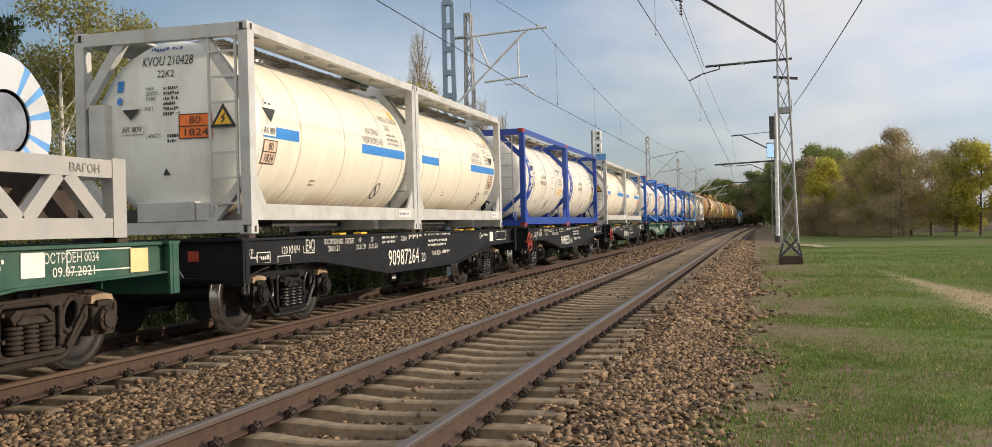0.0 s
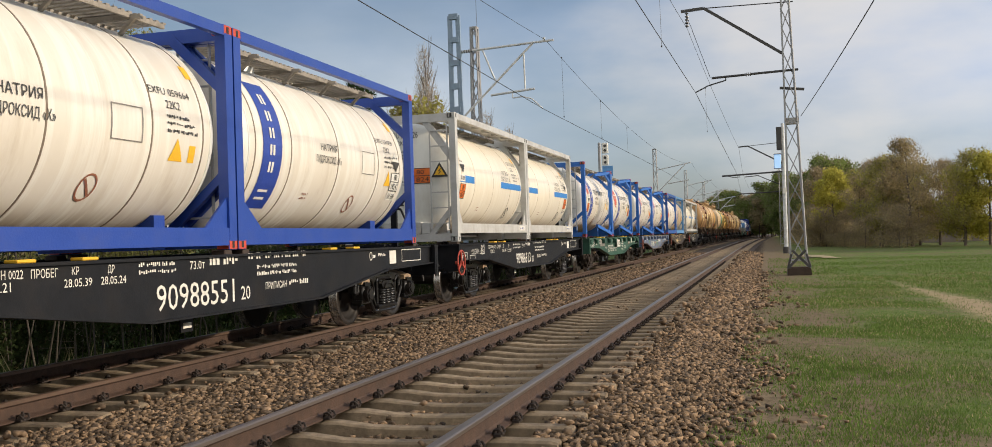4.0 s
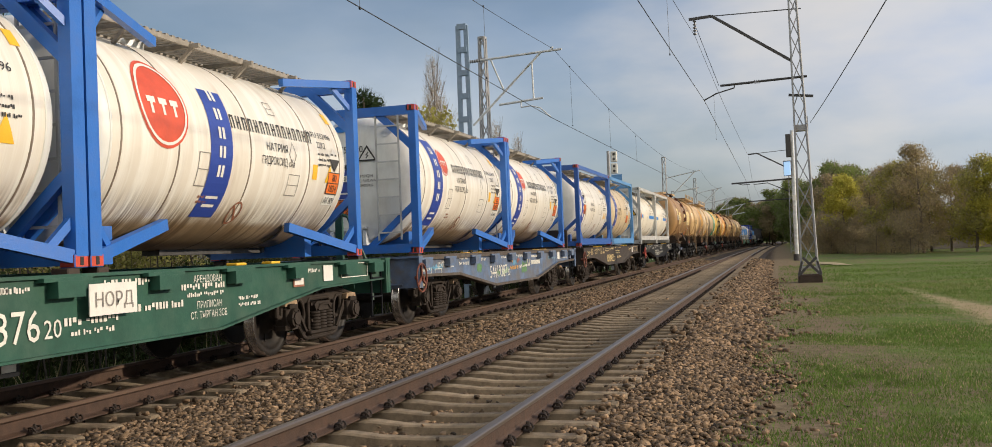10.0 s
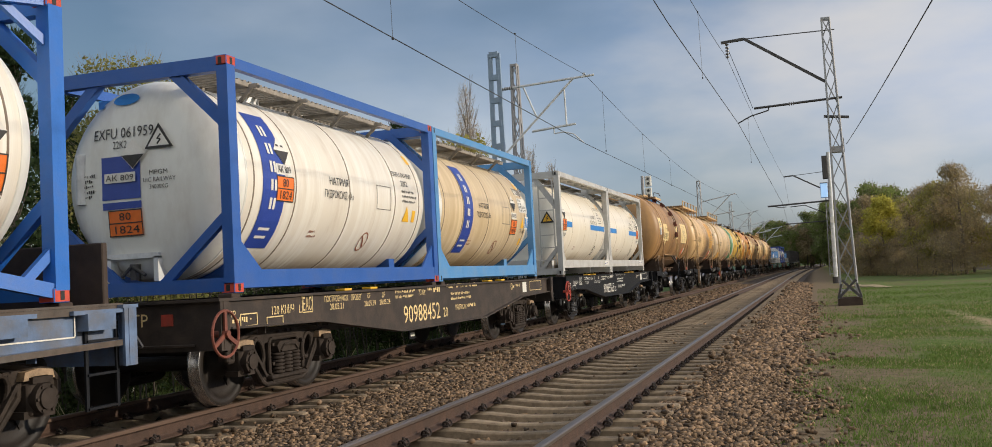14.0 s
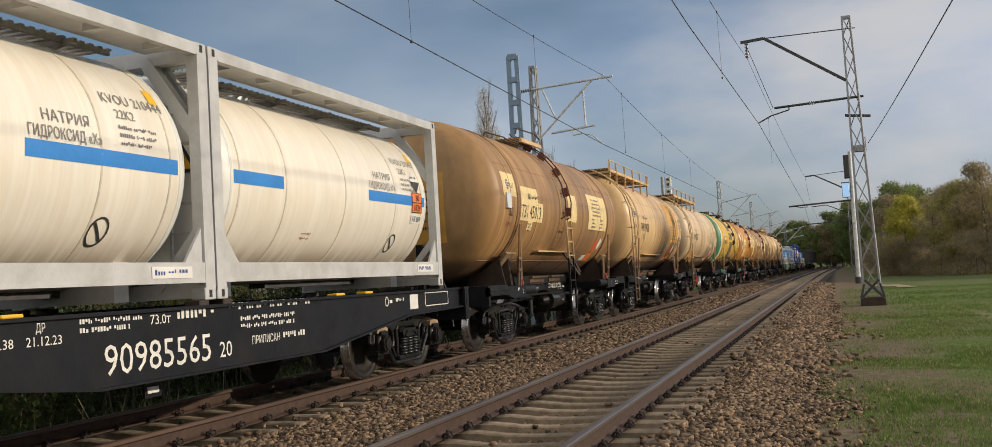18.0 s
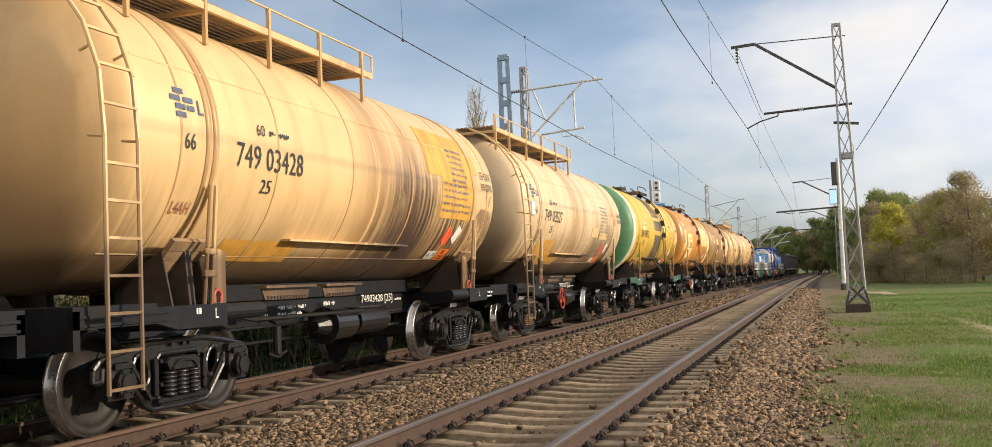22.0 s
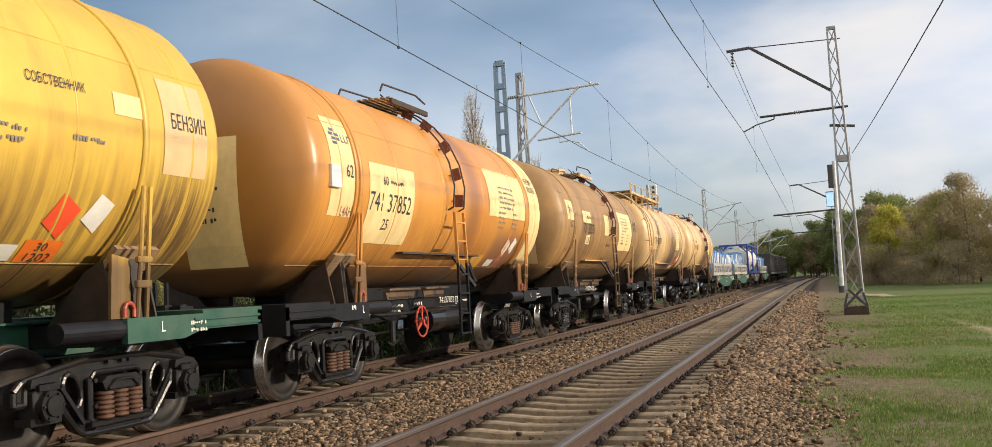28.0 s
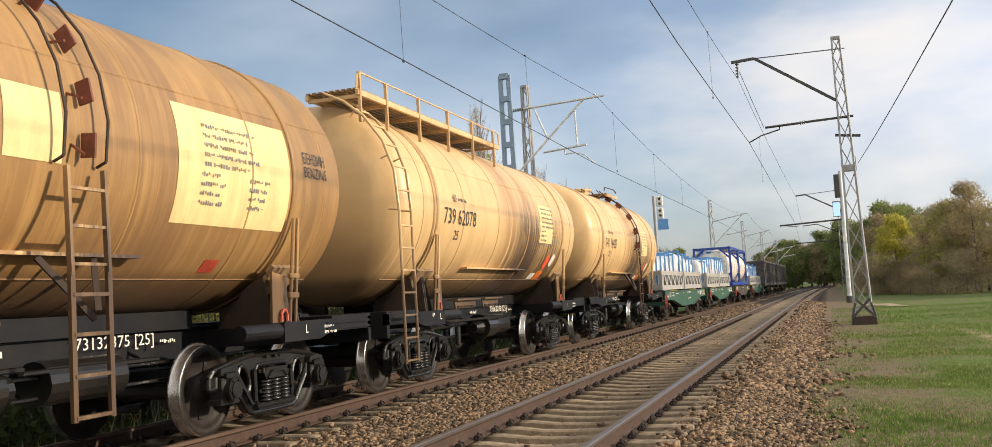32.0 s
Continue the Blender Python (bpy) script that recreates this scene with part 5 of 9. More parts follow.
blades("verge_grass", grass_spots(g, -16, -9.7, 2, 60, 24000, 0.06, 0.24, -0.05), "blade_shaded", "tall fresh grass beyond the train", "grass", g, 0.010)
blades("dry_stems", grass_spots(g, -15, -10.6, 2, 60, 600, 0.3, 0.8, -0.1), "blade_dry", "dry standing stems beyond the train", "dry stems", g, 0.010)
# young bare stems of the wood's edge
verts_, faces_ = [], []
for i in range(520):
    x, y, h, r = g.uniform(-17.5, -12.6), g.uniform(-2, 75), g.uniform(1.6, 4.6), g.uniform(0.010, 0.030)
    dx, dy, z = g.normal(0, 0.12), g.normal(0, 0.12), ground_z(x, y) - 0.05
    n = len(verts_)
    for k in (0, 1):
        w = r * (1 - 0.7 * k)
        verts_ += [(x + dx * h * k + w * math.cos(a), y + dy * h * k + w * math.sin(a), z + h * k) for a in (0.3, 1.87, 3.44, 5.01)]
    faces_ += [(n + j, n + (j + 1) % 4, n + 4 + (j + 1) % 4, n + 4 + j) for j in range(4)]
mesh_of("saplings", np.array(verts_), np.array(faces_), "bark_shaded", "thin bare saplings at the wood's edge", "saplings")
# bare sandy places in the field
def sandy(name, label, points, seed):
    """A worn strip through points of x, y and half width, with frayed borders."""
    bm = B()
    rows = []
    for (xa, ya, wa), (xb, yb, wb) in zip(points, points[1:]):
        for k in range(12):
            t = k / 12
            x, y, w = xa + (xb - xa) * t, ya + (yb - ya) * t, wa + (wb - wa) * t
            lo = w * (1 + 1.1 * noise.noise((x * 1.3, y * 0.9, seed)))
            hi = w * (1 + 1.1 * noise.noise((x * 1.1, y * 0.8, seed + 9)))
            rows.append([bm.verts.new((x + d, y + d * 0.6, ground_z(x, y) + 0.052 + noise.noise((x * 0.35, y * 0.35, 0)) * 0.05)) for d in (-lo, -lo * 0.3, hi * 0.3, hi)])
    for a, b in zip(rows, rows[1:]):
        for i in range(3):
            bm.faces.new((a[i], a[i + 1], b[i + 1], b[i])).smooth = True
    return tagged(part(name, bm, "sand"), label, "path", kind="structure")


sandy("sand_patch", "bare sandy patch at the masts' feet", [(1.9, 69, 0.2), (2.6, 66, 0.7), (3.4, 63, 0.6), (4.0, 60, 0.1)], 5)

# ---- the train: running gear and wagons ----
WHEEL_R = 0.4785
TRAIN = []           # (thing, its place along the track at 0 s): all that the train carries along
WHEELS = []          # (wheelset, its place in the bogie)
FIRST = {}


def once(key, name, mat, parent, make, m, label="", smooth=False):
    """A part whose mesh is built the first time only."""
    if key in FIRST:
        ob = shared(name, FIRST[key], parent, m)
        if label:
            ob["label"] = label
        return ob
    ob = part(name, make(), mat, parent, label, smooth)
    ob.matrix_basis = m
    FIRST[key] = ob.data
    return ob


def wheelset_mesh():
    bm = B()
    for s in (-1, 1):
        prof = [(0.725, 0.30), (0.725, 0.485), (0.735, 0.503), (0.748, 0.506), (0.760, 0.492), (0.768, 0.4785), (0.850, 0.4745), (0.860, 0.466),
                (0.860, 0.398), (0.832, 0.385), (0.800, 0.330), (0.790, 0.20), (0.815, 0.145), (0.885, 0.130), (0.885, 0.085), (0.995, 0.080), (0.995, 0.02)]
        slots = [0, 1, 1, 1, 1, 1, 1, 0, 0, 0, 0, 0, 0, 0, 0, 0]
        revolve(bm, [(s * a, r) for a, r in prof], 36, "x", slots=slots)
    rod(bm, (-0.73, 0, 0), (0.73, 0, 0), 0.085, 14)
    # balance marks on the discs
    for s in (-1, 1):
        box(bm, s * 0.800, 0.25, 0.0, 0.02, 0.10, 0.05)
        box(bm, s * 0.800, -0.25, 0.0, 0.02, 0.10, 0.05)
    return bm


def casting(bm, x, s):
    """A cast side frame: one plate with its jaws, two oval windows and the spring window."""
    half = [(0.0, 0.80), (0.42, 0.80), (0.80, 0.745), (1.12, 0.68), (1.20, 0.61), (1.20, 0.50), (1.09, 0.50), (1.08, 0.63), (0.77, 0.63), (0.765, 0.50), (0.69, 0.42), (0.50, 0.215), (0.42, 0.175), (0.0, 0.17)]
    outer = half + [(-y, z) for y, z in half[-2:0:-1]]
    loops = [outer]
    for k in (-1, 1):
        loops.append([(k * (0.560 + 0.105 * math.cos(t) + 0.035 * math.sin(t)), 0.550 + 0.150 * math.sin(t)) for t in (i * math.pi / 6 for i in range(12))])
    loops.append([(-0.33, 0.30), (-0.30, 0.262), (0.30, 0.262), (0.33, 0.30), (0.33, 0.64), (0.28, 0.685), (-0.28, 0.685), (-0.33, 0.64)])
    edges = []
    for loop in loops:
        vs = [bm.verts.new((x - s * 0.05, y, z)) for y, z in loop]
        edges += [bm.edges.new((p, q)) for p, q in zip(vs, vs[1:] + vs[:1])]
    faces = [g for g in bmesh.ops.triangle_fill(bm, use_beauty=True, edges=edges)["geom"] if isinstance(g, bmesh.types.BMFace)]
    out = bmesh.ops.extrude_face_region(bm, geom=faces)["geom"]
    for v in out:
        if isinstance(v, bmesh.types.BMVert):
            v.co.x += s * 0.10
    # rounded flanges along the borders
    for loop, r in zip(loops, (0.030, 0.026, 0.026, 0.024)):
        ring = [(x + s * 0.05, y, z) for y, z in loop]
        line(bm, ring + ring[:1], r, 8)


def bogie_mesh():
    bm = B()
    for s in (-1, 1):
        x = s * 1.02
        casting(bm, x, s)
        for k in (-1, 1):
            box(bm, x + s * 0.08, k * 0.385, 0.47, 0.05, 0.05, 0.36, bevel=0.012)
            rod(bm, (x + s * 0.10, k * 0.345, 0.40), (x + s * 0.125, k * 0.345, 0.40), 0.022, 6)
            rod(bm, (x + s * 0.10, k * 0.345, 0.62), (x + s * 0.125, k * 0.345, 0.62), 0.022, 6)
            bar(bm, (x + s * 0.085, k * 0.72, 0.60), (x + s * 0.085, k * 0.46, 0.27), 0.03, 0.035)
        box(bm, x, 0, 0.245, 0.26, 0.80, 0.05, bevel=0.012)
        box(bm, x, 0, 0.20, 0.16, 0.60, 0.05, bevel=0.012)
        # bolster end over the springs
        prism(bm, [(-0.27, 0.60), (0.27, 0.60), (0.23, 0.525), (-0.23, 0.525)], "x", x - 0.13, x + s * 0.13 if s > 0 else x + 0.13)
        prism(bm, [(-0.19, 0.645), (0.19, 0.645), (0.25, 0.60), (-0.25, 0.60)], "x", x - 0.12, x + 0.12)
        for k in (-1, 1):
            line(bm, [(x + s * 0.14, k * 0.20, 0.535), (x + s * 0.14, k * 0.12, 0.60), (x + s * 0.14, 0, 0.61)], 0.014, 6)
        for y in (-0.12, 0.06, 0.16):
            box(bm, x + s * 0.07, y, 0.765, 0.05, 0.06, 0.03)
    box(bm, 0, 0, 0.58, 1.9, 0.42, 0.20, bevel=0.02)
    rod(bm, (0, 0, 0.62), (0, 0, 0.86), 0.22, 16)
    for k in (-1, 1):
        box(bm, 0, k * 0.42, 0.42, 1.5, 0.07, 0.09)
        for s in (-1, 1):
            box(bm, s * 0.79, k * 0.44, 0.46, 0.07, 0.06, 0.24)
            bar(bm, (s * 0.76, k * 0.38, 0.68), (s * 0.76, k * 0.44, 0.44), 0.035)
    bmesh.ops.recalc_face_normals(bm, faces=bm.faces[:])
    return bm


def spring_mesh():
    bm = B()
    for dy in (-0.19, 0.0, 0.19):
        for dx in (-0.05, 0.075):
            prof = []
            for k in range(6):
                z = 0.275 + k * 0.041
                prof += [(z, 0.058), (z + 0.006, 0.082), (z + 0.018, 0.086), (z + 0.030, 0.082), (z + 0.036, 0.058)]
            rings = []
            for z, r in prof:
                rings.append([bm.verts.new((dx + r * math.cos(a * math.pi / 5), dy + r * math.sin(a * math.pi / 5), z)) for a in range(10)])
            for a, b in zip(rings, rings[1:]):
                for i in range(10):
                    bm.faces.new((a[i], a[(i + 1) % 10], b[(i + 1) % 10], b[i])).smooth = True
    return bm


def axle_box_mesh():
    bm = B()
    box(bm, 0.00, 0, 0.0, 0.20, 0.27, 0.29, bevel=0.03)
    box(bm, 0.00, 0, -0.12, 0.16, 0.34, 0.06)
    box(bm, 0.02, 0, 0.15, 0.20, 0.22, 0.05)
    rod(bm, (0.08, 0, 0), (0.155, 0, 0), 0.125, 20)
    rod(bm, (0.15, 0, 0), (0.175, 0, 0), 0.085, 16)
    for a in range(6):
        c, n = math.cos(a * math.pi / 3) * 0.105, math.sin(a * math.pi / 3) * 0.105
        rod(bm, (0.15, c, n), (0.17, c, n), 0.014, 6)
    return bm


def adapter_mesh():
    bm = B()
    prism(bm, [(-0.17, 0.63), (-0.15, 0.70), (0.0, 0.72), (0.15, 0.70), (0.17, 0.63), (0.10, 0.63), (0.09, 0.66), (-0.09, 0.66), (-0.10, 0.63)], "x", -0.06, 0.085)
    return bm


def build_bogie(wagon, y, mat, saddle="adapter_rust", coil=None):
    bogie = once("bogie" + mat, "bogie", mat, wagon, bogie_mesh, pose(0, y, 0), "cast steel three-piece bogie")
    for dy in (-0.925, 0.925):
        w = once("wheelset", "wheelset", ["wheel_dark", "tread"], bogie, wheelset_mesh, pose(0, dy, WHEEL_R), "dark wheels with bright treads on an axle")
        WHEELS.append((w, dy))
        for s in (-1, 1):
            once("adapter" + saddle, "adapter", saddle, bogie, adapter_mesh, pose(s * 1.06, dy, 0, 0, 0, 0 if s > 0 else 180), "pale rusty bearing saddle" if saddle == "adapter_rust" else "black bearing saddle")
            once("axle_box" + mat, "axle_box", mat, bogie, axle_box_mesh, pose(s * 1.06, dy, WHEEL_R, 0, 0, 0 if s > 0 else 180), smooth=True)
    for s in (-1, 1):
        once("spring" + (coil or mat), "spring", coil or mat, bogie, spring_mesh, pose(s * 1.02, 0, 0, 0, 0, 0 if s > 0 else 180), "nest of rusty coil springs" if coil else "")
    return bogie


def coupler_mesh():
    bm = B()
    box(bm, 0, -0.25, 0, 0.20, 0.56, 0.22)
    prism(bm, [(-0.20, -0.19), (0.20, -0.19), (0.20, 0.19), (-0.20, 0.19)], "y", -0.10, 0.02)
    prism(bm, [(-0.34, -0.17), (-0.10, -0.17), (-0.10, 0.17), (-0.34, 0.17)], "y", -0.02, 0.22)
    prism(bm, [(0.12, -0.15), (0.26, -0.15), (0.26, 0.15), (0.12, 0.15)], "y", -0.02, 0.14)
    box(bm, 0, 0.0, 0.30, 0.04, 0.04, 0.30)
    pts = [(0.34, -0.25, 0.02), (0.36, 0.00, -0.10), (0.32, 0.16, -0.26), (0.24, 0.26, -0.30)]
    line(bm, pts, 0.022, 6)
    return bm


def build_couplers(wagon, half):
    for s in (-1, 1):
        once("coupler", "coupler", "bogie", wagon, coupler_mesh, pose(0, s * (half - 0.10), 1.04, 0, 0, 0 if s > 0 else 180), "automatic coupler with a brake hose")


def handwheel_mesh():
    bm = B()
    pts = [(0, 0.235 * math.cos(a * math.pi / 12), 0.235 * math.sin(a * math.pi / 12)) for a in range(25)]
    line(bm, pts, 0.015, 6)
    for a in (90, 210, 330):
        c, n = math.cos(radians(a)), math.sin(radians(a))
        bar(bm, (0, 0, 0), (0, 0.23 * c, 0.23 * n), 0.02, 0.045)
    rod(bm, (-0.12, 0, 0), (0.04, 0, 0), 0.035, 10)
    return bm


def step_mesh():
    bm = B()
    for dy in (-0.19, 0.19):
        bar(bm, (0, dy, 0.32), (0, dy, 1.05), 0.02, 0.035)
    for z in (0.34, 0.62, 0.90):
        bar(bm, (0, -0.19, z), (0, 0.19, z), 0.05, 0.02)
    return bm


def side_text(wagon, items, mat, label, x, name="marking"):
    """Painted writing on a wagon's side: (text, y, z, height[, width])."""
    bm = B()
    for it in items:
        text, y, z, h = it[:4]
        write(bm, text, h, on_side(x, y, z), it[4] if len(it) > 4 else None)
    return part(name, bm, mat, wagon, label)


def small_marks(wagon, spots, mat, x, rng, name="small_marking"):
    """Rows of writing too small to read: (y, z, rows, height, width)."""
    for y, z, rows, h, w in spots:
        part(name, bars_of_text(B(), rows, on_side(x, y, z), h, h * 0.45, rng, w), mat, wagon)


FH = 6.55            # half the length of a flat wagon's frame


def sill_outline(deep):
    return [(-FH, 1.17), (FH, 1.17), (FH, 0.88), (4.4, 0.84), (1.9, deep), (-1.9, deep), (-4.4, 0.84), (-FH, 0.88)]


def build_flat_wagon(centre, paint, label, number, light="letter_white", deep=0.55, bogie="bogie", pockets=False, wheel="red_paint", seed=0, extra=(), dates=("", "", "")):
    rng = random.Random(seed)
    w = thing("flat_wagon", label, "flat wagon", "wagons of the train")
    TRAIN.append((w, centre))
    for s in (-1, 1):
        bm = B()
        x = s * 1.30
        prism(bm, sill_outline(deep), "x", x - 0.012, x + 0.012)
        for z0, z1 in ((1.155, 1.185),):
            span(bm, x - 0.11, x + 0.05, -FH, FH, z0, z1)
        for (ya, za), (yb, zb) in zip(sill_outline(deep)[2:], sill_outline(deep)[3:]):
            bar(bm, (x, ya, za), (x, yb, zb), 0.16, 0.022)
        for y in (-5.6, -4.1, -2.9, -1.7, -0.5, 0.5, 1.7, 2.9, 4.1, 5.6):
            box(bm, x - s * 0.06, y, 0.95, 0.09, 0.014, 0.36)
        part("side_sill", bm, paint, w)
    bm = B()
    for s in (-1, 1):
        prism(bm, [(-FH, 1.12), (FH, 1.12), (FH, 0.86), (4.4, 0.82), (2.0, 0.60), (-2.0, 0.60), (-4.4, 0.82), (-FH, 0.86)], "x", s * 0.20 - 0.02, s * 0.20 + 0.02)
    span(bm, -0.30, 0.30, -FH, FH, 1.10, 1.13)
    part("centre_sill", bm, "chassis_black" if paint == "chassis_black" else "chassis_rust", w)
    for y in (-5.9, -4.86, -3.4, -1.8, 0.0, 1.8, 3.4, 4.86, 5.9):
        once("crossbeam" + paint, "crossbeam", paint, w, lambda: box(B(), 0, 0, 1.02, 2.56, 0.16, 0.20), pose(0, y, 0))
    for s in (-1, 1):
        def end():
            bm = B()
            span(bm, -1.42, 1.42, -0.03, 0.03, 0.66, 1.18)
            span(bm, -1.42, 1.42, -0.10, 0.10, 1.16, 1.19)
            for k in (-1, 1):
                box(bm, k * 1.40, 0, 0.92, 0.03, 0.16, 0.52)
            rod(bm, (-1.1, 0.07, 0.72), (1.1, 0.07, 0.72), 0.018, 6)
            box(bm, 0, -0.05, 0.98, 0.55, 0.14, 0.42)
            return bm
        once("end_beam" + paint, "end_beam", paint, w, end, pose(0, s * (FH + 0.03), 0, 0, 0, 0 if s > 0 else 180))
    build_couplers(w, 7.31)
    for s in (-1, 1):
        build_bogie(w, s * 4.86, bogie)
    # the signal plate and letters on the end beam, and the parking brake
    bm = B()
    write(bm, "TP", 0.14, on_front(0.30, -FH - 0.067, 0.93))
    part("end_letters", bm, light, w)
    part("signal_plate", box(B(), 0.75, -FH - 0.068, 0.99, 0.14, 0.012, 0.12), "red_paint", w, "small red plate")
    if wheel:
        hand = part("handwheel", handwheel_mesh(), wheel, w, "spoked parking brake wheel")
        hand.matrix_basis = pose(1.44, -6.62, 0.83)
    if paint == "chassis_black" or pockets and paint == "chassis_green":
        once("end_post" + paint, "end_post", paint, w, lambda: line(bar(B(), (0.60, 0.1, 0.32), (0.60, 0.1, 1.92), 0.11, 0.07), [(0.66, 0.1, 1.88), (0.74, 0.1, 1.85), (1.05, 0.1, 1.12), (1.12, 0.1, 0.55)], 0.022), pose(0, FH, 0), "end post with a bent handrail")
    step = once("step", "step", "chassis_black", w, step_mesh, pose(1.33, 6.30, 0)) if pockets else None
    part("cut_lever", line(B(), [(0.4, FH + 0.2, 1.02), (1.25, FH + 0.2, 1.02), (1.40, FH + 0.2, 0.80)], 0.014), "dark_steel", w)
    # container locks on the floor
    for y in (-6.04, -0.20, 0.20, 6.04):
        for s in (-1, 1):
            once("lock", "container_lock", "chassis_rust", w, lambda: span(B(), -0.09, 0.09, -0.08, 0.08, 1.17, 1.236, 0.01), pose(s * 1.12, y, 0), "rusty container lock")
    for y in (-3.5, -2.7, 2.5, 3.3):
        once("ylock", "folded_lock", "yellow_plate", w, lambda: span(B(), -0.07, 0.07, -0.11, 0.11, 1.185, 1.215, 0.008), pose(1.22, y, 0), "yellow folded container lock")
    xs = 1.316
    if pockets:
        xs = 1.322
        for y in (-6.2, -4.9, -3.3, -1.9, -0.5, 0.9, 2.3, 3.7, 5.2, 6.2):
            once("pocket" + paint, "stake_pocket", paint, w, lambda: span(span(B(), 1.31, 1.43, -0.17, 0.17, 0.99, 1.13), 1.30, 1.40, -0.30, 0.30, 1.125, 1.16), pose(0, y, 0))
    if number:
        side_text(w, [(number, -2.13 if pockets else -1.78, 0.65, 0.27, 1.36 if pockets else 1.5)], light, "wagon number painted in tall narrow digits", xs, "number")
        side_text(w, [("20", -0.73 if pockets else -0.14, 0.66, 0.16)], light, "country code", xs, "country_code")
    built, due, done = dates
    side_text(w, [("120 КМ/Ч", -5.52, 0.97, 0.10, 0.52), ("ЕАС", -4.79, 0.98, 0.16, 0.22), ("L", -4.89, 0.96, 0.10), ("ТР", -6.35, 0.98, 0.07)], light, "painted inscriptions", xs)
    if built:
        side_text(w, [("ПОСТРОЕН 0022", -4.24, 1.06, 0.075, 0.66), (built, -4.10, 0.96, 0.08, 0.38), ("ПРОБЕГ", -3.50, 1.055, 0.075, 0.33), ("КР", -3.00, 1.065, 0.07, 0.10), (due, -3.10, 0.96, 0.075, 0.37),
                      ("ДР", -2.51, 1.065, 0.07, 0.10), (done, -2.61, 0.96, 0.075, 0.37), ("73.0т", -1.17, 1.045, 0.09, 0.29), ("ПРИПИСАН", 0.44, 0.745, 0.085, 0.55)], light, "building and repair dates", xs)
        small_marks(w, [(-2.04, 1.10, 2, 0.05, 0.75), (-0.78, 1.075, 1, 0.11, 0.66), (0.05, 1.12, 1, 0.085, 1.65), (0.25, 1.00, 2, 0.055, 1.15), (1.06, 0.77, 1, 0.075, 0.55)], light, xs, rng)
    else:
        small_marks(w, [(-4.2, 1.08, 2, 0.07, 0.6), (-3.2, 1.03, 1, 0.075, 0.8), (-1.2, 1.05, 1, 0.055, 0.35), (0.05, 1.05, 1, 0.08, 1.2), (0.35, 0.80, 1, 0.085, 1.0)], light, xs, rng)
    small_marks(w, [(-6.3, 0.92, 1, 0.07, 0.45), (4.05, 1.05, 1, 0.06, 0.36)], light, xs, rng)
    ring = B()
    for a in range(14):
        t0, t1 = a * math.pi / 7, (a + 1) * math.pi / 7
        bar(ring, (xs, 3.76 + 0.05 * math.cos(t0), 1.06 + 0.06 * math.sin(t0)), (xs, 3.76 + 0.05 * math.cos(t1), 1.06 + 0.06 * math.sin(t1)), 0.004, 0.014)
    part("round_mark", span(ring, xs - 0.002, xs + 0.002, 3.85, 3.93, 1.035, 1.075), light, w)
    tag = part("hanging_tag", span(bar(B(), (1.02, -0.80, 0.50), (1.02, -0.80, 0.66), 0.03), 1.01, 1.03, -0.92, -0.68, 0.36, 0.50), "chassis_black", w, "small dark tag hung under the sill")
    part("tag_mark", span(B(), 1.03, 1.034, -0.88, -0.72, 0.40, 0.46), "letter_white", tag)
    bm = B()
    for y, z, a, b in ((-6.15, 0.87, 0.34, 0.13), (-5.62, 0.84, 0.36, 0.10), (5.08, 0.94, 0.92, 0.19), (-4.81, 0.955, 0.26, 0.20)):
        for u0, u1, v0, v1 in ((0, a, 0, 0.012), (0, a, b, b + 0.012), (0, 0.012, 0, b), (a - 0.012, a, 0, b)):
            span(bm, xs, xs + 0.003, y + u0, y + u1, z + v0, z + v1)
    part("marking_frame", bm, light, w)
    part("notice_plate", span(B(), xs, xs + 0.008, 4.52, 4.80, 0.92, 1.13), "white_plate", w, "white notice plate")
    for ex in extra:
        ex(w, xs, rng)
    return w


# ---- tank containers ----
CR, CZ = 1.16, 1.32          # radius and axis height of a container's tank


def tank_profile(half, r, dish):
    """The profile of a tank with dished ends."""
    prof = []
    for i in range(8):
        a = i / 7 * math.pi / 2
        prof.append((-half - dish * math.cos(a), max(0.03, r * math.sin(a))))
    return prof + [(-y, rr) for y, rr in prof[::-1]]


FLAT_END = [(-2.940, 0.03), (-2.930, 0.40), (-2.895, 0.75), (-2.835, 0.99), (-2.76, 1.10), (-2.63, CR)]
FLAT_END += [(-y, r) for y, r in FLAT_END[::-1]]


def end_painted(bm):
    for f in bm.faces:
        f.material_index = 1 if abs(f.calc_center_median().y) > 2.64 else 0
    return bm


def on_end(x, z, zc, lift):
    """The point of a container tank's flat end over x and z."""
    r = math.hypot(x, z - zc)
    for (ya, ra), (yb, rb) in zip(FLAT_END[:5], FLAT_END[1:6]):
        if ra <= r <= rb:
            return (x, ya + (yb - ya) * (r - ra) / (rb - ra) - lift, z)
    return (x, -2.76 - lift, z)


def diamond(bm, r, y, z, k, centre, lift=0.012):
    return shape_on(bm, r, [(y, z - k), (y + k, z), (y, z + k), (y - k, z)], centre, lift)


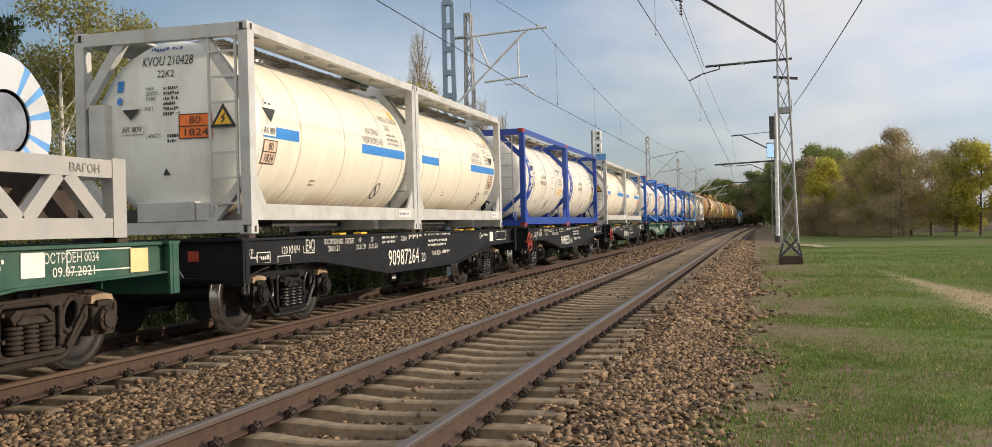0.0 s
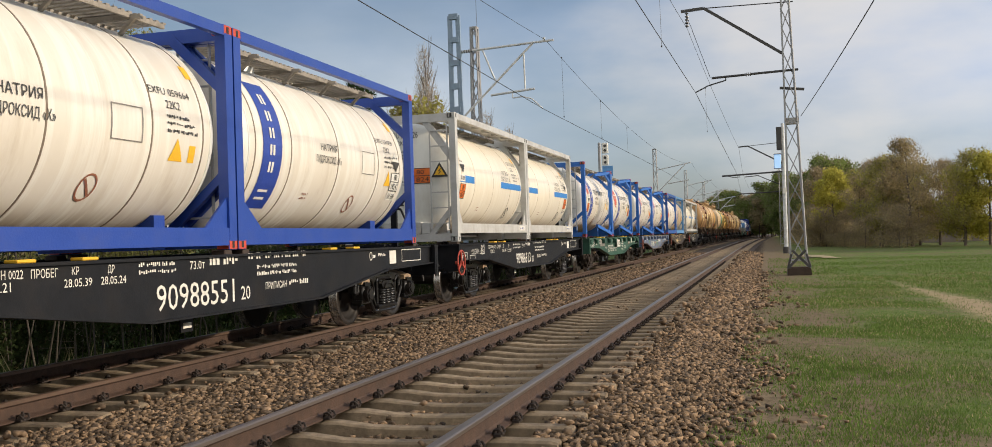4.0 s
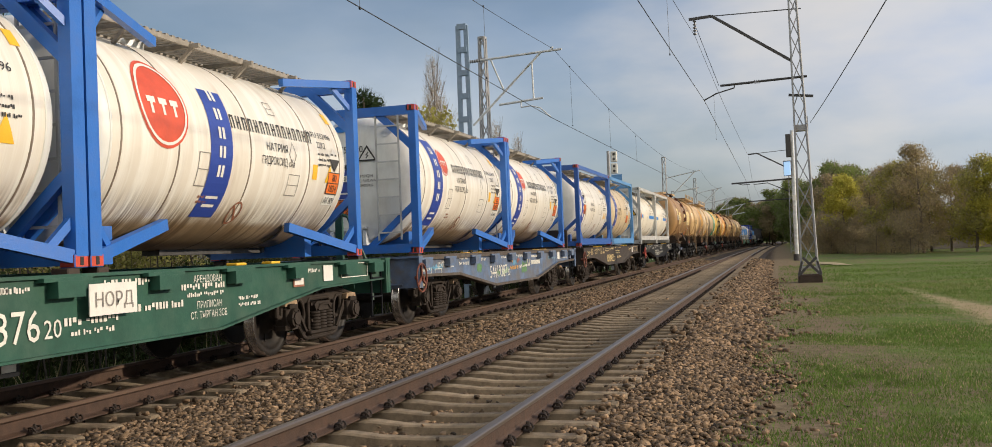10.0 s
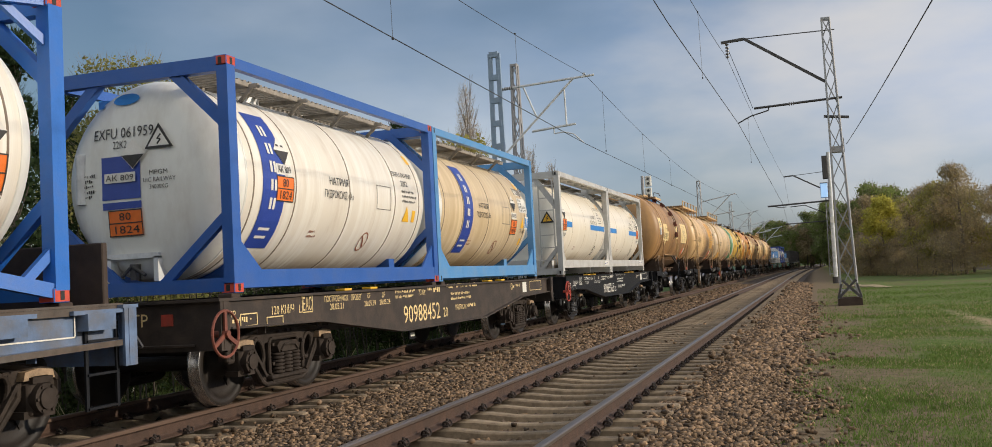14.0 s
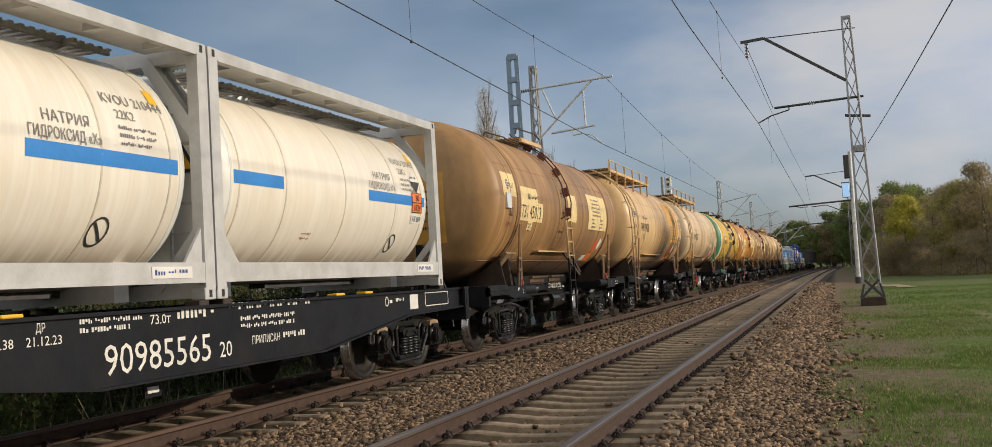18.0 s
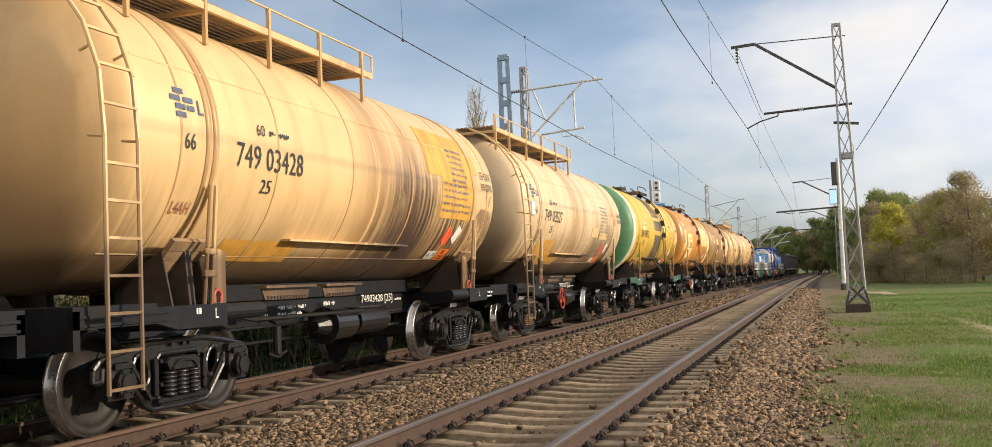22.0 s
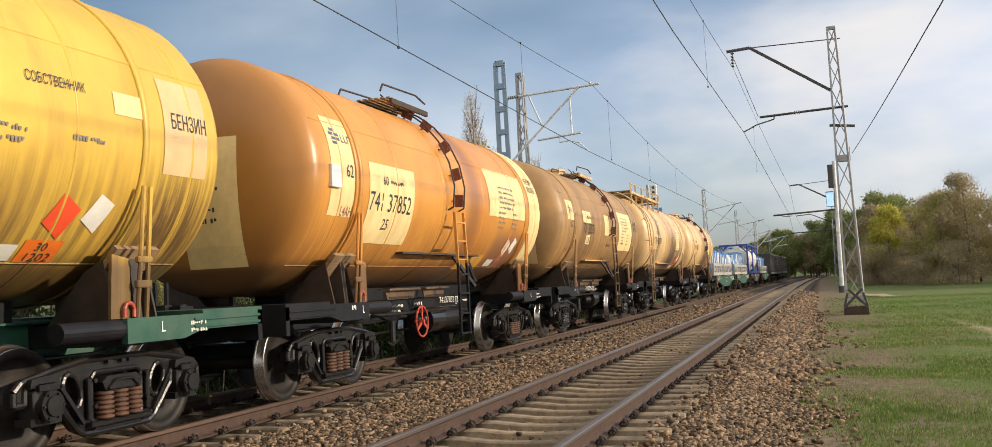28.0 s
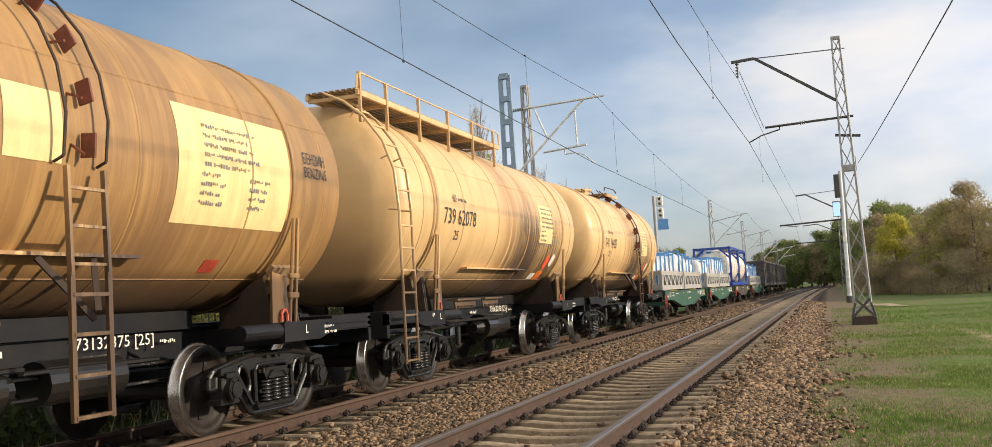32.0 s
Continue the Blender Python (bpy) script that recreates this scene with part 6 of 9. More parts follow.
def hazard_plates(c, r, y, z, centre, wide=0.40, paint="orange_plate"):
    """The orange plate with the two numbers, the corrosive diamond and the white code plate on a tank's side."""
    h = 0.30
    plate = part("hazard_plate", shell(B(), r, y, y + wide, z, z + h, centre, 4, 0.008), paint, c, "hazard plate with black numbers")
    bm = B()
    write(bm, "80", 0.10, on_tank(r, y + 0.13, z + 0.175, centre, 0.013))
    write(bm, "1824", 0.10, on_tank(r, y + 0.05, z + 0.03, centre, 0.013), wide - 0.1)
    for v0, v1 in ((0, 0.012), (0.144, 0.156), (h - 0.012, h)):
        shell(bm, r, y, y + wide, z + v0, z + v1, centre, 1, 0.012)
    for u0 in (0, wide - 0.012):
        shell(bm, r, y + u0, y + u0 + 0.012, z, z + h, centre, 4, 0.012)
    part("hazard_marking", bm, "letter_black", plate)


def code_plate(c, r, y, z, centre):
    plate = part("code_plate", shell(B(), r, y, y + 0.36, z, z + 0.13, centre, 2, 0.008), "white_plate", c, "white code plate")
    part("code_letters", write(B(), "АК 809", 0.085, on_tank(r, y + 0.03, z + 0.025, centre, 0.013), 0.30), "letter_black", plate)


def corrosive_sign(c, r, y, z, centre, k=0.17):
    d = part("hazard_diamond", diamond(B(), r, y, z, k, centre, 0.008), "white_plate", c, "white and black corrosive diamond")
    bm = B()
    shape_on(bm, r, [(y, z - k), (y + k, z), (y - k, z)], centre, 0.012)
    for u in (-0.06, 0.05):
        shape_on(bm, r, [(y + u - 0.03, z + 0.05), (y + u + 0.03, z + 0.05), (y + u + 0.03, z + 0.075), (y + u - 0.03, z + 0.075)], centre, 0.012)
    part("diamond_half", bm, "letter_black", d)


def ban_sign(c, r, y, z, centre, paint="letter_rust"):
    bm = B()
    for i in range(20):
        a, b = i * math.pi / 10, (i + 1) * math.pi / 10
        shape_on(bm, r, [(y + k * math.cos(t), z + k * math.sin(t)) for k, t in ((0.11, a), (0.13, a), (0.13, b), (0.11, b))], centre)
    shape_on(bm, r, [(y - 0.085, z + 0.065), (y - 0.065, z + 0.085), (y + 0.085, z - 0.065), (y + 0.065, z - 0.085)], centre)
    part("ban_ring", bm, paint, c, "round prohibition sign")


def corner_casting(bm, x, y, z, slot=0):
    box(bm, x, y, z, 0.165, 0.18, 0.12, None, 0.008, slot)


def end_signs(c, style, Z, ctr, code, rng, low_plate, paint):
    """The writing, plates and warning signs on a container's front end."""
    def dished(pts, lift=0.02):
        bm = B()
        bm.faces.new([bm.verts.new(on_end(x, Z + z, ctr[2], lift)) for x, z in pts])
        return bm

    def plate(name, x0, x1, z0, z1, mat, label="", lift=0.02):
        return part(name, dished([(x0, z0), (x1, z0), (x1, z1), (x0, z1)], lift), mat, c, label)

    def words(bm, items, lift):
        for text, x, z, h, width in items:
            write(bm, text, h, lambda u, v, x=x, z=z: on_end(x + u, Z + z + v, ctr[2], lift), width)
        return bm

    def numbers(x0, x1, z0, z1, mat, label):
        """The two-row plate with a black border."""
        sign = plate("end_hazard_plate", x0, x1, z0, z1, mat, label)
        w, h = x1 - x0, z1 - z0
        bm = words(B(), (("80", x0 + w * 0.32, z0 + h * 0.60, h * 0.30, w * 0.36), ("1824", x0 + w * 0.10, z0 + h * 0.11, h * 0.30, w * 0.80)), 0.026)
        for a0, a1, b0, b1 in ((0, w, 0, 0.012), (0, w, h / 2 - 0.006, h / 2 + 0.006), (0, w, h - 0.012, h), (0, 0.012, 0, h), (w - 0.012, w, 0, h)):
            bm.faces.new([bm.verts.new(on_end(x0 + u, Z + z0 + v, ctr[2], 0.026)) for u, v in ((a0, b0), (a1, b0), (a1, b1), (a0, b1))])
        part("end_hazard_marking", bm, "letter_black", sign)

    def code_sign(x0, x1, z0, z1):
        sign = plate("end_code_plate", x0, x1, z0, z1, "white_plate", "white code plate", 0.024)
        part("code_letters", words(B(), (("АК 809", x0 + 0.02, z0 + (z1 - z0) * 0.2, (z1 - z0) * 0.6, x1 - x0 - 0.04),), 0.030), "letter_black", sign)

    def corrosive(x, z, k):
        sign = part("end_diamond", dished([(x, z - k), (x + k, z), (x, z + k), (x - k, z)], 0.032), "white_plate", c, "white and black corrosive diamond")
        part("diamond_half", dished([(x, z - k * 0.95), (x + k * 0.9, z - 0.01), (x - k * 0.9, z - 0.01)], 0.037), "letter_black", sign)

    def small_text(bm, rows, x, z, h, w):
        return bars_of_text(bm, rows, lambda u, v: on_end(x + u, Z + z + v, ctr[2], 0.012), h, h * 0.35, rng, w)

    grey = style == "grey"
    if grey:
        bm = words(B(), ((code, -0.35, 2.14, 0.13, 0.72), ("22K2", -0.11, 1.99, 0.095, 0.24)), 0.012)
        words(bm, (("MAX", -0.27, 1.83, 0.05, 0.12), ("GROSS", -0.27, 1.765, 0.05, 0.18), ("TARE", -0.27, 1.70, 0.05, 0.15), ("NET", -0.27, 1.575, 0.05, 0.12), ("CAPACITY", -0.27, 1.23, 0.055, 0.22)), 0.012)
        small_text(bm, 6, -0.01, 1.83, 0.048, 0.22)
        small_text(bm, 2, 0.04, 1.23, 0.048, 0.16)
        part("end_lettering", bm, "letter_black", c, "black stencilled capacity table")
        part("maker_lettering", small_text(B(), 1, -0.26, 2.33, 0.07, 0.5), "letter_navy", c, "blue maker's lettering")
        if low_plate:
            numbers(-0.56, -0.27, 0.95, 1.27, "orange_plate", "orange hazard plate with black numbers")
            code_sign(-0.54, -0.24, 0.72, 0.92)
            corrosive(-0.43, 1.45, 0.14)
        else:
            numbers(0.21, 0.65, 1.20, 1.51, "orange_plate", "orange hazard plate with black numbers")
            code_sign(-0.64, -0.30, 1.29, 1.41)
            corrosive(-0.47, 1.61, 0.15)
        plate("blue_sticker", -0.71, -0.61, 1.84, 1.98, "stripe_blue", "small blue sticker")
        part("round_sticker", dished([(-0.66 + 0.045 * math.cos(a * math.pi / 6), 1.72 + 0.05 * math.sin(a * math.pi / 6)) for a in range(12)]), "stripe_blue", c)
        part("small_triangle", dished([(-0.04, 0.76), (0.06, 0.76), (0.01, 0.85)]), "letter_black", c)
        part("end_cabinet", span(B(), -1.05, -0.81, -3.00, -2.72, Z + 0.97, Z + 1.68), "frame_grey", c, "grey document cabinet")
        part("end_cabinet", span(B(), -0.38, 0.42, -3.005, -2.80, Z + 0.175, Z + 0.42, 0.01), "frame_grey", c, "grey valve cabinet")
        part("end_cabinet", span(B(), 0.43, 0.62, -2.98, -2.80, Z + 0.175, Z + 0.40, 0.01), "frame_grey", c, "grey valve cabinet")
        tri, inner = [(0.70, 1.31), (1.05, 1.31), (0.875, 1.60)], [(0.76, 1.345), (0.99, 1.345), (0.875, 1.535)]
        mats_ = "yellow_plate"
    else:
        bm = words(B(), ((code, -0.66, 1.82, 0.125, 0.84), ("22K2", -0.37, 1.70, 0.09, 0.20), ("MPGM", 0.12, 1.37, 0.055, 0.24), ("UIC RAILWAY", 0.04, 1.29, 0.05, 0.42), ("34000KG", 0.12, 1.21, 0.05, 0.24)), 0.012)
        small_text(bm, 5, -0.90, 1.40, 0.045, 0.28)
        part("end_lettering", bm, "letter_black", c, "black stencilled capacity table")
        plate("blue_panel", -0.53, 0.005, 1.12, 1.61, "navy_panel", "navy square with a code plate", 0.014)
        plate("blue_strip", -0.53, 0.01, 1.01, 1.09, "navy_panel", "", 0.014)
        code_sign(-0.48, -0.05, 1.31, 1.42)
        numbers(-0.45, 0.015, 0.70, 1.0, paint, "two-row hazard plate with black numbers")
        corrosive(-0.075, 1.62, 0.17)
        part("fish_emblem", dished([(-0.22 + 0.19 * math.cos(a * math.pi / 8), 2.27 + 0.07 * math.sin(a * math.pi / 8)) for a in range(16)]), "stripe_blue", c, "blue oval emblem")
        plate("blue_sticker", -0.66, -0.56, 2.20, 2.31, "stripe_blue", "small blue sticker")
        well = part("valve_well", span(span(span(B(), -0.50, -0.44, -2.93, -2.74, Z + 0.18, Z + 0.46), 0.13, 0.19, -2.93, -2.74, Z + 0.18, Z + 0.46), -0.50, 0.19, -2.93, -2.74, Z + 0.44, Z + 0.50), "galvanised", c, "steel-framed valve recess")
        part("valve", line(rod(B(), (-0.15, -2.88, Z + 0.20), (-0.15, -2.88, Z + 0.38), 0.06, 10), [(-0.30, -2.92, Z + 0.24), (-0.15, -2.94, Z + 0.36), (0.02, -2.93, Z + 0.25)], 0.02), "dark_steel", well)
        part("document_tube", rod(B(), (-0.86, -2.86, Z + 1.10), (-0.86, -2.86, Z + 1.68), 0.07, 12), "galvanised", c)
        tri, inner = [(0.08, 1.66), (0.45, 1.66), (0.27, 1.94)], [(0.125, 1.685), (0.405, 1.685), (0.27, 1.885)]
        mats_ = "white_plate"
    where = -3.045 if grey else -2.955
    sign = part("voltage_triangle", prism(B(), [(x, Z + z) for x, z in tri], "y", where, where + 0.01), "letter_black", c, "high-voltage warning triangle")
    part("triangle_field", prism(B(), [(x, Z + z) for x, z in inner], "y", where - 0.004, where), mats_, sign)
    mx, mz = inner[2][0], Z + inner[0][1]
    part("bolt_mark", bar(bar(bar(B(), (mx + 0.03, where - 0.007, mz + 0.13), (mx - 0.02, where - 0.007, mz + 0.075), 0.004, 0.016), (mx - 0.02, where - 0.007, mz + 0.08), (mx + 0.025, where - 0.007, mz + 0.075), 0.004, 0.014), (mx + 0.025, where - 0.007, mz + 0.075), (mx - 0.02, where - 0.007, mz + 0.02), 0.004, 0.016), "letter_black", sign)


def build_container(centre, style, label, frame_mat, shell_mat, end_mat, stripe, zb=1.236, flip=False, corner=None, seed=0, code="", red_logo=False, panel=False, name_bars=False, low_plate=False, plates="orange_plate", end_plate="orange_plate", panel_at=-2.27, lead=False, ends=(-1, 1), logo=None, name_at=-0.80, panel_wide=0.50, climb=True, noticed=False):
    """A twenty-foot tank container: its frame, its tank, walkway, ladder and signs. It stands at zb over the rails."""
    rng = random.Random(seed)
    c = thing("tank_container", label, "tank container", "tank containers on the flat wagons")
    TRAIN.append((c, centre))
    L, W, H = 3.029, 1.219, 2.591
    Z = zb
    ctr = (0, 0, Z + CZ)
    corner = corner or frame_mat
    for sx in (-1, 1):
        for sy in (-1, 1):
            bm = B()
            span(bm, sx * W, sx * (W - 0.13), sy * L, sy * (L - 0.16), Z + 0.10, Z + H - 0.10)
            corner_casting(bm, sx * (W - 0.0825), sy * (L - 0.09), Z + 0.06, 1)
            corner_casting(bm, sx * (W - 0.0825), sy * (L - 0.09), Z + H - 0.06, 1)
            post = part("corner_post", bm, [frame_mat, corner], c, "")
            # open slots drawn as black blocks, their inner shade put into the colour
            holes = B()
            for zz in (Z + 0.06, Z + H - 0.06):
                box(holes, sx * (W + 0.0005), sy * (L - 0.09), zz, 0.006, 0.045, 0.075)
                box(holes, sx * (W - 0.0825), sy * (L + 0.0005), zz, 0.045, 0.006, 0.075)
            part("casting_slot", holes, "rubber", post)
    full = style != "open"
    for sy in (-1, 1):
        part("end_beam", span(B(), -W + 0.13, W - 0.13, sy * L, sy * (L - 0.12), Z + H - 0.17, Z + H - 0.01), frame_mat, c)
        part("end_beam", span(B(), -W + 0.13, W - 0.13, sy * L, sy * (L - 0.12), Z + 0.02, Z + 0.17), frame_mat, c)
        for sx in (-1, 1):
            if style == "grey":
                part("end_brace", bar(B(), (sx * (W - 0.66), sy * (L - 0.08), Z + H - 0.12), (sx * (W - 0.08), sy * (L - 0.08), Z + H - 0.94), 0.10, 0.13), frame_mat, c)
                part("end_brace", bar(B(), (sx * (W - 0.60), sy * (L - 0.08), Z + 0.12), (sx * (W - 0.08), sy * (L - 0.08), Z + 0.72), 0.10, 0.10), frame_mat, c)
            else:
                part("end_brace", bar(B(), (sx * (W - 0.10), sy * (L - 0.08), Z + 0.86), (sx * (W - 0.95), sy * (L - 0.08), Z + 0.12), 0.08, 0.10), frame_mat, c)
                part("end_brace", bar(B(), (sx * (W - 0.10), sy * (L - 0.08), Z + H - 0.72), (sx * (W - 0.74), sy * (L - 0.08), Z + H - 0.10), 0.10, 0.12), frame_mat, c)
    for sx in (-1, 1):
        if full:
            bm = B()
            deep = 0.34 if style == "grey" else 0.22
            span(bm, sx * (W - 0.004), sx * (W - 0.10), -L + 0.16, L - 0.16, Z + deep - 0.20 + 0.03, Z + deep + 0.03)
            for sy in (-1, 1):
                prism(bm, [(sy * (L - 0.16), Z + deep + 0.02), (sy * (L - 0.62 if style != "grey" else L - 0.45), Z + deep + 0.02), (sy * (L - 0.16), Z + deep + 0.38)], "x", sx * (W - 0.03), sx * (W - 0.06))
            part("bottom_rail", bm, frame_mat, c)
            bm = B()
            span(bm, sx * W, sx * (W - 0.09), -L + 0.17, L - 0.17, Z + H - 0.13, Z + H - 0.01)
            if style == "grey":
                span(bm, sx * (W - 0.09), sx * (W - 0.62), -L + 0.17, L - 0.17, Z + H - 0.055, Z + H - 0.025)
                for k in range(7):
                    box(bm, sx * (W - 0.20), -2.45 + k * 0.82, Z + H - 0.10, 0.20, 0.09, 0.06)
            part("top_rail", bm, frame_mat, c)
        else:
            for sy in (-1, 1):
                for p, q, wide, tall in (((W - 0.06, L - 0.16, 0.10), (W - 0.36, L - 1.65, 0.42), 0.09, 0.12), ((W - 0.07, L - 0.13, 0.42), (W - 0.12, L - 0.40, 0.16), 0.06, 0.08),
                                         ((W - 0.06, L - 0.16, H - 0.07), (W - 0.40, L - 1.6, H - 0.22), 0.08, 0.10), ((W - 0.07, L - 0.14, H - 0.42), (W - 0.2, L - 0.5, H - 0.12), 0.06, 0.07)):
                    part("brace", bar(B(), (sx * p[0], sy * p[1], Z + p[2]), (sx * q[0], sy * q[1], Z + q[2]), wide, tall), frame_mat, c)
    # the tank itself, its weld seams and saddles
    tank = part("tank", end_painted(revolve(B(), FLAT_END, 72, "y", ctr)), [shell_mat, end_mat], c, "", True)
    for sy in (-1, 1):
        part("end_ring", revolve(B(), [(sy * 2.60, CR - 0.02), (sy * 2.60, CR + 0.006), (sy * 2.63, CR + 0.004), (sy * 2.63, CR - 0.02)], 64, "y", ctr), end_mat, tank)
    for y in (-2.46, -1.50, -0.02, 1.52, 2.46):
        revolve_seam = B()
        revolve(revolve_seam, [(y - 0.012, CR - 0.01), (y - 0.012, CR + 0.004), (y + 0.012, CR + 0.004), (y + 0.012, CR - 0.01)], 64, "y", ctr)
        part("seam", revolve_seam, "seam_pale" if style == "grey" else "seam", tank)
    for y in (-2.2, 2.2):
        part("saddle", span(B(), -0.75, 0.75, y - 0.10, y + 0.10, Z + 0.02, Z + 0.40), frame_mat, c)
    part("valve_box", span(span(B(), -0.35, 0.35, 2.5, 2.95, Z + 0.18, Z + 0.55), -0.12, 0.12, -0.4, 2.5, Z + 0.1, Z + 0.2), "dark_steel", c)
    # walkway boards on top
    wx = (-0.25, 0.55) if style == "grey" else (0.10, 0.75)
    def slat(w0=wx):
        return span(B(), w0[0], w0[1], -0.03, 0.03, 0, 0.02)
    top = Z + H - (0.10 if style == "grey" else 0.06)
    walkway = part("walkway", span(span(B(), wx[0], wx[0] + 0.04, -2.4, 2.4, top - 0.05, top), wx[1] - 0.04, wx[1], -2.4, 2.4, top - 0.05, top), "walk_grating", c, "grated catwalk over the tank")
    for k in range(40):
        once("slat" + style, "slat", "walk_grating", walkway, slat, pose(0, -2.4 + k * 0.123, top))
    for y in (-1.8, -0.6, 0.6, 1.8):
        bm = bar(B(), (wx[0], y, top - 0.04), (wx[1] + 0.12, y, top - 0.04), 0.05)
        bar(bm, (wx[1] + 0.05, y, top - 0.04), (wx[1] - 0.15, y, Z + CZ + math.sqrt(max(0.01, CR ** 2 - (wx[1] - 0.15) ** 2))), 0.04)
        part("walkway_bracket", bm, "walk_grating", c)
    bm = B()
    rod(bm, (0, -0.9, Z + CZ + CR - 0.05), (0, -0.9, Z + CZ + CR + 0.12), 0.28, 20)
    part("relief_valve", rod(B(), (0, 0.6, Z + CZ + CR - 0.05), (0, 0.6, Z + CZ + CR + 0.08), 0.14, 14), "galvanised", c)
    part("manhole", bm, "galvanised", c)
    # the ladder on the end
    la, lb = (0.675, 1.04) if style == "grey" else (0.47, 0.89)
    bm = B()
    for x in (la, lb) if climb else ():
        bar(bm, (x, -L + 0.02, Z + 0.25), (x, -L + 0.02, Z + H - 0.05), 0.028, 0.026)
    lad = c if not climb else part("ladder", bm, frame_mat if style == "grey" else "frame_grey", c)
    for k in range(7 if climb else 0):
        once("rung" + frame_mat, "rung", frame_mat if style == "grey" else "frame_grey", lad, lambda: bar(B(), (la, -L + 0.02, 0), (lb, -L + 0.02, 0), 0.025), pose(0, 0, Z + 0.38 + k * 0.31))
    # signs on the tank's side
    r = CR
    if stripe:
        for y0, y1 in stripe:
            part("stripe", shell(B(), r, y0, y1, -0.10, 0.045, ctr, 3), "stripe_blue", c, "broad blue stripe")
    if panel:
        p0 = -1.66 if not flip and panel_at == -2.27 else panel_at
        sign = part("panel", shell(B(), r, p0, p0 + panel_wide, -0.80, 0.78 if panel_wide > 0.47 else 0.62, ctr, 14, 0.006), "navy_panel", c, "navy blue panel with white lettering")
        bm = B()
        for k in range(5):
            z = 0.50 - k * 0.215
            y = p0 + 0.15
            for a in (0.02, 0.10):
                shell(bm, r, y + a, y + a + 0.05, z, z + 0.13, ctr, 2, 0.011)
        for k in range(2):
            shell(bm, r, p0 + 0.10, p0 + 0.34, -0.60 - k * 0.09, -0.57 - k * 0.09, ctr, 1, 0.011)
        part("panel_lettering", bm, "white_plate", sign)
    if red_logo:
        ly, lz, lr = logo or (-2.05, 0.40, 0.23)
        bm = B()
        ring = [(ly + lr * math.cos(a * math.pi / 14), lz + lr * 1.08 * math.sin(a * math.pi / 14)) for a in range(28)]
        shape_on(bm, r, ring, ctr, 0.006)
        badge = part("round_logo", bm, "logo_red", c, "round red emblem")
        bm = B()
        for a in range(28):
            t0, t1 = a * math.pi / 14, (a + 1) * math.pi / 14
            shape_on(bm, r, [(ly + lr * k * math.cos(t), lz + lr * 1.08 * k * math.sin(t)) for k, t in ((0.86, t0), (0.93, t0), (0.93, t1), (0.86, t1))], ctr, 0.011)
        for u in (-0.62, -0.16, 0.30):
            shell(bm, r, ly + lr * u, ly + lr * (u + 0.32), lz - lr * 0.02, lz + lr * 0.13, ctr, 1, 0.011)
            shell(bm, r, ly + lr * (u + 0.10), ly + lr * (u + 0.20), lz - lr * 0.28, lz, ctr, 1, 0.011)
        part("logo_bars", bm, "white_plate", badge)
    if name_bars:
        bm = B()
        y = name_at
        for k in range(15):
            shell(bm, r, y + k * 0.14, y + k * 0.14 + 0.022, 0.22, 0.38, ctr, 2, 0.007)
            shell(bm, r, y + k * 0.14 + 0.06, y + k * 0.14 + 0.085, 0.22, 0.38, ctr, 2, 0.007)
            if k % 3 != 1:
                shell(bm, r, y + k * 0.14 + 0.022, y + k * 0.14 + 0.06, 0.355, 0.38, ctr, 1, 0.007)
            else:
                shell(bm, r, y + k * 0.14 + 0.022, y + k * 0.14 + 0.06, 0.29, 0.31, ctr, 1, 0.007)
        part("owner_name", bm, "letter_black", c, "row of black lettering")
        bm = B()
        for y0, z0, a, b in ((0.95, -0.50, 0.30, 0.26), (-1.12, -0.48, 0.22, 0.36), (0.62, 0.50, 0.18, 0.16)):
            for u0, u1, v0, v1 in ((0, a, 0, 0.01), (0, a, b, b + 0.01), (0, 0.01, 0, b), (a - 0.01, a, 0, b), (0, a, b / 2, b / 2 + 0.008)):
                shell(bm, r, y0 + u0, y0 + u1, z0 + v0, z0 + v1, ctr, 2, 0.007)
        k = 0.17
        for p, q in (((0, -k), (0.1, 0)), ((0.1, 0), (0, k)), ((0, k), (-0.1, 0)), ((-0.1, 0), (0, -k))):
            y0, z0 = 1.04, 0.02
            shape_on(bm, r, [(y0 + p[0], z0 + p[1]), (y0 + q[0], z0 + q[1]), (y0 + q[0] * 0.86, z0 + q[1] * 0.92), (y0 + p[0] * 0.86, z0 + p[1] * 0.92)], ctr)
        part("outline_marks", bm, "letter_grey", c)
        tri = part("warning_triangle", shape_on(B(), r, [(2.02, -0.28), (2.26, -0.28), (2.14, -0.03)], ctr), "yellow_plate", c, "yellow warning triangle")
        part("yellow_mark", shell(B(), r, 1.62, 1.76, -0.26, -0.06, ctr, 2), "yellow_plate", c)
    bm = B()
    write(bm, "НАТРИЯ", 0.10, on_tank(r, 0.85 if stripe else name_at + 0.18 if name_at < -0.6 else 0.35, 0.22 if stripe else 0.03, ctr))
    write(bm, "ГИДРОКСИД «Х»", 0.10, on_tank(r, 0.68 if stripe else name_at + 0.04 if name_at < -0.6 else 0.24, 0.075 if stripe else -0.14, ctr), 0.85)
    if stripe:
        write(bm, code, 0.10, on_tank(r, 1.66, 0.50, ctr), 0.85)
    elif not noticed:
        write(bm, code, 0.08, on_tank(r, 1.52, 0.32, ctr), 0.75)
    if noticed:
        notice = part("notice", shell(B(), r, 2.07, 2.68, 0.07, 0.38, ctr, 5, 0.005), "white_plate", c, "white notice on the tank's side")
        rows = B()
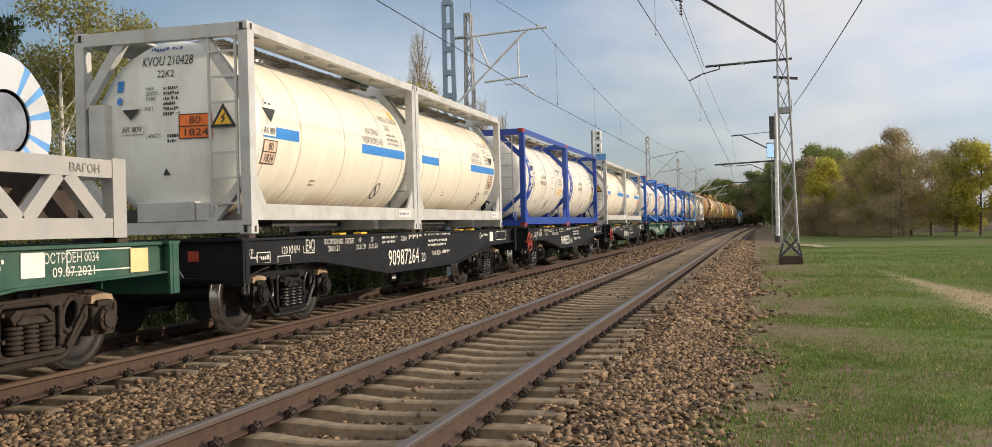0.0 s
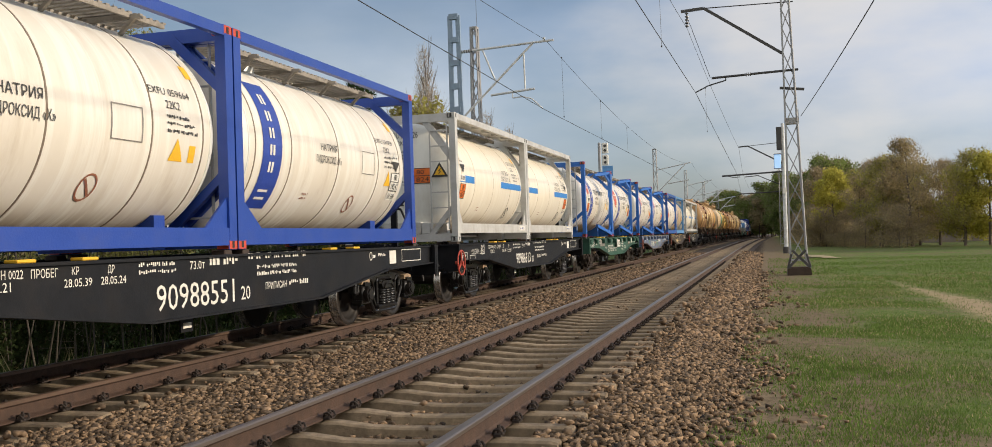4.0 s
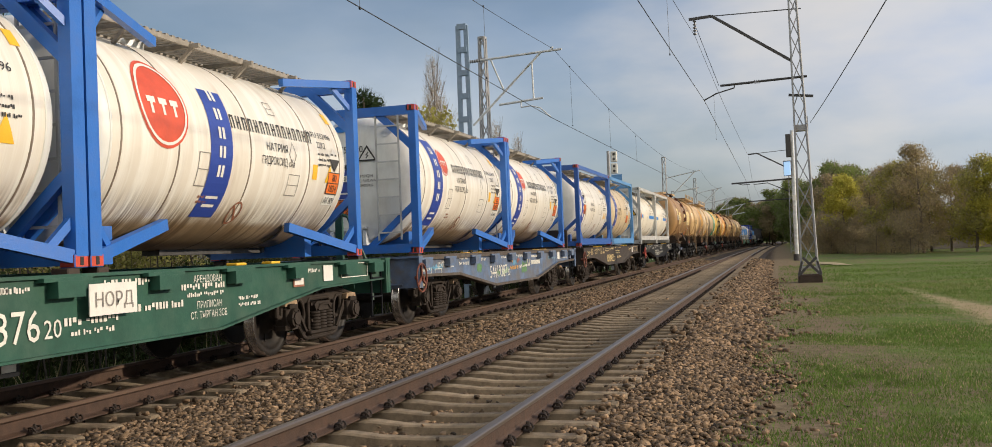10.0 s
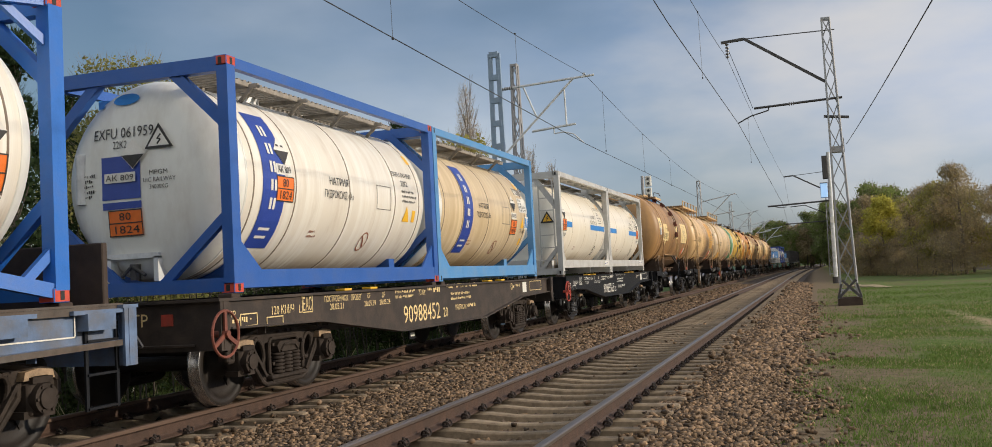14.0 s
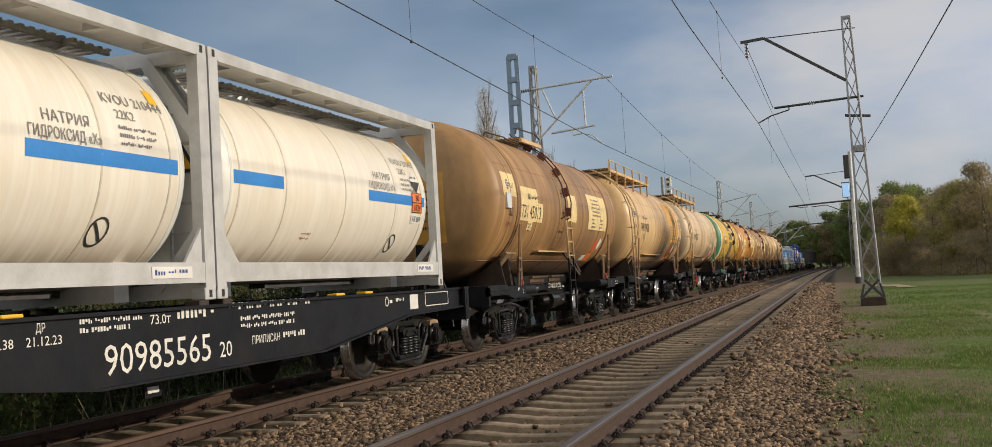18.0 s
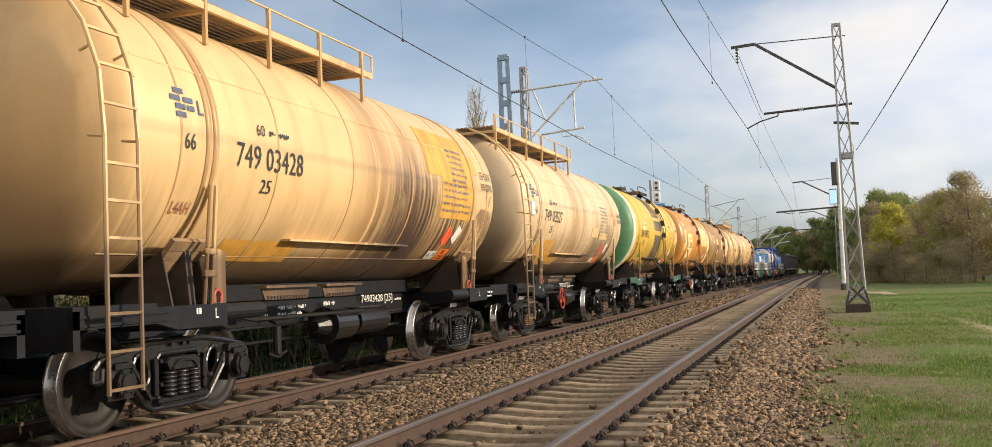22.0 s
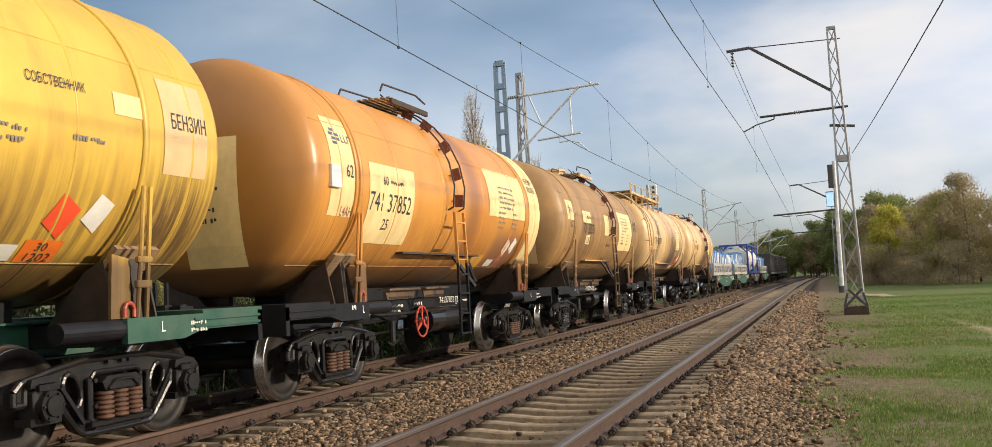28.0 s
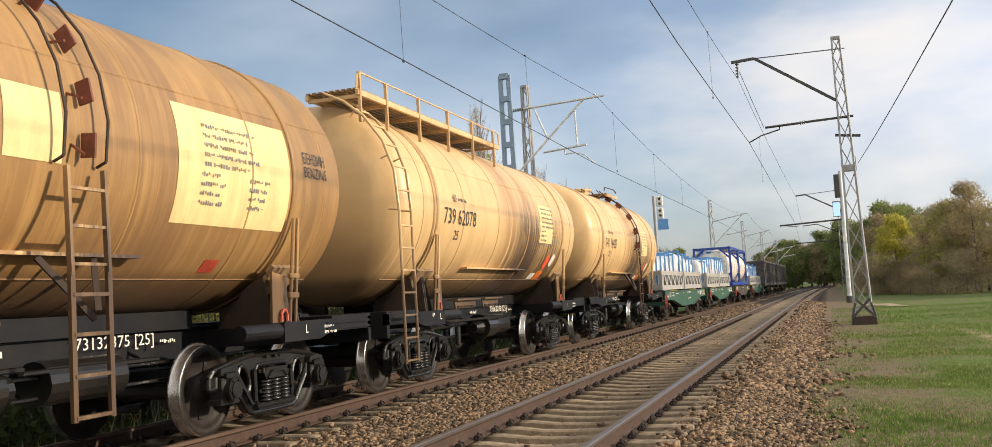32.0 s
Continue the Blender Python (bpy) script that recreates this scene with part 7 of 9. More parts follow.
        for k, (words_, wide) in enumerate((("RID/ADR", 0.24), ("AAR 600", 0.24), ("UNPORTABLE TANK", 0.50), ("TC IMPACT APPROVED", 0.56))):
            write(rows, words_, 0.05, on_tank(r, 2.09, 0.31 - k * 0.073, ctr, 0.009), wide)
        part("notice_lettering", rows, "letter_black", notice)
        part("scuffed_strip", shell(B(), r, 2.04, 2.66, 0.45, 0.60, ctr, 3, 0.004), "letter_grey", c, "dark strip where a sticker came off")
        part("scuffed_strip", shell(B(), r, 2.08, 2.30, 0.44, 0.55, ctr, 3, 0.006), "white_plate", c, "white remnant of a sticker")
        blue = part("sticker", shell(B(), r, 2.46, 2.72, -0.28, -0.01, ctr, 4, 0.005), "white_plate", c, "white and blue sticker")
        part("sticker_field", shell(shell(B(), r, 2.49, 2.56, -0.25, -0.04, ctr, 4, 0.008), r, 2.62, 2.69, -0.25, -0.04, ctr, 4, 0.008), "stripe_blue", blue)
        part("tank_code", write(B(), "T11 L4BN", 0.085, on_tank(r, 2.16, -0.37, ctr), 0.34), "letter_black", c)
    write(bm, "22K2", 0.08 if noticed else 0.09, on_tank(r, 2.10 if noticed else 1.78, 0.46 if noticed else 0.36 if stripe else 0.18, ctr))
    if not noticed:
        bars_of_text(bm, 3, on_tank(r, 1.78, 0.26 if stripe else 0.08, ctr), 0.045, 0.03, rng, 0.55)
    part("lettering", bm, "letter_black" if not stripe else "letter_grey", c, "black stencilled lettering")
    part("hint_plate", shell(B(), r, 2.38, 2.50, 0.58, 0.73, ctr, 2, 0.006), "yellow_plate", c)
    ban_sign(c, r, 1.66 if stripe else -0.02 if name_bars else 0.75, -0.66 if stripe else -0.74 if name_bars else -0.68, ctr, "letter_black" if stripe else "letter_rust")
    part("tank_note", bars_of_text(B(), 2, on_tank(r, -0.95, -0.60, ctr), 0.035, 0.02, rng, 0.22), "letter_rust", c)
    if noticed:
        hazard_plates(c, r, 1.47, -0.41, ctr, 0.40, plates)
        code_plate(c, r, 1.47, -0.09, ctr)
        corrosive_sign(c, r, 1.67, 0.24, ctr)
    elif lead:
        hazard_plates(c, r, -1.96, -0.26, ctr, 0.40, plates)
        code_plate(c, r, -1.96, 0.055, ctr)
        corrosive_sign(c, r, -1.76, 0.35, ctr)
    else:
        for y0 in [(-2.55 if stripe else -2.22) if e < 0 else 2.10 for e in ends]:
            hazard_plates(c, r, y0, -0.20 if low_plate else -0.43, ctr, 0.36, plates)
            code_plate(c, r, y0 - (0.05 if stripe and y0 < 0 else 0), -0.36 if low_plate else -0.58 if not stripe or y0 > 0 else -0.08, ctr)
            corrosive_sign(c, r, y0 + 0.18, 0.27 if stripe else 0.05, ctr)
    if panel and not name_bars:
        bm = B()
        for u0, u1, v0, v1 in ((0, 0.5, 0, 0.012), (0, 0.5, 0.34, 0.352), (0, 0.012, 0, 0.35), (0.488, 0.5, 0, 0.35)):
            shell(bm, r, 0.86 + u0, 0.86 + u1, -0.22 + v0, -0.22 + v1, ctr, 3, 0.007)
        part("outline_marks", bm, "letter_grey", c)
        part("warning_triangle", shape_on(B(), r, [(2.18, -0.26), (2.42, -0.26), (2.30, -0.03)] if noticed else [(1.84, -0.36), (2.10, -0.36), (1.97, -0.12)], ctr), "yellow_plate", c, "yellow warning triangle")
        part("yellow_mark", shell(B(), r, *((2.30, 2.42, -0.62, -0.48) if noticed else (2.20, 2.32, -0.36, -0.18)), ctr, 2), "yellow_plate", c)
    end_signs(c, style, Z, ctr, code, rng, low_plate, plates if plates == "white_plate" else end_plate)
    if stripe:
        part("maker_plate", span(B(), W - 0.004, W + 0.004, 2.05, 2.65, Z + 0.22, Z + 0.33), "white_plate", c, "white maker's plate")
        part("plate_lettering", bars_of_text(B(), 1, on_side(W + 0.006, 2.09, Z + 0.25), 0.065, 0.02, rng, 0.50), "letter_navy", c)
    return c

# ---- tank wagons ----
TR, TZ, TH = 1.50, 2.79, 4.92      # radius, height of the axis, half length of the straight barrel


def build_tank_wagon(centre, label, paint, ladder="middle", steel="chassis_black", number="", second="25", wood="tank_sand", patches=(), bands=(), words=(), red_sign=True, lead_paint=None, seed=0, ladder_y=0.72, end_patch=None, boxed=False, brake_wheel=False, emblem=None, number_at=(-3.52, 1.50), number_z=-0.28, rusty=False, inscription=(), flaked=False, end_plates=()):
    rng = random.Random(seed)
    w = thing("tank_wagon", label, "tank wagon", "wagons of the train")
    TRAIN.append((w, centre))
    ctr = (0, 0, TZ)
    r = TR
    build_couplers(w, 6.01)
    for s in (-1, 1):
        build_bogie(w, s * 3.9, "bogie", "bogie", "spring_rust" if rusty else None)
    # the underframe
    for s in (-1, 1):
        bm = B()
        prism(bm, [(s * 0.42, 1.15), (s * 0.24, 1.15), (s * 0.24, 1.13), (s * 0.30, 1.13), (s * 0.30, 0.81), (s * 0.24, 0.81), (s * 0.24, 0.79), (s * 0.42, 0.79), (s * 0.42, 0.81), (s * 0.34, 0.81), (s * 0.34, 1.13), (s * 0.42, 1.13)], "y", -5.7, 5.7)
        part("centre_sill", bm, "chassis_black" if steel != "chassis_green" else steel, w)
    for s in (-1, 1):
        bm = B()
        span(bm, -1.45, 1.45, s * 4.70, s * 5.76, 1.14, 1.175)
        part("end_platform", bm, steel, w)
        part("end_beam", span(B(), -1.45, 1.45, s * 5.68, s * 5.76, 0.82, 1.14), "chassis_black", w)
        for k in (-1, 1):
            part("side_beam", prism(B(), [(s * 5.76, 1.14), (s * 3.6, 1.14), (s * 3.6, 0.92), (s * 4.4, 0.92), (s * 4.7, 0.99), (s * 5.76, 0.99)], "x", k * 1.45, k * 1.39), steel, w)
            for z in (1.02, 1.09):
                part("beam_rib", span(B(), k * 1.45, k * 1.468, s * 4.55, s * 5.70, z - 0.012, z + 0.012), steel, w)
            part("beam_end", rod(B(), (k * 1.36, s * 3.62, 1.05), (k * 1.36, s * 2.85, 1.05), 0.085, 16), "chassis_black", w, "round black buffer tube")
            part("corner_brace", bar(B(), (k * 0.4, s * 4.9, 0.9), (k * 1.38, s * 5.6, 1.05), 0.06), "chassis_black", w)
        part("bolster", span(B(), -1.38, 1.38, s * 3.65, s * 4.15, 0.90, 1.10), "chassis_black", w)
        for k in (-1, 1):
            bm = B()
            prism(bm, [(k * 0.42, 1.10), (k * 1.30, 1.10), (k * 1.24, 1.74), (k * 1.06, 1.66), (k * 0.80, 1.50), (k * 0.42, 1.34)], "y", s * 3.95 - 0.05, s * 3.95 + 0.05)
            for dy in (-0.28, 0.28):
                prism(bm, [(k * 0.55, 1.10), (k * 1.28, 1.10), (k * 1.16, 1.66), (k * 0.95, 1.56)], "y", s * 3.95 + dy - 0.012, s * 3.95 + dy + 0.012)
            saddle = part("saddle", bm, "chassis_rust" if steel != "chassis_green" else "chassis_brown", w)
            for j in range(5):
                once("saddle_step", "saddle_block", "walk_wood", saddle, lambda: box(B(), 0, 0, 0, 0.118, 0.58, 0.055), pose(k * (0.93 + j * 0.082), s * 3.95, 1.33 + j * 0.098, 0, -50 * k, 0), "wooden packing block")
        once("gusset" + paint, "gusset", paint, w, lambda: prism(B(), [(-0.13, 1.14), (0.13, 1.14), (0.13, 1.66), (-0.10, 1.70)], "x", 1.34, 1.37), pose(0, s * 3.62, 0))
    # brake gear slung under the middle
    bm = B()
    rod(bm, (0.92, -0.60, 0.76), (0.92, 0.05, 0.76), 0.20, 18)
    rod(bm, (0.92, -0.86, 0.76), (0.92, -0.60, 0.76), 0.07, 12, 0.16)
    rod(bm, (0.92, -0.62, 0.76), (0.92, -0.58, 0.76), 0.24, 18)
    rod(bm, (0.92, 0.05, 0.76), (0.92, 0.20, 0.76), 0.12, 12)
    rod(bm, (0.55, 0.9, 0.75), (0.55, 1.9, 0.75), 0.20, 16)
    for z in (0.62, 0.80):
        rod(bm, (0.60, -4.4, z), (0.60, 4.4, z + 0.02), 0.018, 6)
    for y in (-2.4, -1.2, 1.2, 2.4):
        bar(bm, (0.3, y, 0.95), (0.62, y, 0.80), 0.03)
    bar(bm, (0.3, -0.1, 0.95), (0.72, -0.1, 0.80), 0.10, 0.05)
    part("brake_gear", bm, "bogie", w, "brake cylinder, air tank and pull rods")
    bm = B()
    rod(bm, (0, 0, 0.86), (0, 0, 1.3), 0.14, 14)
    rod(bm, (0, 0, 0.72), (0, 0, 0.88), 0.10, 12)
    part("outlet", bm, "bogie", w)
    if brake_wheel:
        hand = part("handwheel", handwheel_mesh(), "red_paint", w, "spoked red parking brake wheel")
        hand.matrix_basis = pose(1.18, -1.15, 0.77)
    # the barrel, its seams, straps and foot ledges
    lead = TH + 0.0
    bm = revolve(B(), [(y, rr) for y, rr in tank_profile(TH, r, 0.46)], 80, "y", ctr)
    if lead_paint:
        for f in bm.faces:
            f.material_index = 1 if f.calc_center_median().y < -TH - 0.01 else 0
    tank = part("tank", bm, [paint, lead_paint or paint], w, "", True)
    if end_patch:
        x0, x1, z0, z1, mat = end_patch
        bm = B()
        grid = [[bm.verts.new((x0 + (x1 - x0) * i / 6, -TH - 0.46 * math.sqrt(max(0.02, 1 - ((x0 + (x1 - x0) * i / 6) ** 2 + (z0 + (z1 - z0) * j / 6) ** 2) / r ** 2)) - 0.006, TZ + z0 + (z1 - z0) * j / 6)) for i in range(7)] for j in range(7)]
        for a, b in zip(grid, grid[1:]):
            for i in range(6):
                bm.faces.new((a[i], a[i + 1], b[i + 1], b[i]))
        patch = part("end_patch", bm, mat, w, "painted panel on the tank's end")
        lines = bars_of_text(B(), 7, lambda u, v: (x0 + 0.12 + u, -TH - 0.46 * math.sqrt(max(0.02, 1 - ((x0 + 0.12 + u) ** 2 + (z1 - 0.25 + v) ** 2) / r ** 2)) - 0.010, TZ + z1 - 0.25 + v), 0.07, 0.06, rng, (x1 - x0) * 0.55)
        part("end_lettering", lines, "letter_white" if mat == "chassis_green" else "letter_black", patch)
    for y in (-4.35, -2.6, -0.75, 1.2, 3.0, 4.55):
        once("tseam" + paint, "seam", paint, tank, lambda: revolve(B(), [(-0.02, r - 0.01), (-0.014, r + 0.007), (0.014, r + 0.007), (0.02, r - 0.01)], 80, "y", ctr), pose(0, y, 0))
    for y in (-3.92, -3.80, 3.85):
        once("strap" + paint, "strap", paint, w, lambda: revolve(B(), [(-0.035, r - 0.01), (-0.035, r + 0.022), (0.035, r + 0.022), (0.035, r - 0.01)], 80, "y", ctr), pose(0, y, 0), "steel hold-down strap")
    for y in (-3.86, 3.85):
        once("strap_rod" + paint, "strap_rod", paint, w, lambda: span(span(rod(rod(B(), (1.405, -0.06, 1.12), (1.50, -0.045, 2.30), 0.022, 8), (1.405, 0.06, 1.12), (1.50, 0.045, 2.30), 0.022, 8), 1.405, 1.455, -0.10, 0.10, 1.40, 1.47, 0.01), 1.42, 1.47, -0.10, 0.10, 1.62, 1.68, 0.01), pose(0, y, 0), "threaded strap end with a clamp")
    part("barrel_ledge", span(B(), r * 0.76, r * 0.76 + 0.13, -2.0, 1.45, TZ - 0.98, TZ - 0.95), wood, w)
    seam_line = B()
    for z in (-1.15, 0.62):
        a = math.asin(z / r)
        span(seam_line, r * math.cos(a) - 0.01, r * math.cos(a) + 0.006, -TH, TH, TZ + z - 0.008, TZ + z + 0.008)
    part("long_seam", seam_line, paint, tank)
    for y0, wide in ((-2.60, 1.15), (-1.20, 1.0)):
        shield = once("shield%.1f" % wide, "sill_bracket", wood if wood.startswith("tank") else "chassis_rust", w, lambda: prism(span(B(), 1.12, 1.30, 0.0, wide, 1.27, 1.30), [(0.03, 1.27), (wide - 0.03, 1.27), (wide - 0.10, 1.14), (0.10, 1.14)], "x", 1.20, 1.22), pose(0, y0, 0), "pressed steel bracket under the barrel")
        teeth = B()
        for k in range(int(wide / 0.07) - 3):
            box(teeth, 1.225, 0.16 + k * 0.07, 1.165, 0.012, 0.035, 0.035)
        if "teeth%.1f" % wide in FIRST:
            shared("bracket_teeth", FIRST["teeth%.1f" % wide], shield)
        else:
            FIRST["teeth%.1f" % wide] = part("bracket_teeth", teeth, "chassis_rust", shield).data
    part("belly_plate", span(B(), -0.40, 0.40, -3.4, 3.4, 1.14, 1.33), "chassis_black", w, "dark reinforcing plate under the barrel")
    part("ledge_strut", bar(bar(B(), (1.22, 0.25, TZ - 0.99), (1.46, 0.62, 1.28), 0.05), (1.22, 0.9, TZ - 0.99), (1.46, 0.66, 1.34), 0.05), "chassis_rust" if wood != "chassis_rust" else "chassis_black", w) if ladder == "middle" else None
    # lifting eyes in red
    for y in (-3.69, 3.69):
        once("eye", "lifting_eye", "red_paint", w, lambda: line(B(), [(1.40, -0.06, 1.15), (1.40, -0.065, 1.22), (1.40, -0.03, 1.27), (1.40, 0.03, 1.27), (1.40, 0.065, 1.22), (1.40, 0.06, 1.15)], 0.018, 8), pose(0, y, 0), "red lifting eye")
    # dome, hatch and top platform
    bm = B()
    rod(bm, (0, 0, TZ + r - 0.06), (0, 0, TZ + r + 0.14), 0.34, 24)
    rod(bm, (0, 0, TZ + r + 0.14), (0, 0, TZ + r + 0.20), 0.38, 24)
    rod(bm, (0.0, 0.62, TZ + r - 0.06), (0, 0.62, TZ + r + 0.16), 0.09, 12)
    for a in range(8):
        c, n = math.cos(a * math.pi / 4) * 0.36, math.sin(a * math.pi / 4) * 0.36
        rod(bm, (c, n, TZ + r + 0.10), (c, n, TZ + r + 0.24), 0.02, 6)
    part("hatch", bm, wood, w, "bolted filling hatch")

    def climb(bm, y, z_low, tilt):
        """A ladder that runs up the barrel's side and over to the top."""
        for dy in (-0.21, 0.21):
            pts = [(r + 0.13 + tilt, y + dy, z_low), (r + 0.13, y + dy, TZ - 0.2)]
            for a in (12, 28, 44, 58, 70):
                pts.append(((r + 0.12) * math.cos(radians(a)), y + dy, TZ + (r + 0.12) * math.sin(radians(a))))
            line(bm, pts, 0.021, 7)
            for a in (-8, 20, 50):
                rod(bm, ((r - 0.02) * math.cos(radians(a)), y + dy, TZ + (r - 0.02) * math.sin(radians(a))), ((r + 0.12) * math.cos(radians(a)), y + dy, TZ + (r + 0.12) * math.sin(radians(a))), 0.014, 5)
        z = z_low + 0.04
        while z < TZ - 0.2:
            x = r + 0.13 + tilt * (1 - (z - z_low) / (TZ - 0.2 - z_low))
            bar(bm, (x, y - 0.21, z), (x, y + 0.21, z), 0.035, 0.025)
            z += 0.31
        for a in (2, 14, 26, 38, 50, 62):
            bar(bm, ((r + 0.12) * math.cos(radians(a)), y - 0.21, TZ + (r + 0.12) * math.sin(radians(a))), ((r + 0.12) * math.cos(radians(a)), y + 0.21, TZ + (r + 0.12) * math.sin(radians(a))), 0.03, 0.022)
        return bm

    if ladder == "end":
        part("ladder", climb(B(), -5.36, 0.45, 0.0), wood, w, "long painted steel ladder")
        platform = part("platform", span(span(B(), 0.22, 0.27, -5.5, 0.84, TZ + r - 0.04, TZ + r + 0.04), 1.02, 1.07, -5.5, 0.84, TZ + r - 0.04, TZ + r + 0.04), wood, w, "long catwalk with a handrail")
        for k in range(9):
            once("plank", "plank", "walk_wood", platform, lambda: span(B(), -0.03, 0.03, -5.5, 0.84, TZ + r + 0.04, TZ + r + 0.065), pose(0.27 + k * 0.092, 0, 0), "worn catwalk plank")
        for y in (-5.45, -4.55, -3.29, -2.0, -0.75, 0.49):
            once("rail_post" + wood, "handrail_post", wood, w, lambda: bar(bar(B(), (1.06, 0, TZ + r - 0.42), (1.06, 0, TZ + r + 0.30), 0.045), (0.25, 0, TZ + r - 0.05), (1.06, 0, TZ + r - 0.05), 0.05), pose(0, y, 0))
        part("handrail", line(B(), [(1.06, -5.55, TZ + r + 0.02), (1.06, -5.5, TZ + r + 0.25), (1.06, -5.35, TZ + r + 0.29), (1.06, 0.84, TZ + r + 0.29), (1.06, 0.84, TZ + r + 0.05)], 0.016), wood, w)
        ly = -4.35
    else:
        side = wood if wood.startswith("tank") else paint
        low = B()
        for dy in (-0.21, 0.21):
            bar(low, (r + 0.11, ladder_y + dy, 1.62), (r + 0.09, ladder_y + dy, TZ - 0.30), 0.035, 0.045)
        for z in (1.72, 2.02, 2.32):
            bar(low, (r + 0.10, ladder_y - 0.21, z), (r + 0.10, ladder_y + 0.21, z), 0.03, 0.025)
        part("ladder", low, side, w, "painted steel ladder at mid-length")
        foot = B()
        for dy in (-0.21, 0.21):
            bar(foot, (r + 0.11, ladder_y + dy, 0.50), (r + 0.11, ladder_y + dy, 1.66), 0.035, 0.05)
        for z in (0.53, 0.85, 1.17, 1.48):
            bar(foot, (r + 0.11, ladder_y - 0.21, z), (r + 0.11, ladder_y + 0.21, z), 0.05, 0.03)
        part("ladder_foot", foot, wood if wood.startswith("tank") and paint != "tank_brown" else "chassis_black", w, "lower half of the ladder")
        at = lambda a, lift, y: ((r + lift) * math.cos(radians(a)), y, TZ + (r + lift) * math.sin(radians(a)))
        for a in (-4, 12, 30, 48, 62):
            part("climbing_step", bar(bar(B(), at(a, 0.02, ladder_y + 0.05), at(a, 0.16, ladder_y + 0.05), 0.022, 0.20), at(a, 0.0, ladder_y - 0.05), at(a - 3, 0.14, ladder_y - 0.05), 0.02, 0.02), "wheel_rust" if paint != "tank_yellow" else "chassis_rust", w, "small rusty climbing step")
        for dy in (-0.24, 0.24):
            part("climbing_rail", line(B(), [at(-10, 0.02, ladder_y + dy), at(-8, 0.11, ladder_y + dy)] + [at(a, 0.13, ladder_y + dy) for a in (4, 18, 32, 46, 58, 68)] + [at(74, 0.26, ladder_y + dy - 0.2)], 0.014, 6), "chassis_rust", w, "thin bent handrail over the barrel")
        platform = part("platform", span(span(B(), 0.35, 0.40, ladder_y - 1.1, ladder_y + 0.4, TZ + r - 0.10, TZ + r - 0.02), 0.92, 0.97, ladder_y - 1.1, ladder_y + 0.4, TZ + r - 0.10, TZ + r - 0.02), wood, w, "short catwalk at the hatch")
        for k in range(6):
            once("plank_short", "plank", "walk_wood", platform, lambda: span(B(), -0.03, 0.03, -1.1, 0.4, TZ + r - 0.02, TZ + r + 0.005), pose(0.40 + k * 0.10, ladder_y, 0), "worn catwalk plank")
        for dx in (0.25, 0.96):
            part("handrail", line(B(), [(dx, ladder_y - 1.5, TZ + r + 0.02), (dx, ladder_y - 1.4, TZ + r + 0.14), (dx, ladder_y - 0.1, TZ + r + 0.18), (dx, ladder_y + 0.3, TZ + r + 0.10)], 0.016), "chassis_rust", w)
    if boxed:
        part("document_box", box(B(), r * 0.99, -4.55, TZ - 0.07, 0.10, 0.26, 0.28), "galvanised", w, "small grey document box")
    # painted patches and writing
    for y0, y1, z0, z1, mat in patches:
        part("paint_patch", shell(B(), r, y0, y1, z0, z1, ctr, int(10 + 14 * (z1 - z0)), 0.005), mat, w)
    if emblem:
        ey, ez, k = emblem
        bm = B()
        for dy, dz, long in ((0.05, 0.28, 0.16), (-0.02, 0.20, 0.16), (0.19, 0.20, 0.16), (0.05, 0.12, 0.16), (0.24, 0.12, 0.12), (0.05, 0.04, 0.16)):
            shell(bm, r, ey + dy * k, ey + (dy + long) * k, ez + dz * k, ez + (dz + 0.055) * k, ctr, 2, 0.009)
        part("owner_emblem", bm, "letter_slate", w, "slate-grey emblem of short bars")
        bm = B()
        for i in range(3):
            shell(bm, r, ey + (0.42 + i * 0.13) * k, ey + (0.445 + i * 0.13) * k, ez + 0.10 * k, ez + 0.25 * k, ctr, 2, 0.009)
            shell(bm, r, ey + (0.42 + i * 0.13) * k, ey + (0.51 + i * 0.13) * k, ez + (0.10 if i < 2 else 0.225) * k, ez + (0.125 if i < 2 else 0.25) * k, ctr, 2, 0.009)
        part("owner_letters", bm, "letter_slate", w, "three short bars of lettering")
    for y0, y1, mat in bands:
        part("paint_band", revolve(B(), [(y0, r - 0.01), (y0, r + 0.004), (y1, r + 0.004), (y1, r - 0.01)], 80, "y", ctr), mat, w)
    place = lambda y, z: on_tank(r, y, z, ctr, 0.010)
    def mark(name, bm, mat="letter_black"):
        return part(name, bm, mat, w)
    if number:
        part("number", write(B(), number, 0.26, place(number_at[0], number_z), number_at[1]), "letter_black", w, "black stencilled wagon number")
        mark("country_code", write(B(), second, 0.15, place(number_at[0] + 0.52, number_z - 0.24), 0.22))
        mark("capacity_mark", write(B(), "60", 0.13, place(number_at[0] + 0.40, number_z + 0.36), 0.17))
    mark("small_lettering", bars_of_text(B(), 1, place(number_at[0] + 0.66, number_z + 0.38), 0.07, 0.03, rng, 0.45))
    if flaked:
        edge = [(4.92, -0.30), (4.28, -0.27)] + [(4.02 + 0.10 * rng.random(), -0.30 - 0.09 * k) for k in range(1, 11)] + [(4.92, -1.22)]
        part("flaked_area", shape_on(B(), r, edge, ctr, 0.005), "flaked_paint", w, "brown area of flaking paint")
        part("hazard_outline", shape_on(shape_on(B(), r, [(4.50, -0.10), (4.53, -0.10), (4.63, 0.10), (4.60, 0.10)], ctr, 0.008), r, [(4.63, -0.22), (4.66, -0.22), (4.76, -0.02), (4.73, -0.02)], ctr, 0.008), "letter_grey", w)
    for x0, x1, z0, z1, mat in end_plates:
        bm = B()
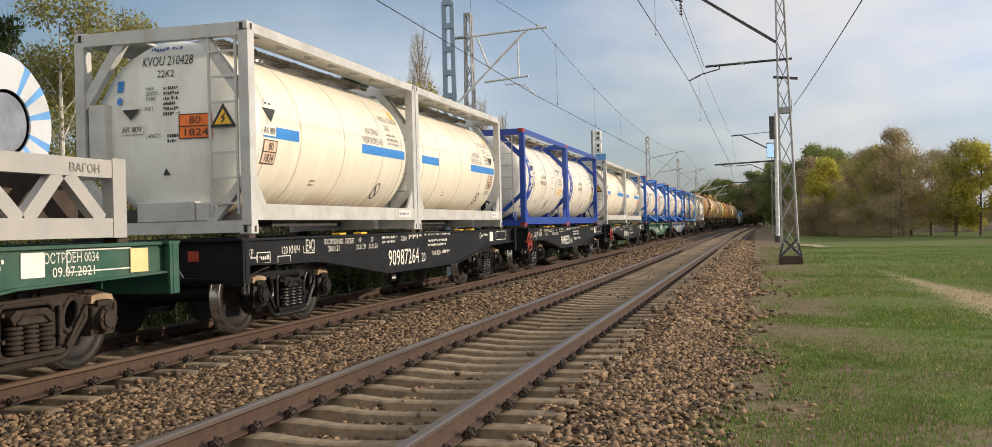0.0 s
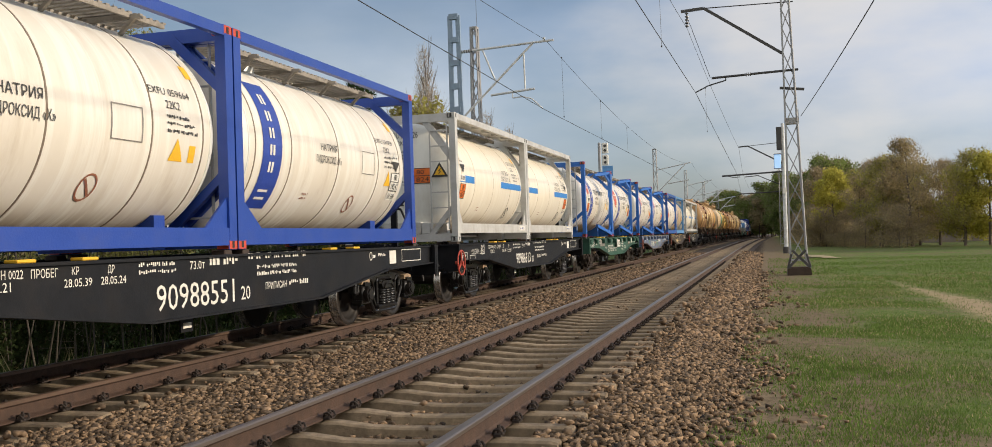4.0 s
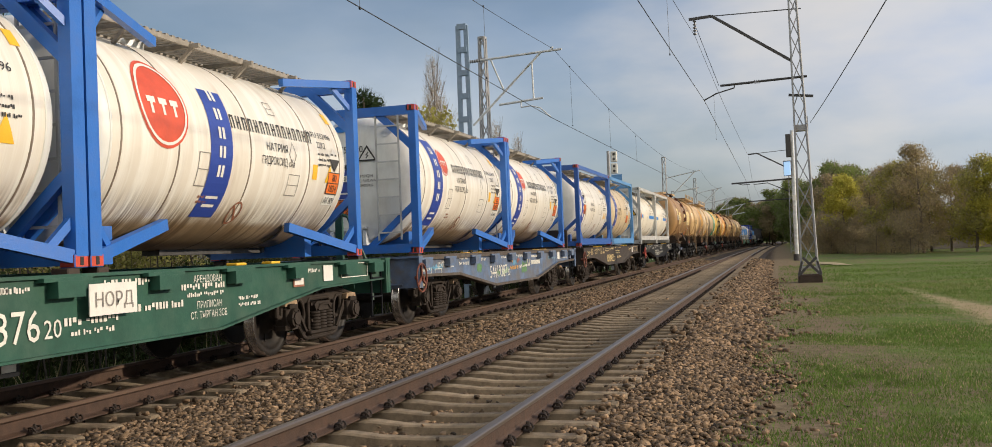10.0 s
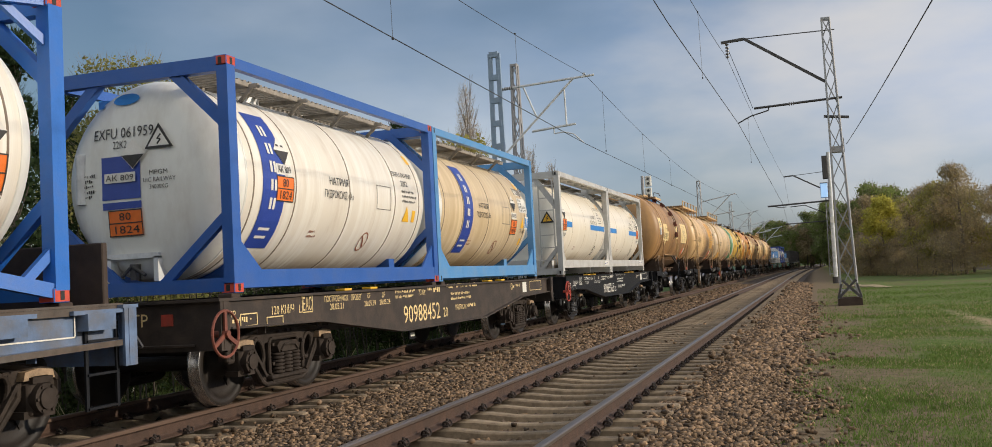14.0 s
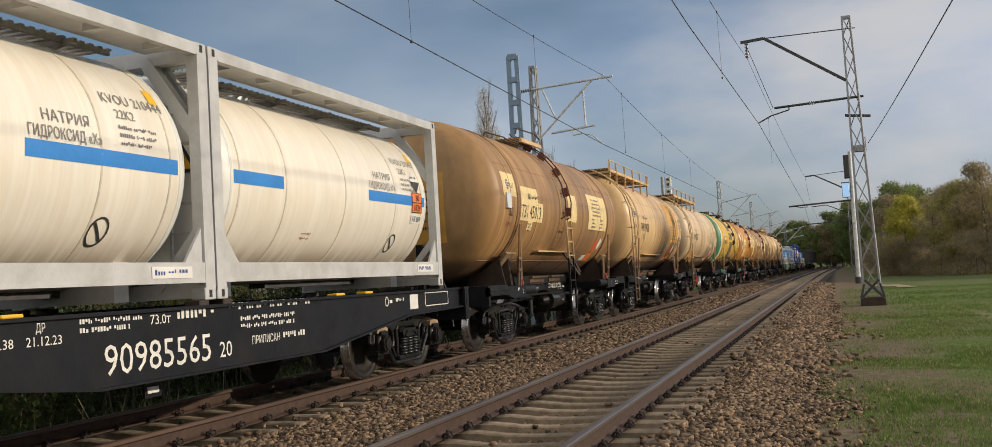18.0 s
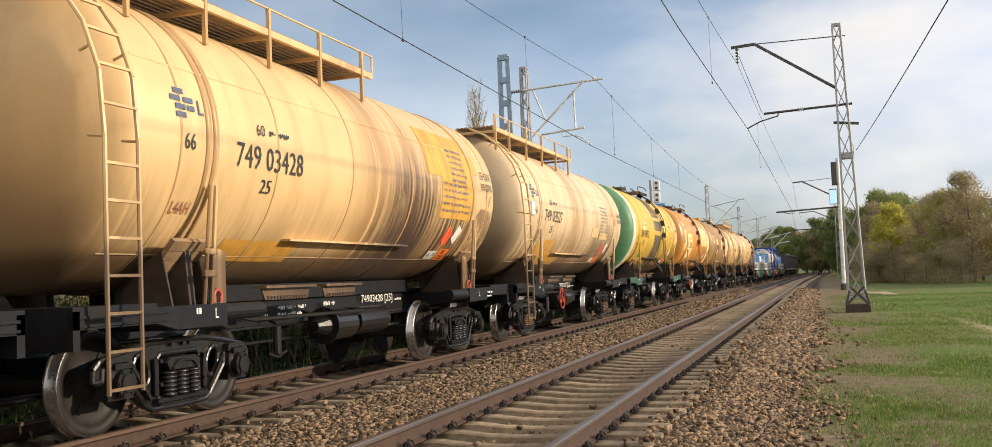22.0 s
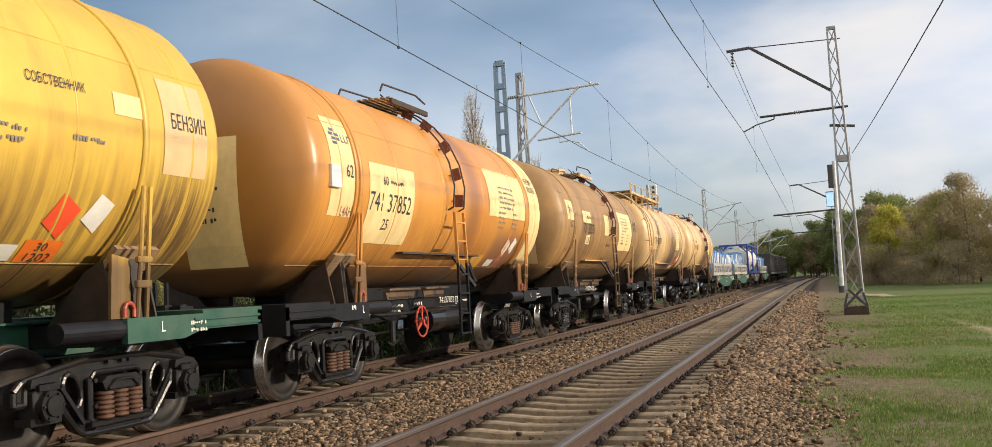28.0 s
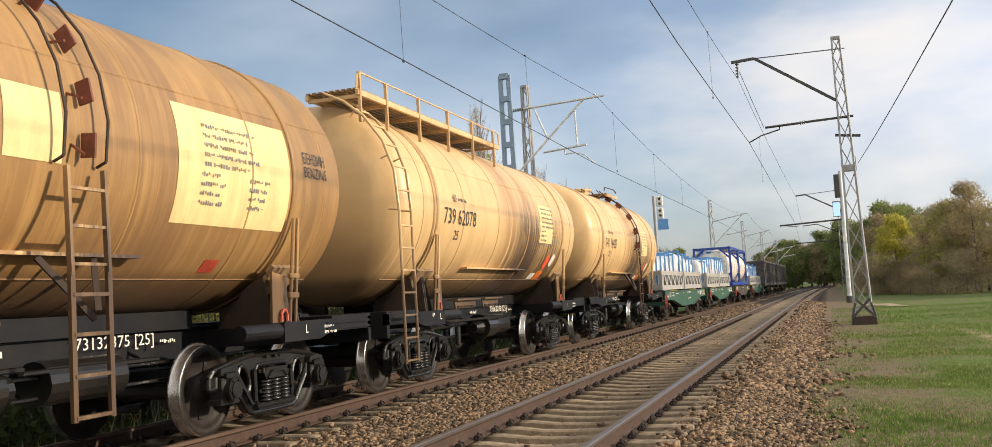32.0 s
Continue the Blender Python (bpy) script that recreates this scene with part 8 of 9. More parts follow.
        reach = lambda x, z: -TH - 0.46 * math.sqrt(max(0.02, 1 - (x * x + z * z) / r ** 2)) - 0.006
        grid = [[bm.verts.new((x, reach(x, z), TZ + z)) for x in (x0, (x0 + x1) / 2, x1)] for z in (z0, (z0 + z1) / 2, z1)]
        for p, q in zip(grid, grid[1:]):
            for i in range(2):
                bm.faces.new((p[i], p[i + 1], q[i + 1], q[i]))
        plate = part("end_plate", bm, mat, w, "painted plate on the tank's end")
        part("end_lettering", bars_of_text(B(), 2, lambda u, v: (x0 + 0.04 + u, reach(x0 + 0.04 + u, z1 - 0.07 + v) - 0.005, TZ + z1 - 0.07 + v), 0.05, 0.03, rng, (x1 - x0) * 0.75), "letter_white" if mat == "letter_black" else "letter_black", plate)
    for text, y, z, h, width in words:
        mark("stencilled_word", write(B(), text, h, place(y, z), width), "letter_rust" if text == "L4AH" else "letter_black")
    spots = [(4 if not bands else 2, 2.1, -0.18, 0.055, 0.035, 0.42), (4 if not bands else 1, 2.95, -0.18, 0.055, 0.035, 0.38), ]
    if inscription:
        spots = inscription
    elif not bands:
        spots.append((5, 2.15, 0.30, 0.055, 0.04, 1.0))
    for rows, y, z, h, gap, width in spots:
        mark("small_lettering", bars_of_text(B(), rows, place(y, z), h, gap, rng, width), "letter_grey")
    if red_sign:
        part("fire_sign", shape_on(B(), r, [(2.85, -0.84), (3.10, -0.96), (3.22, -0.72), (2.98, -0.60)], ctr), "sign_red" if red_sign is True else "bleached_plate", w, "diamond flammable sign")
        part("white_sign", shape_on(B(), r, [(3.26, -0.80), (3.48, -0.90), (3.60, -0.66), (3.40, -0.58)], ctr), "white_plate", w)
        shift = 0.29 if flaked else 0.0
        part("hazard_plate", shell(B(), r, 2.80 + shift, 3.22 + shift, -1.14, -0.97, ctr, 3, 0.006), "orange_plate" if red_sign is True else "letter_rust", w, "weathered hazard plate")
        part("code_plate", shell(B(), r, 2.38 + shift, 2.75 + shift, -1.13, -1.01, ctr, 3, 0.006), "white_plate", w)
        if bands or flaked:
            mark("hazard_marking", write(write(B(), "30", 0.065, place(2.93 + shift, -1.05), 0.13), "1202", 0.065, place(2.86 + shift, -1.13), 0.30))
        if flaked:
            mark("code_marking", write(B(), "AK 315", 0.08, place(2.41 + shift, -1.11), 0.30))
    if number:
        side_text(w, [(number.replace(" ", "") + " [25]", 1.55, 1.0, 0.12, 1.15)], "letter_white", "number on the frame", 0.424, "frame_number")
    small_marks(w, [(-4.12, 1.05, 1, 0.07, 0.10), (4.5, 1.04, 2, 0.045, 0.30)], "letter_white", 1.456, rng)
    small_marks(w, [(-2.6, 0.99, 2, 0.06, 0.60), (-1.7, 0.99, 2, 0.06, 0.65), (-0.9, 0.99, 2, 0.06, 0.75), (0.35, 1.0, 1, 0.07, 0.35), (2.8, 1.0, 1, 0.05, 0.3)], "letter_white", 0.424, rng)
    part("train_pipe", line(B(), [(1.15, -2.9, 0.97), (1.12, -2.6, 0.93), (1.10, 0.2, 0.92), (0.70, 0.6, 0.86), (0.70, 2.4, 0.86)], 0.024), "bogie", w, "brake pipe along the frame")
    part("hanging_valve", line(rod(B(), (1.0, -1.9, 0.50), (1.0, -1.9, 0.82), 0.05, 10), [(1.0, -2.1, 0.52), (1.0, -1.9, 0.46), (1.0, -1.7, 0.52)], 0.018), "bogie", w)
    for y in (-3.82, 4.05):
        part("letter_plate", write(B(), "L", 0.10, on_side(1.456, y, 1.0)), "letter_white", w)
    return w


# ---- wagons with other loads ----
def build_lattice_wagon(centre, label, load):
    """A green flat wagon whose white lattice frames hold wrapped loads."""
    w = build_flat_wagon(centre, "chassis_green", label, "", pockets=False, bogie="bogie_brown", seed=int(centre * 7))
    part("yellow_notice", span(B(), 1.318, 1.328, 5.98, 6.26, 0.90, 1.13), "cream_patch", w, "yellowed paper notice")
    side_text(w, [("ПОСТРОЕН 0034", 4.72, 1.03, 0.09, 0.80), ("09.07.2021", 4.90, 0.91, 0.09, 0.56), ("МОДЕЛЬ", 3.95, 0.99, 0.07, 0.36)], "letter_white", "painted model and building date", 1.317)
    for sy in (-1, 1):
        f = thing("coil_frame", "white steel lattice load frame on a green flat wagon", "load frame", "white load frames")
        TRAIN.append((f, centre + sy * 3.1))
        for s in (-1, 1):
            bm = B()
            x = s * 1.18
            span(bm, x - 0.05, x + 0.05, -2.95, 2.95, 1.24, 1.42)
            span(bm, x - 0.05, x + 0.05, -2.95, 2.95, 1.80, 1.97)
            for y in (-2.86, 2.86):
                span(bm, x - 0.06, x + 0.06, y - 0.10, y + 0.10, 1.236, 1.99)
            k = -2.7
            while k < 2.6:
                bar(bm, (x, k, 1.40), (x, k + 0.42, 1.82), 0.09, 0.14)
                bar(bm, (x, k + 1.0, 1.40), (x, k + 0.52, 1.82), 0.09, 0.14)
                k += 1.08
            part("lattice_side", bm, "frame_white", f)
        for y in (-2.86, 2.86):
            part("end_beam", span(span(B(), -1.13, 1.13, y - 0.06, y + 0.06, 1.25, 1.45), -1.13, 1.13, y - 0.06, y + 0.06, 1.8, 1.96), "frame_white", f)
        bm = B()
        write(bm, "ВАГОН", 0.08, on_side(1.238, 2.15, 1.84), 0.42)
        part("frame_letters", bm, "letter_grey", f)
        part("floor_slats", span(B(), -1.1, 1.1, -2.8, 2.8, 1.24, 1.30), "walk_grating", f)
        if load == "coil":
            for y in (-1.9, -0.3, 2.12) if sy > 0 else (-1.5, 0.3):
                coil = thing("steel_coil", "steel coil wrapped in blue and white film", "coil", "wrapped coils")
                TRAIN.append((coil, centre + sy * 3.1 + y))
                z, seg = 2.30, 44
                prof = [(-0.62, 0.30), (-0.62, 0.58), (-0.56, 0.64), (0.56, 0.64), (0.62, 0.58), (0.62, 0.30)]
                bm = B()
                rings = [[bm.verts.new((s_, rr * math.cos(a * 2 * math.pi / seg), z + rr * math.sin(a * 2 * math.pi / seg))) for a in range(seg)] for s_, rr in prof]
                for a, b in zip(rings, rings[1:] + rings[:1]):
                    for i in range(seg):
                        f_ = bm.faces.new((a[i], a[(i + 1) % seg], b[(i + 1) % seg], b[i]))
                        f_.material_index = 1 if (i * 7 // 5) % 4 == 1 else 0
                part("wrapping", bm, ["bag_white", "wrap_blue"], coil, "", True)
                core = revolve(B(), [(-0.60, 0.305), (-0.60, 0.27), (0.60, 0.27), (0.60, 0.305)], 32, "x", (0, 0, z))
                part("core", core, "coil_steel", coil)
                part("cradle", prism(B(), [(-0.75, 1.30), (0.75, 1.30), (0.60, 1.62), (0.38, 1.93), (0.0, 1.82), (-0.38, 1.93), (-0.60, 1.62)], "x", -0.9, 0.9), "chassis_rust", coil)
        else:
            rng = random.Random(int(centre) + sy)
            for y in (-2.2, -1.1, 0.0, 1.1, 2.2):
                bag = thing("wrapped_bundle", "bulging white wrapped bundle with a blue strap", "bundle", "wrapped bundles")
                TRAIN.append((bag, centre + sy * 3.1 + y))
                bm = B()
                bmesh.ops.create_icosphere(bm, subdivisions=3, radius=1.0)
                hgt = rng.uniform(0.62, 0.85)
                for v in bm.verts:
                    d = 1 + 0.10 * noise.noise(v.co * 2.3 + Vector((centre, y, sy)))
                    v.co = Vector((math.copysign(abs(v.co.x) ** 0.6, v.co.x) * 0.95 * d, math.copysign(abs(v.co.y) ** 0.6, v.co.y) * 0.50 * d, 1.30 + hgt + math.copysign(abs(v.co.z) ** 0.7, v.co.z) * hgt * d))
                part("wrapping", bm, "bag_white", bag, "", True)
                part("strap", span(span(B(), -1.0, 1.0, -0.16, -0.10, 1.30 + hgt * 1.9, 1.30 + hgt * 2.0), 0.93, 0.99, -0.16, -0.10, 1.32, 1.30 + hgt * 1.9), "wrap_blue", bag)
    return w


def build_gondola(centre, label):
    w = thing("gondola_wagon", label, "gondola wagon", "wagons of the train")
    TRAIN.append((w, centre))
    build_couplers(w, 6.96)
    for s in (-1, 1):
        build_bogie(w, s * 4.33, "bogie")
        bm = B()
        x = s * 1.45
        span(bm, x - 0.02, x + 0.02, -6.3, 6.3, 1.2, 3.3)
        for y in [-6.25 + k * 1.785 for k in range(8)]:
            span(bm, x - 0.02, x + s * 0.09, y - 0.09, y + 0.09, 1.15, 3.35)
        span(bm, x - 0.05, x + s * 0.09, -6.35, 6.35, 3.28, 3.42)
        span(bm, x - 0.05, x + s * 0.09, -6.35, 6.35, 1.08, 1.30)
        part("side_wall", bm, "gondola_dark", w)
        bm = B()
        span(bm, -1.45, 1.45, s * 6.33, s * 6.27, 1.15, 3.40)
        for z in (1.3, 1.9, 2.5, 3.1):
            span(bm, -1.45, 1.45, s * 6.42, s * 6.30, z, z + 0.12)
        part("end_wall", bm, "gondola_dark", w)
    part("underframe", span(span(B(), -0.3, 0.3, -6.7, 6.7, 0.8, 1.12), -1.4, 1.4, -6.3, 6.3, 1.1, 1.2), "chassis_black", w)
    return w


# ---- the train put together ----
def green_extras(w, xs, rng):
    part("grey_patch", span(B(), xs - 0.004, xs + 0.002, -3.92, -2.86, 0.88, 1.11), "letter_grey", w, "overpainted grey patch")
    side_text(w, [("ТАРА 20 Т", -5.70, 0.87, 0.13, 0.62)], "letter_white", "painted tare weight", xs)
    side_text(w, [("АРЕНДОВАН", 1.47, 1.03, 0.075, 0.54), ("ПРИПИСАН", 1.52, 0.76, 0.075, 0.48), ("СТ. ТЫРГАН ЗСБ", 1.40, 0.655, 0.075, 0.70)], "letter_white", "painted lease and depot inscription", xs)
    small_marks(w, [(1.25, 0.96, 1, 0.075, 0.95), (1.35, 0.885, 1, 0.055, 0.80), (2.35, 0.80, 2, 0.05, 0.5), (-0.48, 0.745, 1, 0.085, 1.0), (-0.40, 0.655, 1, 0.06, 0.6), (-2.0, 1.06, 2, 0.06, 0.5), (-1.25, 1.06, 1, 0.08, 0.28), (-2.7, 0.78, 1, 0.085, 0.5), (-6.31, 1.0, 1, 0.12, 0.46)], "letter_white", xs, rng)
    notice = part("notice_frame", span(B(), xs, xs + 0.006, 3.66, 3.95, 0.88, 1.09), "letter_rust", w, "white notice in a red frame")
    part("notice_sheet", span(B(), xs + 0.006, xs + 0.010, 3.685, 3.925, 0.905, 1.065), "white_plate", notice)
    plate = part("destination_plate", span(B(), xs + 0.09, xs + 0.10, -0.28, 0.38, 0.81, 1.09), "white_plate", w, "white plate with dark letters")
    part("plate_letters", write(B(), "НОРД", 0.13, on_side(xs + 0.105, -0.22, 0.885), 0.54), "letter_grey", plate)


def graffiti(w, xs, rng):
    """Bleached blue sides with sprayed paint, and the owner's emblem and name as plain shapes."""
    part("end_flap", span(B(), -1.22, 1.22, FH - 0.07, FH, 1.19, 1.74, 0.01), "chassis_rust", w, "rusty brown end flap standing up")
    for y0, y1, z0, z1, mat in ((-5.9, -5.2, 0.90, 1.05, "sky_spray"), (-3.06, -2.76, 0.79, 1.01, "faded_green"), (-1.63, -1.32, 0.67, 0.84, "faded_green"), (-1.18, -0.66, 0.67, 0.87, "pale_green"), (-0.27, 0.12, 0.85, 1.10, "sky_spray"), (0.07, 0.44, 0.91, 1.05, "faded_red"), (0.55, 1.05, 0.66, 0.96, "faded_green"), (-0.48, -0.23, 0.92, 1.06, "ochre_patch"), (3.4, 4.3, 0.90, 1.05, "faded_blue")):
        bm = B()
        n = 9
        lo = [bm.verts.new((xs - 0.003, y0 + (y1 - y0) * i / n, z0 + 0.07 * rng.random())) for i in range(n + 1)]
        hi = [bm.verts.new((xs - 0.003, y0 + (y1 - y0) * i / n + 0.05, z1 - 0.09 * rng.random())) for i in range(n + 1)]
        for i in range(n):
            bm.faces.new((lo[i], lo[i + 1], hi[i + 1], hi[i]))
        part("sprayed_paint", bm, mat, w, "bleached sprayed paint")
    bm = B()
    for k in range(9):
        span(bm, xs, xs + 0.003, 1.53 + k * 0.103, 1.53 + k * 0.103 + 0.07, 0.85, 0.95)
        span(bm, xs, xs + 0.003, 1.55 + k * 0.10, 1.55 + k * 0.10 + 0.06, 1.02, 1.07)
    ring = [(1.27 + 0.11 * math.cos(a * math.pi / 8), 0.95 + 0.12 * math.sin(a * math.pi / 8)) for a in range(16)]
    for (ya, za), (yb, zb) in zip(ring, ring[1:] + ring[:1]):
        bar(bm, (xs, ya, za), (xs, yb, zb), 0.006, 0.05)
    part("owner_emblem", bm, "letter_white", w, "pale round emblem and a row of letters")
    part("sprayed_letters", bars_of_text(B(), 1, on_side(xs + 0.003, -0.50, 0.78), 0.10, 0.03, rng, 0.76), "ochre_patch", w, "ochre sprayed letters")
    part("deck_edge", span(B(), 1.19, 1.365, -FH, FH, 1.186, 1.205), "deck_brown", w, "worn brown deck edge")
    part("rim_strip", span(B(), 1.352, 1.358, -FH, FH, 1.12, 1.185), "deck_brown", w, "worn brown rim under the deck edge")
    low = B()
    for (ya, za), (yb, zb) in zip(sill_outline(0.52)[2:], sill_outline(0.52)[3:]):
        bar(low, (1.31, ya, za - 0.015), (1.31, yb, zb - 0.015), 0.165, 0.05)
    part("lower_flange", low, "deck_brown", w, "worn brown lower flange")


build_lattice_wagon(2.32, "green flat wagon with white lattice frames holding wrapped coils", "coil")
C1 = 16.94
PITCH = 14.62
STRIPES = ((-2.57, -1.56), (0.65, 2.57))
build_flat_wagon(C1, "chassis_black", "glossy black flat wagon under two cream tank containers", "90987264", wheel="", seed=1, dates=("20.01.21", "20.01.39", "20.01.24"))
build_flat_wagon(C1 + PITCH, "chassis_black", "black flat wagon with red brake wheel under navy-framed containers", "90988551", seed=2, dates=("28.05.21", "28.05.39", "28.05.24"))
build_flat_wagon(C1 + 2 * PITCH, "chassis_black", "black flat wagon with red brake wheel under cream containers", "90986613", seed=3, dates=("12.01.21", "12.01.38", "12.01.24"))
build_flat_wagon(C1 + 3 * PITCH, "chassis_green", "green flat wagon with stake pockets under blue-framed containers", "42319376", deep=0.52, bogie="bogie_brown", pockets=True, wheel="", seed=4, extra=(green_extras,))
build_flat_wagon(C1 + 4 * PITCH, "chassis_blue", "bleached grey-blue flat wagon with sprayed paint on its sides", "54419387", deep=0.52, bogie="bogie_brown", pockets=True, wheel="wheel_rust", seed=5, extra=(graffiti,))
build_flat_wagon(C1 + 5 * PITCH, "chassis_brown", "dusty brown flat wagon with yellowed inscriptions", "90988452", light="cream_patch", bogie="bogie_brown", wheel="wheel_rust", seed=6, dates=("28.05.21", "28.05.39", "28.05.24"))
build_flat_wagon(C1 + 6 * PITCH, "chassis_black", "black flat wagon between a brown wagon and the first tank wagon", "90985565", seed=7, dates=("21.12.20", "21.12.38", "21.12.23"))
GREY = "cream tank container with blue stripes in a light grey steel frame"
NAVY = "white tank container with a blue panel in a navy steel frame"
BLUE = "dirty white tank container with red emblem in blue frame"
for k, (code_a, code_b) in ((0, ("KVOU 210428", "KVOU 210315")), (2, ("KVOU 210326", "KVOU 210340")), (6, ("KVOU 210444", "KVOU 210457"))):
    for s, code_ in ((-1, code_a), (1, code_b)):
        build_container(C1 + k * PITCH + s * 3.045, "grey", GREY, "frame_grey", "tank_cream", "tank_end_grey", STRIPES, seed=k + 20 + s, flip=s > 0, ends=(s,), code=code_, low_plate=k == 6, plates={0: "bleached_plate", 2: "orange_plate", 6: "orange_plate"}[k])
for s in (-1, 1):
    build_container(C1 + PITCH + s * 3.045, "navy", NAVY, "frame_navy", "tank_white", "tank_end_grey", (), seed=30 + s, corner="corner_red", code="EXFU 059664" if s < 0 else "EXFU 591959", panel=True, flip=True, plates="white_plate", lead=s < 0, ends=(1,))
    build_container(C1 + 3 * PITCH + s * 3.045, "open", BLUE, "frame_blue", "tank_soiled", "tank_end_grey", (), seed=40 + s, ends=(s,), **({"logo": (-1.72, 0.33, 0.43), "panel_at": -0.90, "name_at": -0.42, "panel_wide": 0.46} if s > 0 else {}), corner="corner_red", code="EXFU 552496", panel=True, red_logo=True, name_bars=True)
    build_container(C1 + 4 * PITCH + s * 3.045, "open", BLUE, "frame_blue", "tank_soiled", "tank_end_grey", (), seed=50 + s, ends=(1,), logo=(-1.28, 0.38, 0.235), panel_at=-1.96, panel_wide=0.48, corner="corner_red", code="EXFU 552490", panel=True, red_logo=True, name_bars=True, flip=True)
build_container(C1 + 5 * PITCH - 3.045, "navy", "cream tank container with a blue panel in blue frame", "frame_mid", "tank_white", "tank_end_grey", (), seed=60, corner="corner_red", code="EXFU 061959", climb=False, panel=True, flip=True, end_plate="orange_plate", lead=True)
build_container(C1 + 5 * PITCH + 3.045, "navy", "stained tan tank container with a blue panel in pale blue frame", "frame_sky", "tank_tan", "tank_end_grey", (), seed=61, noticed=True, code="EXFU 551201", climb=False, panel=True, flip=True, panel_at=-1.46, ends=(1,))

T1 = C1 + 6 * PITCH + 7.31 + 6.01
STEP = 12.02
CREAM = ((-4.78, -4.02, 0.02, 0.46, "cream_patch"), (-3.77, -2.57, -0.02, 0.26, "cream_patch"), (-3.77, -2.24, -0.40, -0.02, "cream_patch"), (-3.18, -2.87, -0.58, -0.40, "cream_patch"), (-0.17, 0.57, -0.30, 0.32, "cream_patch"),
         (1.75, 3.70, -0.41, 0.45, "cream_patch"))
DULL = ((-4.61, -3.92, -0.02, 0.45, "cream_patch"), (-2.97, -2.05, -0.02, 0.28, "cream_patch"), (-2.54, -2.09, -0.56, -0.33, "cream_patch"), (-0.34, 0.26, -0.27, 0.30, "cream_patch"), (1.74, 3.76, -0.64, 0.50, "cream_patch"), (2.60, 2.84, -1.08, -0.96, "red_paint"))
TALL = ((-4.62, -3.98, -0.55, 0.70, "cream_patch"), (-3.52, -1.98, -0.85, 0.22, "cream_patch"), (1.52, 3.92, -0.24, 0.64, "cream_patch"))
build_tank_wagon(T1, "streaked brown tank wagon with pale yellow panels", "tank_brown", number="731 45013", number_at=(-3.68, 1.28), number_z=-0.34, patches=CREAM, words=(("62", -4.42, -0.34, 0.17, 0.20), ("L4AH", -4.54, -0.55, 0.11, 0.32)), emblem=(-4.60, 0.12, 0.60), wood="tank_sand", seed=71, ladder_y=-0.62, boxed=True, end_patch=(-0.15, 0.55, -0.80, 0.48, "ochre_patch"))
build_tank_wagon(T1 + STEP, "cream tank wagon with dark oil streaks and a long ladder", "tank_sand", "end", number="749 03428", number_at=(-3.44, 1.38), number_z=-0.25, patches=((1.82, 3.80, 0.14, 0.90, "ochre_patch"), (3.90, 4.12, 0.30, 0.62, "ochre_patch"), (2.37, 3.80, -0.50, 0.14, "ochre_patch"), (-3.15, -1.6, -1.20, -0.98, "ochre_patch")), wood="tank_sand", words=(("БЕНЗИН", 4.27, 0.25, 0.13, 0.55), ("BENZINS", 4.27, 0.06, 0.13, 0.57), ("66", -4.31, -0.17, 0.16, 0.18), ("L4AH", -4.32, -0.77, 0.12, 0.30)), emblem=(-4.47, 0.08, 0.95), seed=72, inscription=((6, 2.85, 0.60, 0.06, 0.04, 0.75), (5, 2.45, 0.02, 0.06, 0.045, 1.25)), flaked=True)
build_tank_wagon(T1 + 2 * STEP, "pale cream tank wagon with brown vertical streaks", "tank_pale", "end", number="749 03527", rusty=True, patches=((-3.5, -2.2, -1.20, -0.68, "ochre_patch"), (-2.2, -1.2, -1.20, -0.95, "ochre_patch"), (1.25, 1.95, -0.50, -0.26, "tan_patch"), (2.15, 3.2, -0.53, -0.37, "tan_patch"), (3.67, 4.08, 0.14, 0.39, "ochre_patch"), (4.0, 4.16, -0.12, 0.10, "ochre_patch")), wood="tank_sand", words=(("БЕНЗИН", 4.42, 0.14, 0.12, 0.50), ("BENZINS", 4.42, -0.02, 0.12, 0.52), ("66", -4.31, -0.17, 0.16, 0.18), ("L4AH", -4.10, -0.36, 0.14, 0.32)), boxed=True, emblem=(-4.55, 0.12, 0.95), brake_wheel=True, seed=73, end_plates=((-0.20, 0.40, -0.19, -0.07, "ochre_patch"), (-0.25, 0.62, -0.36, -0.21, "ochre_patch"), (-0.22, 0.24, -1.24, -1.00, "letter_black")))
build_tank_wagon(T1 + 3 * STEP, "yellow tank wagon with green end and sooty band", "tank_yellow", steel="chassis_green", number="504 43092", rusty=True, end_patch=(0.0, 0.72, -1.15, 0.62, "chassis_green"), bands=((-4.92, -4.45, "white_band"), (-0.80, 0.62, "dark_band")), lead_paint="green_band", patches=((1.1, 1.72, -0.2, 0.38, "cream_patch"), (-0.85, 0.64, -0.14, 0.02, "tank_yellow"), (-0.85, 0.64, 0.38, 0.50, "tank_yellow"), (-3.20, -2.45, -0.04, 0.26, "cream_patch"), (-2.95, -2.35, -0.93, -0.78, "green_band"), (4.12, 4.78, -0.35, 0.55, "tan_patch"), (3.45, 3.85, 0.10, 0.30, "cream_patch")), wood="chassis_brown",
                 words=(("62", -4.14, -0.38, 0.17, 0.20), ("L4AH", -4.18, -0.56, 0.11, 0.32), ("СОБСТВЕННИК", 2.45, 0.22, 0.085, 0.66), ("БЕНЗИН", 4.22, 0.08, 0.15, 0.55)), seed=74)
